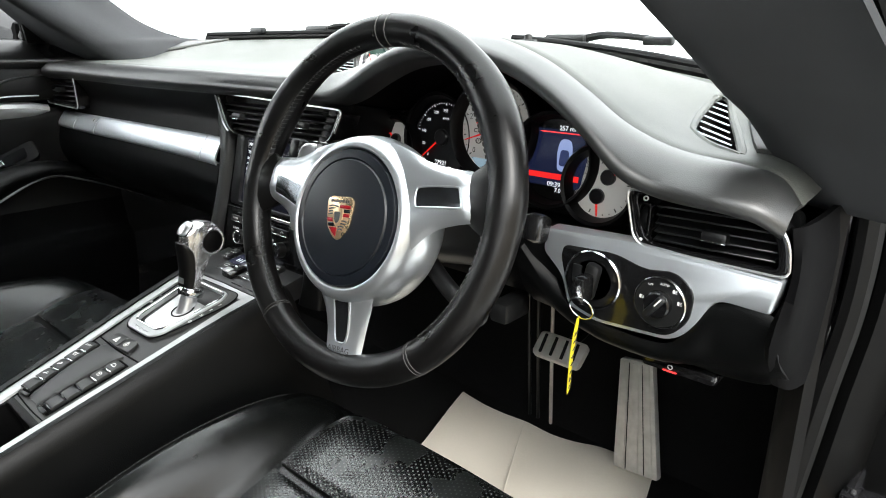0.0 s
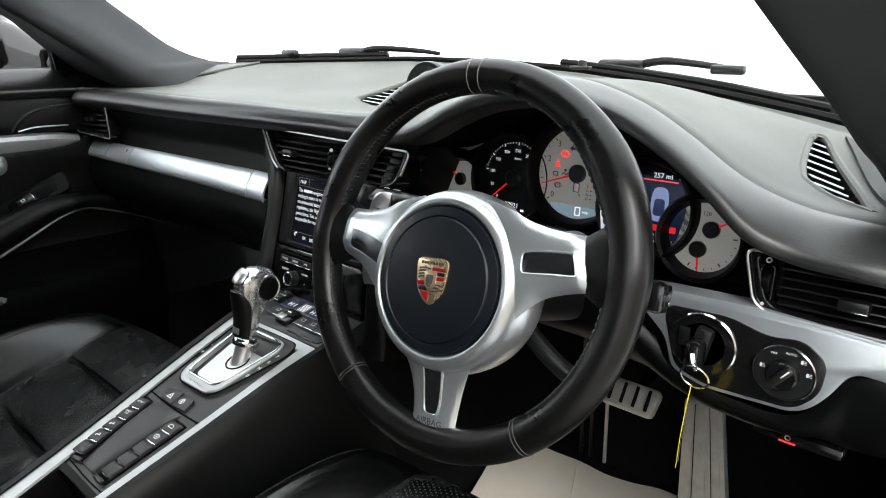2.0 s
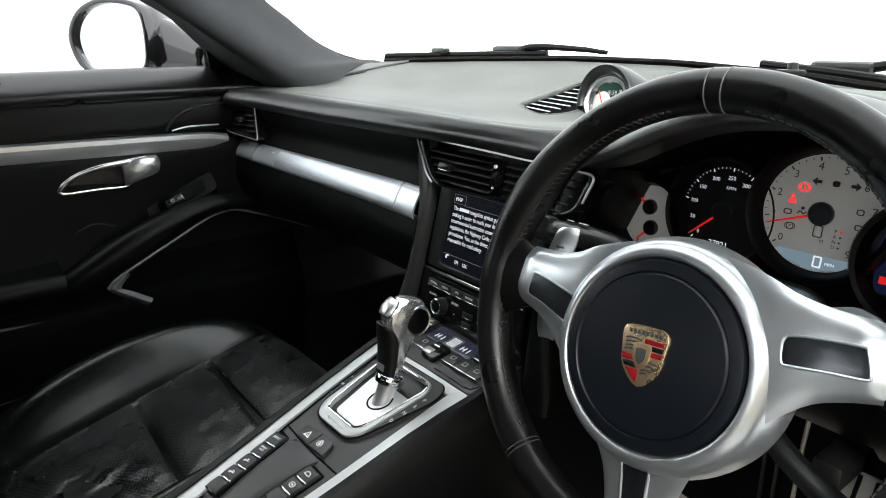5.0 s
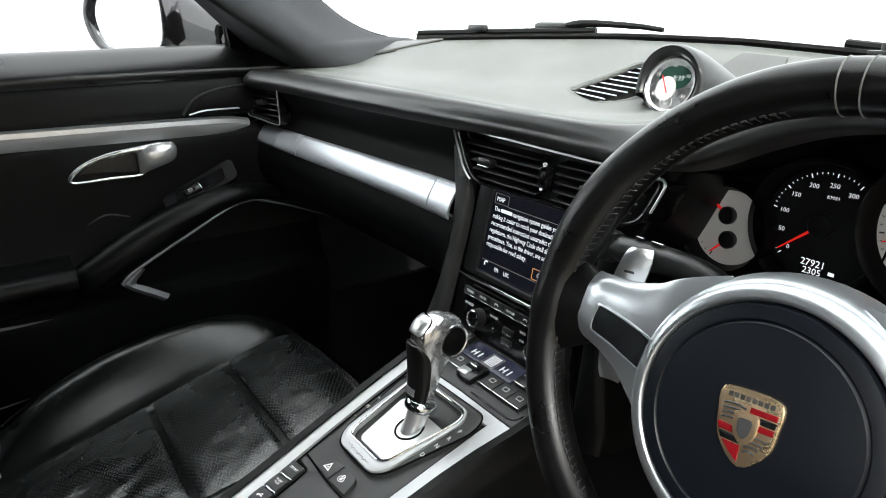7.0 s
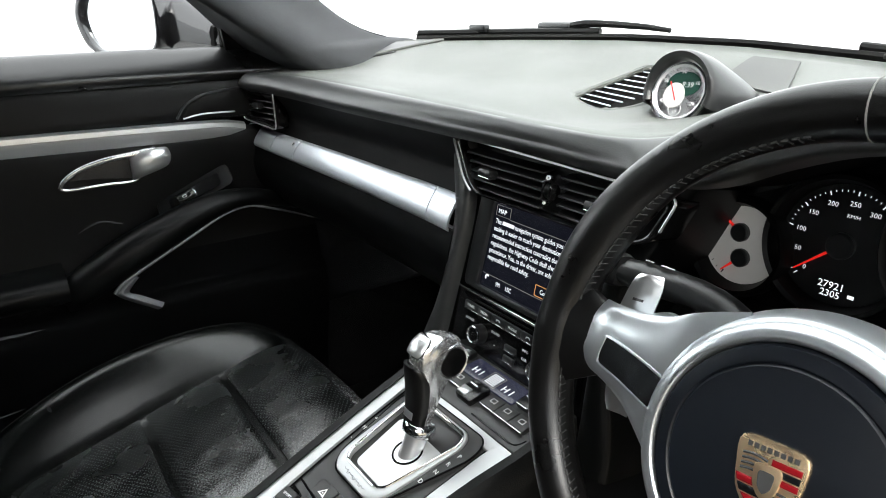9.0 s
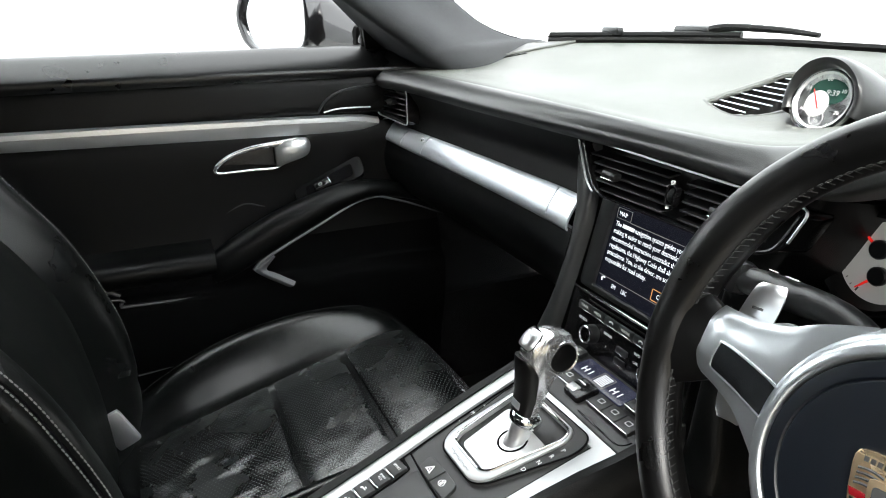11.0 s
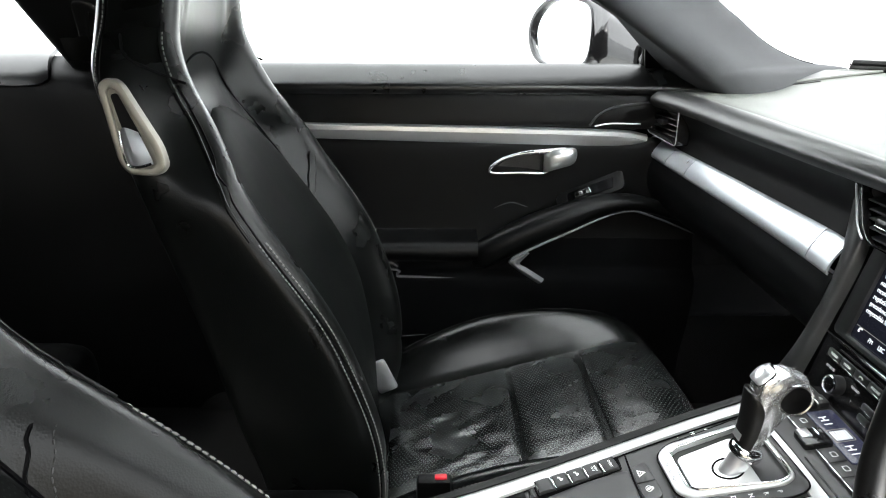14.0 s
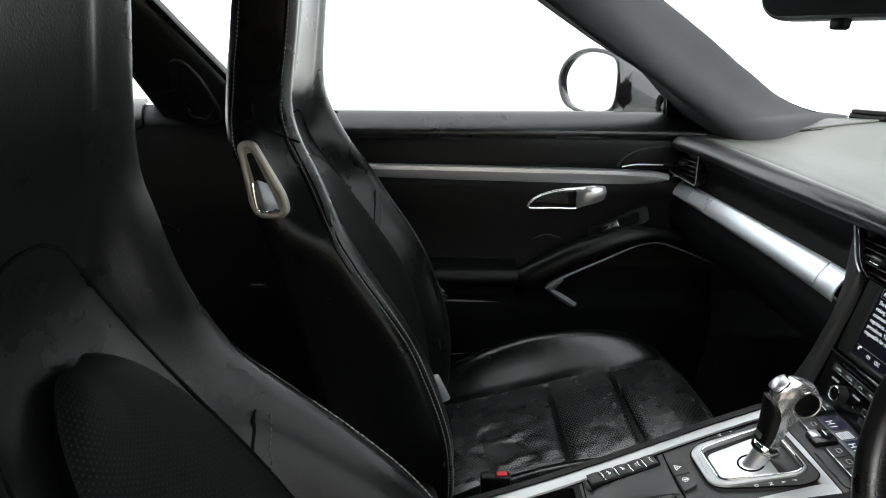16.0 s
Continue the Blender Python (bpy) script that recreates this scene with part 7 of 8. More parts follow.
    for s in (-1, 1):
        for inset in (0.978, 0.945):
            bpart("edge_stitching", stitches([on_back(s * inset, z, 0.0024) for z in np.linspace(0.30, 0.70, 56)], 0.0060, 0.0042, 0.0010), THREAD, seat)
        bpart("edge_seam", tube([on_back(s * 0.962, z, 0.0) for z in np.linspace(0.28, 0.86, 40)], 0.0013, 5, n=1), MATT, seat)
        bpart("side_piping", tube([(SX + s * (back_row(z)[0] * 0.992), back_row(z)[1] - 0.012, z) for z in np.linspace(0.70, 0.868, 16)], 0.0024, 6, n=1), DIM_BACK_LEATHER, seat)
        level = on_back(s * 0.96, 0.725)[1]
        seam, row2 = [], []
        for z in np.linspace(0.725, 0.57, 14):
            a = min((abs(on_back(k, z)[1] - level), k) for k in np.linspace(0.45, 0.96, 60))[1]
            seam.append(on_back(s * a, z, 0.0006))
            row2.append(on_back(s * min(a + 0.03, 0.97), z - 0.004, 0.0014))
        bpart("bolster_seam", tube(seam, 0.0014, 5), MATT, seat)
        bpart("bolster_stitching", stitches([tuple(q) for q in cr(np.array(row2), 3)], 0.0056, 0.0036, 0.0008), DARK_THREAD, seat)
        bpart("headrest_stitching", stitches([(SX + s * (back_row(z)[0] * 0.975), back_row(z)[1] - 0.009, z) for z in np.linspace(0.87, 1.09, 40)], 0.0060, 0.0042, 0.0010), THREAD, seat)
        bpart("headrest_edge", tube([(SX + s * (back_row(z)[0] * 0.988), back_row(z)[1] - 0.011, z) for z in np.linspace(0.87, 1.09, 24)], 0.0016, 5, n=1), MATT, seat)
        bpart("rear_stitching", stitches([(SX + s * (back_row(z)[5] * 0.996 + 0.0006), back_row(z)[2] + 0.020, z) for z in np.linspace(0.80, 1.09, 50)], 0.0060, 0.0042, 0.0010), THREAD, seat)
        bpart("rear_seam", tube([(SX + s * (back_row(z)[5] * 0.999), back_row(z)[2] + 0.024, z) for z in np.linspace(0.80, 1.09, 30)], 0.0013, 5, n=1), MATT, seat)
        # seam where the headrest leaves the shoulders
        bpart("headrest_seam", tube([(SX + s * p[0], p[1], p[2]) for p in ((back_row(0.90)[5] * 0.998, -0.284 + 0.03, 0.915), (back_row(0.885)[5] * 0.93 + back_row(0.885)[0] * 0.07, -0.245, 0.893), (back_row(0.87)[0] * 0.998, -0.222, 0.872), (back_row(0.86)[0] * 0.96, -0.200, 0.862))], 0.0018, 5), MATT, seat)

    # release lever plate on the side of the backrest
    SIDE = plane_frame((SX + 0.2400, 0, 0.82), (0, 1, 0), (-0.10, 0, 1)) @ Matrix.Translation((-0.230 * 0.14, -0.82, 0)) @ Matrix.Diagonal((0.86, 1, 1, 1))
    plate_o = rounded([(-0.272, 0.868), (-0.259, 0.876), (-0.245, 0.872), (-0.203, 0.806), (-0.198, 0.785), (-0.210, 0.775), (-0.246, 0.777), (-0.256, 0.790)], 0.010, 5)
    plate_i = rounded([(-0.2615, 0.862), (-0.2565, 0.865), (-0.250, 0.862), (-0.2130, 0.803), (-0.2095, 0.789), (-0.217, 0.783), (-0.242, 0.785), (-0.248, 0.795)], 0.006, 5)
    lat = bpart("latch_plate", ring(plate_o, plate_i, -0.006, 0.006, SIDE, 0.003), WARM_LIT_METAL, seat, "rounded satin latch surround, warm light put into its tint")
    bpart("latch_well", prism(plate_i, -0.004, 0.0012, SIDE), WARM_LIT_METAL, lat)
    bpart("latch_slot", prism(rounded([(-0.258, 0.858), (-0.250, 0.860), (-0.226, 0.815), (-0.243, 0.806)], 0.003), 0.001, 0.0026, SIDE), PLASTIC, lat)
    bpart("latch_lever", plate([[SIDE @ Vector(p) for p in r] for r in (((-0.250, 0.822, 0.004), (-0.241, 0.826, 0.011), (-0.229, 0.821, 0.004)), ((-0.248, 0.810, 0.006), (-0.236, 0.813, 0.014), (-0.222, 0.809, 0.006)), ((-0.245, 0.797, 0.006), (-0.232, 0.798, 0.014), (-0.216, 0.796, 0.006)), ((-0.243, 0.787, 0.004), (-0.230, 0.786, 0.010), (-0.214, 0.788, 0.004)))], 0.002, 3, 3), TRIM_GREY, lat, "bright metal release lever")
    bpart("lever_edge", tube([SIDE @ Vector(q) for q in ((-0.249, 0.822, 0.008), (-0.246, 0.802, 0.010), (-0.242, 0.788, 0.009), (-0.228, 0.786, 0.011), (-0.215, 0.789, 0.008))], 0.0016, 6), CHROME, lat, "bright edge of the lever")


    def cush_row(y):
        w, zb, zi = table(y, [(-0.12, 0.195, 0.240, 0.236), (-0.03, 0.225, 0.285, 0.246), (0.04, 0.236, 0.331, 0.262), (0.153, 0.242, 0.378, 0.291), (0.266, 0.244, 0.398, 0.322), (0.36, 0.243, 0.398, 0.348), (0.42, 0.240, 0.385, 0.361), (0.455, 0.232, 0.362, 0.353), (0.478, 0.220, 0.325, 0.322), (0.488, 0.210, 0.265, 0.262)])
        w *= cush_w
        half = [(0.0, zi), (0.40, zi + 0.001), (0.60, zi + 0.003), (0.68, zi * 0.72 + zb * 0.28), (0.78, zi * 0.25 + zb * 0.75), (0.88, zb), (0.96, zb - 0.005), (1.01, zb - 0.024), (1.02, max(zb - 0.07, 0.16)), (0.98, max(zb - 0.13, 0.14)), (0.80, 0.135), (0.0, 0.135)]
        push = 0.030 * max(0.0, (y - 0.34) / 0.148) ** 2
        return w, zb, zi, [(SX + w * a, y + push * (1 - a * a), z) for a, z in half] + [(SX - w * a, y + push * (1 - a * a), z) for a, z in half[-2:0:-1]]


    cpart("cushion", loft([cush_row(y)[3] for y in (-0.12, -0.06, 0.0, 0.06, 0.12, 0.18, 0.24, 0.30, 0.35, 0.40, 0.43, 0.455, 0.472, 0.484, 0.488)], 3, 2, cv=True, caps=True), SEAT_LEATHER, seat, "black leather cushion with raised bolsters", 75)
    for y0, y1, wave in ((0.0, 0.2045, 0.0034), (0.2155, 0.3295, 0.0014), (0.3405, 0.452, 0.0008)):
        P = []
        for y in np.linspace(y0, y1, 22):
            w, zb, zi, _ = cush_row(y)
            e = min((y - y0), (y1 - y)) / 0.012
            P.append([(SX + a * w, y + 0.030 * max(0.0, (y - 0.34) / 0.148) ** 2 * (1 - a * a), zi + 0.0080 + 0.005 * min(1, e) ** 0.5 * (1 - abs(a / 0.615) ** 6) + (1 - abs(a / 0.615) ** 4) * wave * math.sin(26 * a + 60 * y + 3 * math.sin(14 * a)) * math.cos(9 * a - 30 * y) * min(1, e * 0.5)) for a in np.linspace(-0.615, 0.615, 30)])
        cpart("cushion_insert", thicken(np.array(P), -0.012), PERF, seat, "pierced leather seat panel, creased with use", 70)
    for s in (-1, 1):
        cpart("cushion_piping", tube([(SX + s * cush_row(y)[0] * 0.985, y, cush_row(y)[1] - 0.0125) for y in np.linspace(-0.02, 0.44, 24)], 0.0022, 6, n=1), SEAT_LEATHER, seat)
        cpart("cushion_stitching", stitches([(SX + s * cush_row(y)[0] * 0.955, y, cush_row(y)[1] - 0.0038) for y in np.linspace(-0.02, 0.44, 60)], 0.0056, 0.0036, 0.0007), DARK_THREAD, seat)
        part("hinge_cover", rbox((SX + s * 0.205, -0.055, 0.285), (0.05, 0.09, 0.16), 0.02), SEAT_LEATHER, seat)
    part("seat_base", rbox((SX, 0.16, FLOOR + 0.03), (0.40, 0.50, 0.06), 0.01), PLASTIC, seat)

    return seat


EVEN = [(0.0, 1.0), (0.3, 1.0), (0.7, 1.0), (1.2, 1.0)]
SLIM = [(0.1, 0.84), (0.35, 0.78), (0.55, 0.70), (0.70, 0.66), (0.76, 0.64), (0.80, 0.60), (0.83, 0.56), (0.87, 0.55), (0.91, 0.66), (0.95, 0.80), (1.0, 0.86), (1.2, 0.9)]
build_seat(-0.35, 0.0, 0.0, 0.0, 0.0, 0.0, 1.0, EVEN, 0.22, [(0.0, 0.0), (0.6, 0.0), (1.2, 0.0)], "black leather sports seat with pierced centre panels, passenger side")
build_seat(0.355, -0.008, 0.0, 0.0, 0.040, 0.014, 0.95, SLIM, 0.0, [(0.0, 0.02), (0.45, 0.03), (0.55, 0.040), (0.61, 0.036), (0.66, 0.020), (0.70, 0.0), (0.75, -0.028), (0.80, -0.024), (0.86, -0.006), (0.92, 0.0), (1.2, 0.0)], "black leather sports seat with pierced centre panels, driver side")
plate_pale = thing("belt_anchor", (-0.43, -0.035, 0.33), "pale silver belt anchor plate between cushion and backrest", "belt anchor")
part("plate", rbox((0, 0, 0), (0.012, 0.036, 0.062), 0.006, Matrix.Translation((-0.430, -0.016, 0.338)) @ Matrix.Rotation(radians(24), 4, "X")), SILVER, plate_pale)
buckle = thing("belt_buckle", (-0.122, 0.06, 0.36), "black belt buckle with red press button", "belt buckle")
part("housing", rbox((-0.122, 0.075, 0.352), (0.020, 0.045, 0.045), 0.005), PLASTIC, buckle)
part("press_button", rbox((-0.122, 0.084, 0.3745), (0.010, 0.016, 0.005), 0.002), RED, buckle, "red press button")

# ---- passenger door, closed ----
EDGE_GREY = surf("satin grey edge", (0.05, 0.052, 0.054), 0.35, grain=1500, bump=0.03)
door = thing("passenger_door", (-0.74, 0.1, 0.15), "closed passenger door with black leather trim and silver strip", "car door")
ys = np.linspace(-0.36, 0.60, 25)


def yrow(profile, bend=0.02):
    return [[(x - bend * max(0, (y - 0.2) / 0.4) ** 2 * 0.3 + 0.012 * max(0, (y - 0.38) / 0.2) ** 2, y, z) for x, z in profile] for y in ys]


part("sill_pad", plate(yrow([(-0.776, 0.830), (-0.766, 0.834), (-0.752, 0.829), (-0.736, 0.817), (-0.724, 0.805), (-0.719, 0.797), (-0.724, 0.789)]), 0.006, 1, 3), SILL_LEATHER, door, "black leather window sill pad")
part("upper_panel", plate(yrow([(-0.742, 0.796), (-0.730, 0.782), (-0.726, 0.75), (-0.724, 0.730), (-0.728, 0.722)]), 0.006, 1, 3), LEATHER, door, "black leather upper door panel")
part("sill_stitching", stitches([(r[4][0] + 0.0008, r[4][1], 0.7965) for r in yrow([(-0.772, 0.829), (-0.76, 0.834), (-0.742, 0.832), (-0.727, 0.822), (-0.719, 0.7935)])], 0.0055, 0.0036, 0.0008), THREAD, door)


def trim_z(y):
    return table(y, [(-0.36, 0.730, 0.706), (-0.21, 0.728, 0.704), (0.065, 0.724, 0.696), (0.384, 0.717, 0.689), (0.47, 0.712, 0.692), (0.492, 0.706, 0.699)])


yy = np.linspace(-0.36, 0.490, 30)
part("strip_top", thicken(np.array([[(-0.722, y, trim_z(y)[0]), (-0.712, y, trim_z(y)[0] + 0.0015), (-0.707, y, trim_z(y)[0] - 0.001), (-0.7065, y, trim_z(y)[0] - 0.0075)] for y in yy]), 0.003), SILVER, door, "satin silver strip along the door")
part("strip_face", thicken(np.array([[(-0.7068, y, trim_z(y)[0] - 0.0078), (-0.707, y, (trim_z(y)[0] + trim_z(y)[1]) / 2), (-0.710, y, trim_z(y)[1] + 0.002), (-0.718, y, trim_z(y)[1])] for y in yy]), 0.003), TRIM_LIGHT, door, "dark galvano strip below the silver edge")
part("middle_panel", plate(yrow([(-0.722, 0.700), (-0.716, 0.690), (-0.713, 0.672), (-0.711, 0.62), (-0.708, 0.56), (-0.704, 0.52), (-0.700, 0.500)]), 0.008, 1, 3), PLASTIC, door, "matt black middle door panel")
part("panel_stitching", stitches([(-0.709, y, table(y, [(-0.36, 0.680), (-0.186, 0.677), (0.011, 0.671), (0.13, 0.662), (0.18, 0.652)])[0]) for y in np.linspace(-0.34, 0.18, 40)], 0.0055, 0.0036, 0.0006), THREAD, door)
part("lower_panel", plate(yrow([(-0.700, 0.500), (-0.690, 0.47), (-0.684, 0.44), (-0.672, 0.43), (-0.664, 0.418), (-0.664, 0.38), (-0.672, 0.32), (-0.690, 0.25), (-0.70, 0.12)]), 0.008, 1, 3), MATT, door, "black lower door panel with a map pocket")
part("panel_curve", tube([(-0.712, y, z) for y, z in ((0.184, 0.690), (0.215, 0.688), (0.30, 0.696), (0.44, 0.691), (0.452, 0.68), (0.440, 0.655), (0.38, 0.628), (0.31, 0.622))], 0.0016, 6), EDGE_GREY, door)
part("corner_curve", tube([(-0.718, y, z) for y, z in ((0.378, 0.726), (0.395, 0.748), (0.43, 0.764), (0.50, 0.772))], 0.0022, 6), EDGE_GREY, door)
part("corner_insert", prism(rounded([(0.385, 0.722), (0.398, 0.746), (0.43, 0.762), (0.50, 0.770), (0.50, 0.722)], 0.004), -0.002, 0.004, plane_frame((-0.722, 0, 0), (0, 1, 0), (0, 0, 1)), 0.001), PLASTIC, door)
part("corner_edge", tube([(-0.7165, y, z) for y, z in ((0.388, 0.7255), (0.42, 0.731), (0.478, 0.7300))], 0.0015, 6), SILVER, door)
part("mirror_triangle", prism([(0.485, 0.0), (0.60, -0.02), (0.585, 0.03), (0.47, 0.072)], -0.01, 0.004, plane_frame((-0.752, 0, 0.83), (0, 1, 0), (0.35, 0, 1)), 0.002), PLASTIC, door, "black triangle at the window corner")
part("window_seal", tube([(-0.764, y, 0.8345) for y in (-0.36, 0.0, 0.3, 0.487)], 0.0035, 6), RUBBER, door)
part("corner_post", tube([(-0.762, 0.486, 0.832), (-0.752, 0.482, 0.862), (-0.738, 0.474, 0.892)], 0.006, 8), RUBBER, door)

# pull handle: a chrome loop with a thick grip
D = plane_frame((-0.700, 0, 0), (0, 1, 0), (0, 0, 1))
pull = part("pull_recess", prism(rounded([(0.188, 0.640), (0.215, 0.662), (0.255, 0.673), (0.305, 0.676), (0.313, 0.668), (0.300, 0.646), (0.285, 0.638)], 0.006), -0.012, -0.004, D), GLOSS, door, "dark opening of the door pull")
loop = [(0.182, 0.641), (0.190, 0.652), (0.213, 0.666), (0.250, 0.676), (0.295, 0.680), (0.330, 0.6815)]
part("pull_top", tube([(-0.699 + 0.004 * i / 5, y, z) for i, (y, z) in enumerate(loop)], [0.0034, 0.004, 0.0042, 0.005, 0.0075], 10), CHROME, door, "chrome pull loop")
part("pull_bottom", tube([(-0.699, y, z) for y, z in ((0.182, 0.641), (0.187, 0.6365), (0.20, 0.6355), (0.25, 0.636), (0.287, 0.6350), (0.300, 0.642), (0.310, 0.660))], [0.0036, 0.0034, 0.0034, 0.0034, 0.0036], 10), CHROME, door)
rows = []
for y, zt, zb, c in ((0.290, 0.680, 0.634, 0.002), (0.302, 0.684, 0.641, 0.010), (0.322, 0.687, 0.648, 0.014), (0.340, 0.688, 0.653, 0.012), (0.350, 0.685, 0.658, 0.006), (0.354, 0.679, 0.666, -0.002)):
    rows.append([D @ Vector((y, (zt + zb) / 2 + (zt - zb) / 2 * math.sin(t), c - 0.004 + 0.010 * math.cos(t))) for t in np.linspace(0, 2 * math.pi, 14, endpoint=False)])
part("pull_grip", loft(rows, 3, 1, cv=True, caps=True), SILVER, door, "broad satin silver grip")

# window switch plate
SWM = plane_frame((-0.682, 0.385, 0.605), (0.1, 0.92, 0.38), (-0.65, -0.25, 0.75))
swp = part("switch_plate", prism(rounded([(-0.075, -0.020), (0.062, -0.018), (0.068, 0.022), (-0.070, 0.016)], 0.012), -0.010, 0.003, SWM, 0.003), PLASTIC, door, "black switch plate")
part("switch_recess", prism(rounded([(-0.052, -0.010), (0.040, -0.010), (0.046, 0.012), (-0.048, 0.010)], 0.006), 0.002, 0.0042, SWM), GLOSS, swp)
sw = part("window_switch", rbox((-0.020, 0.0, 0.006), (0.030, 0.012, 0.008), 0.003, SWM), GLOSS, swp)
part("switch_edge", rbox((-0.004, 0.0, 0.0095), (0.0022, 0.011, 0.002), 0.0008, SWM), CHROME, sw)
part("switch_mark", ring(rect(-0.022, 0.0, 0.007, 0.005, 0.001), rect(-0.022, 0.0, 0.0055, 0.0035, 0.001), 0.0098, 0.0104, SWM), PRINT, sw)

# arm rest shelf and the sloping grab bar
part("arm_shelf", plate([[(-0.706, y, 0.520), (-0.690, y, 0.512), (-0.66, y, 0.508), (-0.640, y, 0.504), (-0.633, y, 0.496), (-0.636, y, 0.484), (-0.66, y, 0.470), (-0.69, y, 0.462)] for y in (-0.36, -0.2, 0.0, 0.10, 0.16)], 0.006, 2, 3), LEATHER, door, "black leather arm rest")
part("arm_edge", tube([(-0.6325, y, 0.4985) for y in (-0.36, -0.1, 0.155)], 0.0022, 6), TRIM_GREY, door)
part("arm_line", tube([(-0.6335, y, 0.4905) for y in (-0.36, -0.1, 0.155)], 0.0012, 6), SATIN, door)
part("arm_cup", tube([(-0.702, y, z) for y, z in ((0.168, 0.525), (0.185, 0.555), (0.225, 0.575), (0.262, 0.566))], 0.002, 6), EDGE_GREY, door)
bar = []
for y, z, h, d in ((0.150, 0.470, 0.022, 0.012), (0.172, 0.482, 0.028, 0.020), (0.215, 0.506, 0.030, 0.024), (0.270, 0.534, 0.030, 0.025), (0.340, 0.562, 0.027, 0.024), (0.400, 0.582, 0.022, 0.022), (0.450, 0.588, 0.018, 0.020), (0.50, 0.580, 0.016, 0.016), (0.56, 0.560, 0.014, 0.010)):
    bar.append([(-0.672 + 0.75 * d + 1.25 * d * math.cos(t), y + 0.35 * h * -math.sin(t) * 0.8, z + h * math.sin(t)) for t in np.linspace(0, 2 * math.pi, 18, endpoint=False)])
part("grab_bar", loft(bar, 3, 1, cv=True, caps=True), LEATHER, door, "sloping black leather grab bar", 75)
part("grab_stitching", stitches([(-0.648, y, z) for y, z in ((0.17, 0.5075), (0.215, 0.534), (0.27, 0.5615), (0.34, 0.5875), (0.40, 0.603), (0.45, 0.6055))], 0.0052, 0.0034, 0.0007), THREAD, door)
inlay_o = [(0.222, 0.470), (0.245, 0.489), (0.34, 0.535), (0.435, 0.576), (0.50, 0.563), (0.60, 0.520), (0.68, 0.480)]
part("silver_inlay", tube([(-0.638 - 0.02 * max(0, (y - 0.43) / 0.25), y, z) for y, z in inlay_o], [0.0042, 0.0042, 0.0036, 0.003, 0.0024, 0.0015, 0.001], 8, flat=0.8), TRIM_GREY, door, "silver line under the grab bar")
part("silver_hook", plate([[(-0.640, y0, z0), (-0.633, (y0 + y1) / 2, (z0 + z1) / 2), (-0.640, y1, z1)] for y0, z0, y1, z1 in ((0.250, 0.494, 0.262, 0.488), (0.224, 0.476, 0.246, 0.471), (0.224, 0.466, 0.246, 0.464), (0.240, 0.452, 0.258, 0.458), (0.282, 0.424, 0.294, 0.434))], 0.006, 4, 3), TRIM_GREY, door, "dark silver hook below the bar")
part("pocket_lip", tube([(-0.662, y, z) for y, z in ((-0.36, 0.45), (-0.03, 0.448), (0.0, 0.434), (0.02, 0.430), (0.21, 0.424), (0.30, 0.424), (0.49, 0.412), (0.60, 0.405))], 0.0032, 8), EDGE_GREY, door, "satin black map pocket lip")
part("door_step", tube([(-0.672, y, z) for y, z in ((-0.06, 0.452), (-0.02, 0.458), (0.0, 0.448))], 0.006, 8), SATIN, door)
for z0, z1 in ((0.318, 0.340), (0.288, 0.300)):
    part("lower_line", tube([(-0.670, -0.30, z0 - 0.004), (-0.672, -0.03, z0), (-0.672, 0.16, z0 + 0.015), (-0.674, 0.40, z1)], 0.0016, 6), EDGE_GREY, door)

# ---- door mirror outside ----
mir = thing("door_mirror", (-0.90, 0.46, 0.84), "black exterior door mirror with bright glass", "door mirror")
MM = plane_frame((-0.942, 0.357, 0.886), (0.83, 0.55, 0), (0, 0.06, 1)) @ Matrix.Scale(1.22, 4)
rim = [(-0.088, 0.0), (-0.078, 0.034), (-0.05, 0.058), (-0.01, 0.069), (0.04, 0.066), (0.072, 0.05), (0.080, 0.0), (0.072, -0.045), (0.03, -0.06), (-0.03, -0.058), (-0.07, -0.040)]
shape = [tuple(p) for p in cr([(a, b, 0) for a, b in rim], 4, True)[:, :2]]
inner_shape = [(a * 0.88 + 0.002, b * 0.86) for a, b in shape]
part("shell_rim", ring(shape, inner_shape, -0.012, 0.010, MM, 0.004), PAINT, mir, "black painted rim")
part("mirror_glass", prism(inner_shape, -0.004, 0.001, MM), MIRROR, mir, "mirror glass")
part("shell", loft([[MM @ Vector((a * k, b * k, c)) for a, b in shape[::2]] for k, c in ((1.0, -0.010), (1.01, -0.03), (0.94, -0.06), (0.75, -0.085), (0.35, -0.098))], 3, 1, cv=True, caps=True), PAINT, mir, "black painted mirror shell", 75)
part("arm", loft([[MM @ Vector((a, b + h * math.sin(t), c + 0.028 * math.cos(t))) for t in np.linspace(0, 2 * math.pi, 14, endpoint=False)] for a, b, h, c in ((0.04, -0.005, 0.054, -0.035), (0.08, -0.012, 0.050, -0.042), (0.12, -0.022, 0.040, -0.045), (0.17, -0.032, 0.030, -0.045))], 3, 1, cv=True, caps=True), PAINT, mir, "black mirror arm")
part("arm_shield", rbox((-0.80, 0.50, 0.852), (0.03, 0.05, 0.05), 0.018), JAMB, mir, "grey mirror foot")

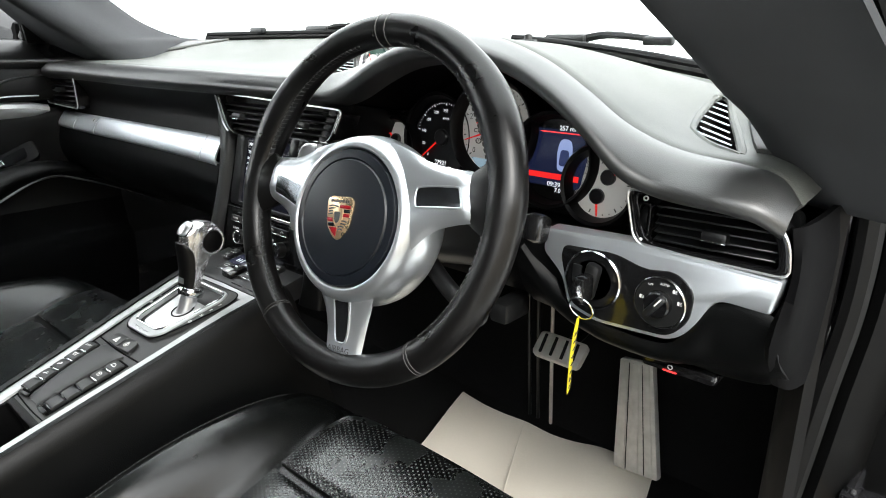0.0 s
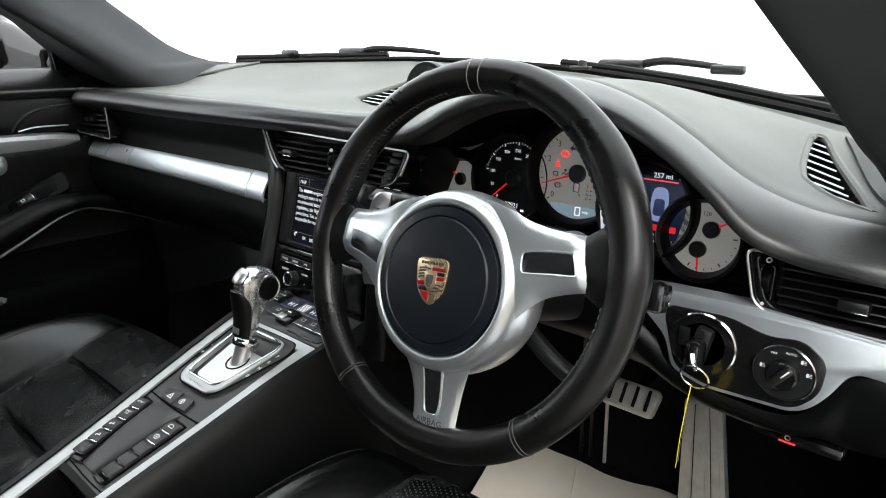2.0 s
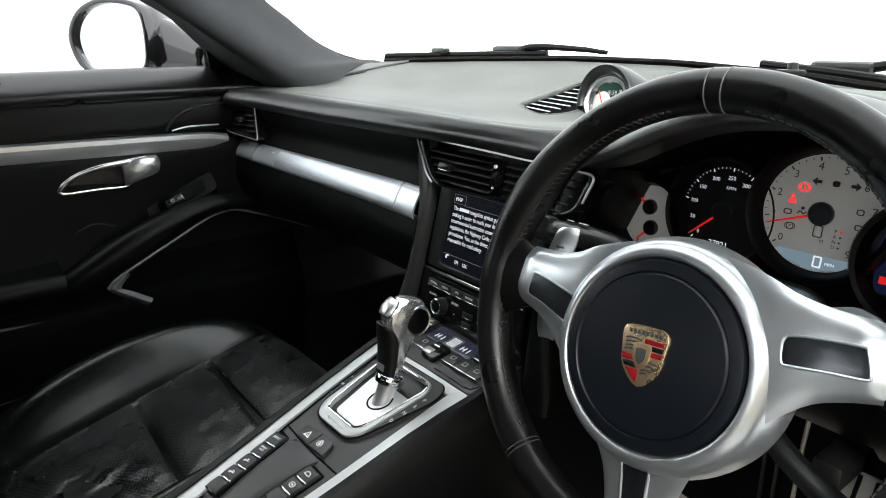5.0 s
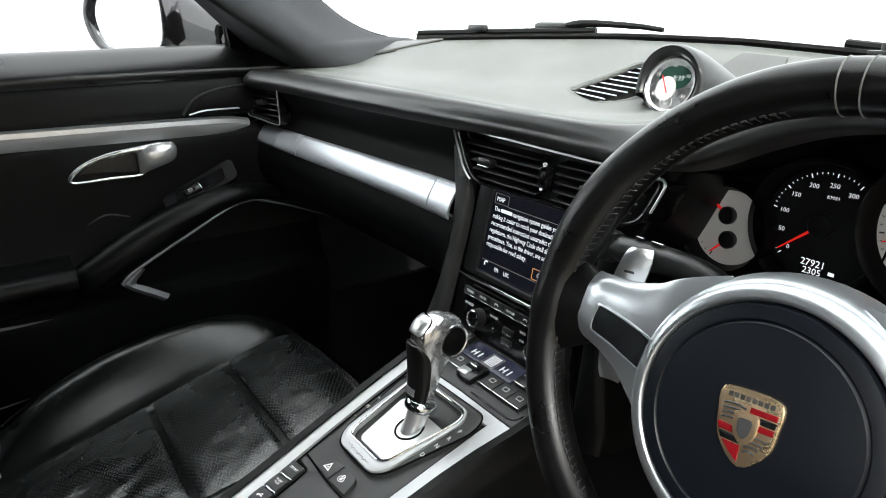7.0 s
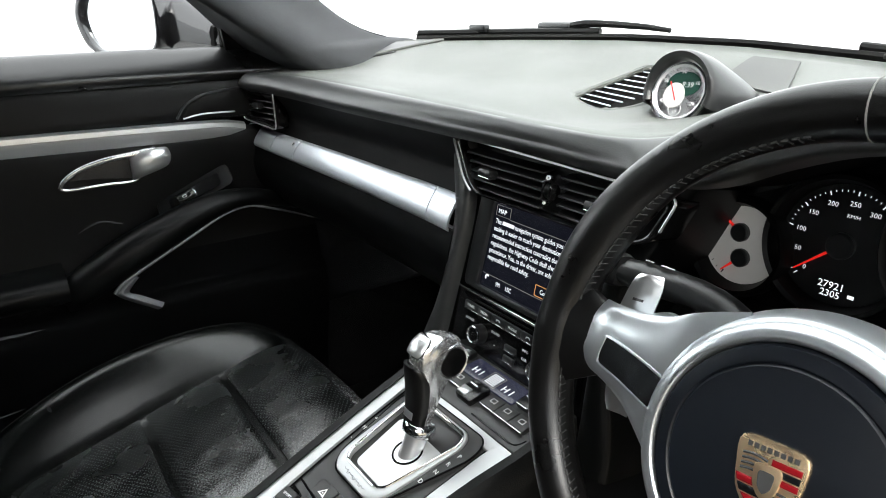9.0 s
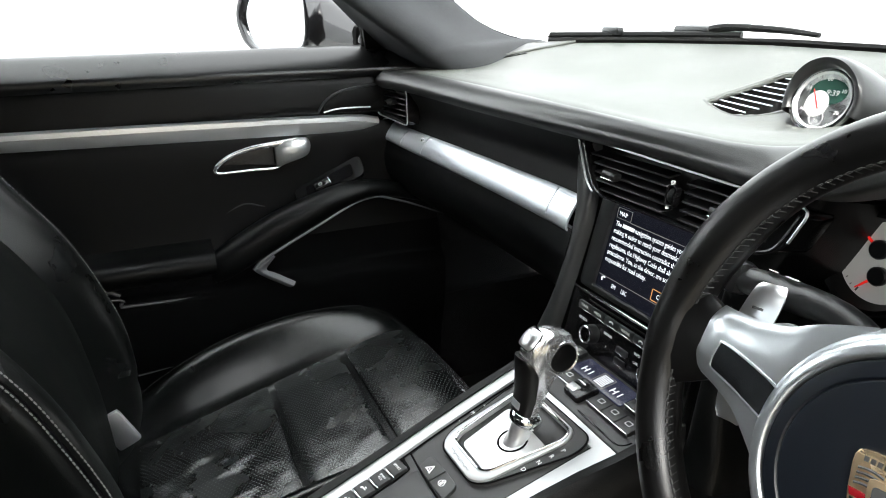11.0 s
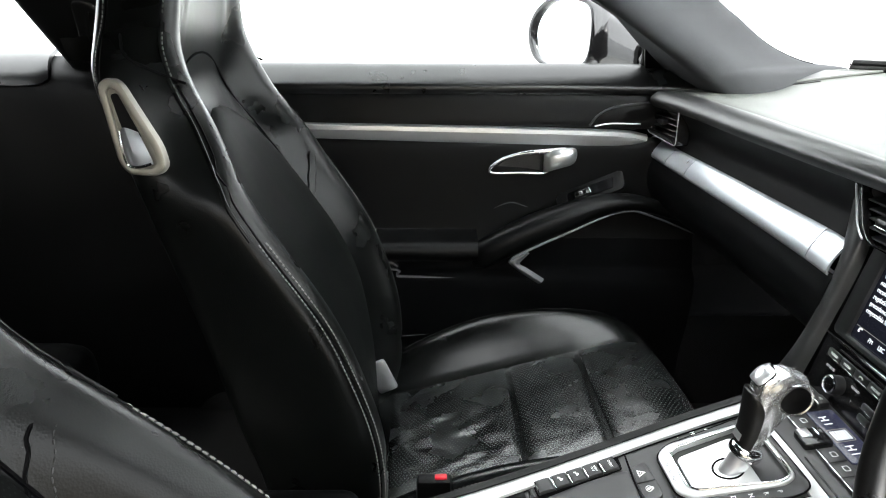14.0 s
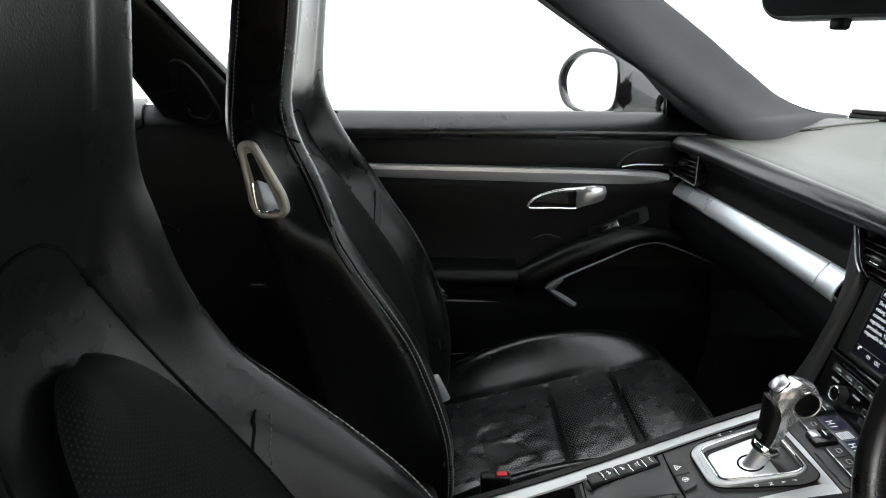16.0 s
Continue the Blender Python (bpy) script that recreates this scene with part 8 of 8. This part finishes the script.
# ---- rear-view mirror ----
rv = thing("rear_view_mirror", (0.0, 0.40, 1.06), "black rear-view mirror hanging from the windscreen", "rear-view mirror")
RV = plane_frame((0.03, 0.385, 1.055), (0.97, 0.2, 0), (0, 0.1, 1))
rvs = rounded([(-0.125, -0.020), (-0.10, -0.036), (0.10, -0.036), (0.125, -0.020), (0.125, 0.020), (0.10, 0.036), (-0.10, 0.036), (-0.125, 0.020)], 0.02, 4)
part("shell", loft([[RV @ Vector((a * k, b * k, c)) for a, b in rvs] for k, c in ((0.97, 0.006), (1.0, 0.0), (1.0, -0.015), (0.9, -0.032), (0.5, -0.042))], 3, 1, cv=True, caps=True), SATIN, rv)
part("glass", prism([(a * 0.94, b * 0.9) for a, b in rvs], 0.004, 0.0075, RV), MIRROR, rv)
part("tab", rbox((0.0, -0.040, 0.0), (0.020, 0.012, 0.010), 0.003, RV), PLASTIC, rv)
part("stem", tube([RV @ Vector((0, 0.0, -0.035)), (0.0, 0.45, 1.12), (0.0, 0.44, 1.165)], 0.010, 10), SATIN, rv)

# ---- rear of the cabin: belt guide and back seats ----
belt = thing("belt_guide", (-0.675, -0.55, 0.90), "black belt guide and strap on the rear pillar", "seat belt")
BG = plane_frame((-0.650, -0.565, 0.90), (0, 0.9, 0.0), (0.35, -0.3, 0.9))
bezel_o = rounded([(0.020, 0.056), (0.052, 0.056), (0.080, 0.012), (0.104, -0.060), (0.094, -0.088), (0.040, -0.092), (0.012, -0.060)], 0.018, 5)
bezel_i = rounded([(0.046, 0.036), (0.056, 0.032), (0.076, -0.010), (0.088, -0.052), (0.074, -0.072), (0.040, -0.066), (0.032, -0.020)], 0.010, 5)
part("bezel", ring(bezel_o, bezel_i, -0.008, 0.006, BG, 0.004), SATIN, belt, "satin black rounded belt guide")
part("slot", prism(bezel_i, -0.014, -0.009, BG), MATT, belt)
part("strap", plate([[BG @ Vector((-0.018, -0.010, 0.004)), BG @ Vector((-0.018, -0.052, 0.004))], [BG @ Vector((0.015, -0.006, 0.010)), BG @ Vector((0.015, -0.052, 0.010))], [BG @ Vector((0.048, -0.010, -0.004)), BG @ Vector((0.048, -0.050, -0.004))]], 0.0016, 4, 2), surf("black webbing", (0.006, 0.006, 0.006), 0.7, grain=500, bump=0.5, spec=0.1), belt)
part("strap_loop", rbox((-0.634, -0.405, 0.474), (0.006, 0.036, 0.010), 0.002), SATIN, belt)
for s in (-1, 1):
    rs = thing("back_bench", (s * 0.33, -0.85, 0.25), "small black leather rear seat", "rear seat", "rear seats")
    part("cushion", rbox((s * 0.33, -0.72, 0.31), (0.40, 0.36, 0.12), 0.05, None, 4), LEATHER, rs)
    part("backrest", rbox((0, 0, 0), (0.40, 0.10, 0.46), 0.045, Matrix.Translation((s * 0.33, -0.98, 0.58)) @ Matrix.Rotation(radians(16), 4, "X"), 4), LEATHER, rs)
tun = thing("rear_tunnel_tray", (0, -0.6, 0.3), "black moulded tray between the rear seats", "tray")
part("body", rbox((0, -0.62, 0.25), (0.20, 0.60, 0.28), 0.03, None, 3), PLASTIC, tun)
part("lip", tube([(-0.09, -0.38, 0.395), (-0.07, -0.36, 0.402), (0.07, -0.36, 0.402), (0.09, -0.38, 0.395)], 0.006, 8), SATIN, tun)
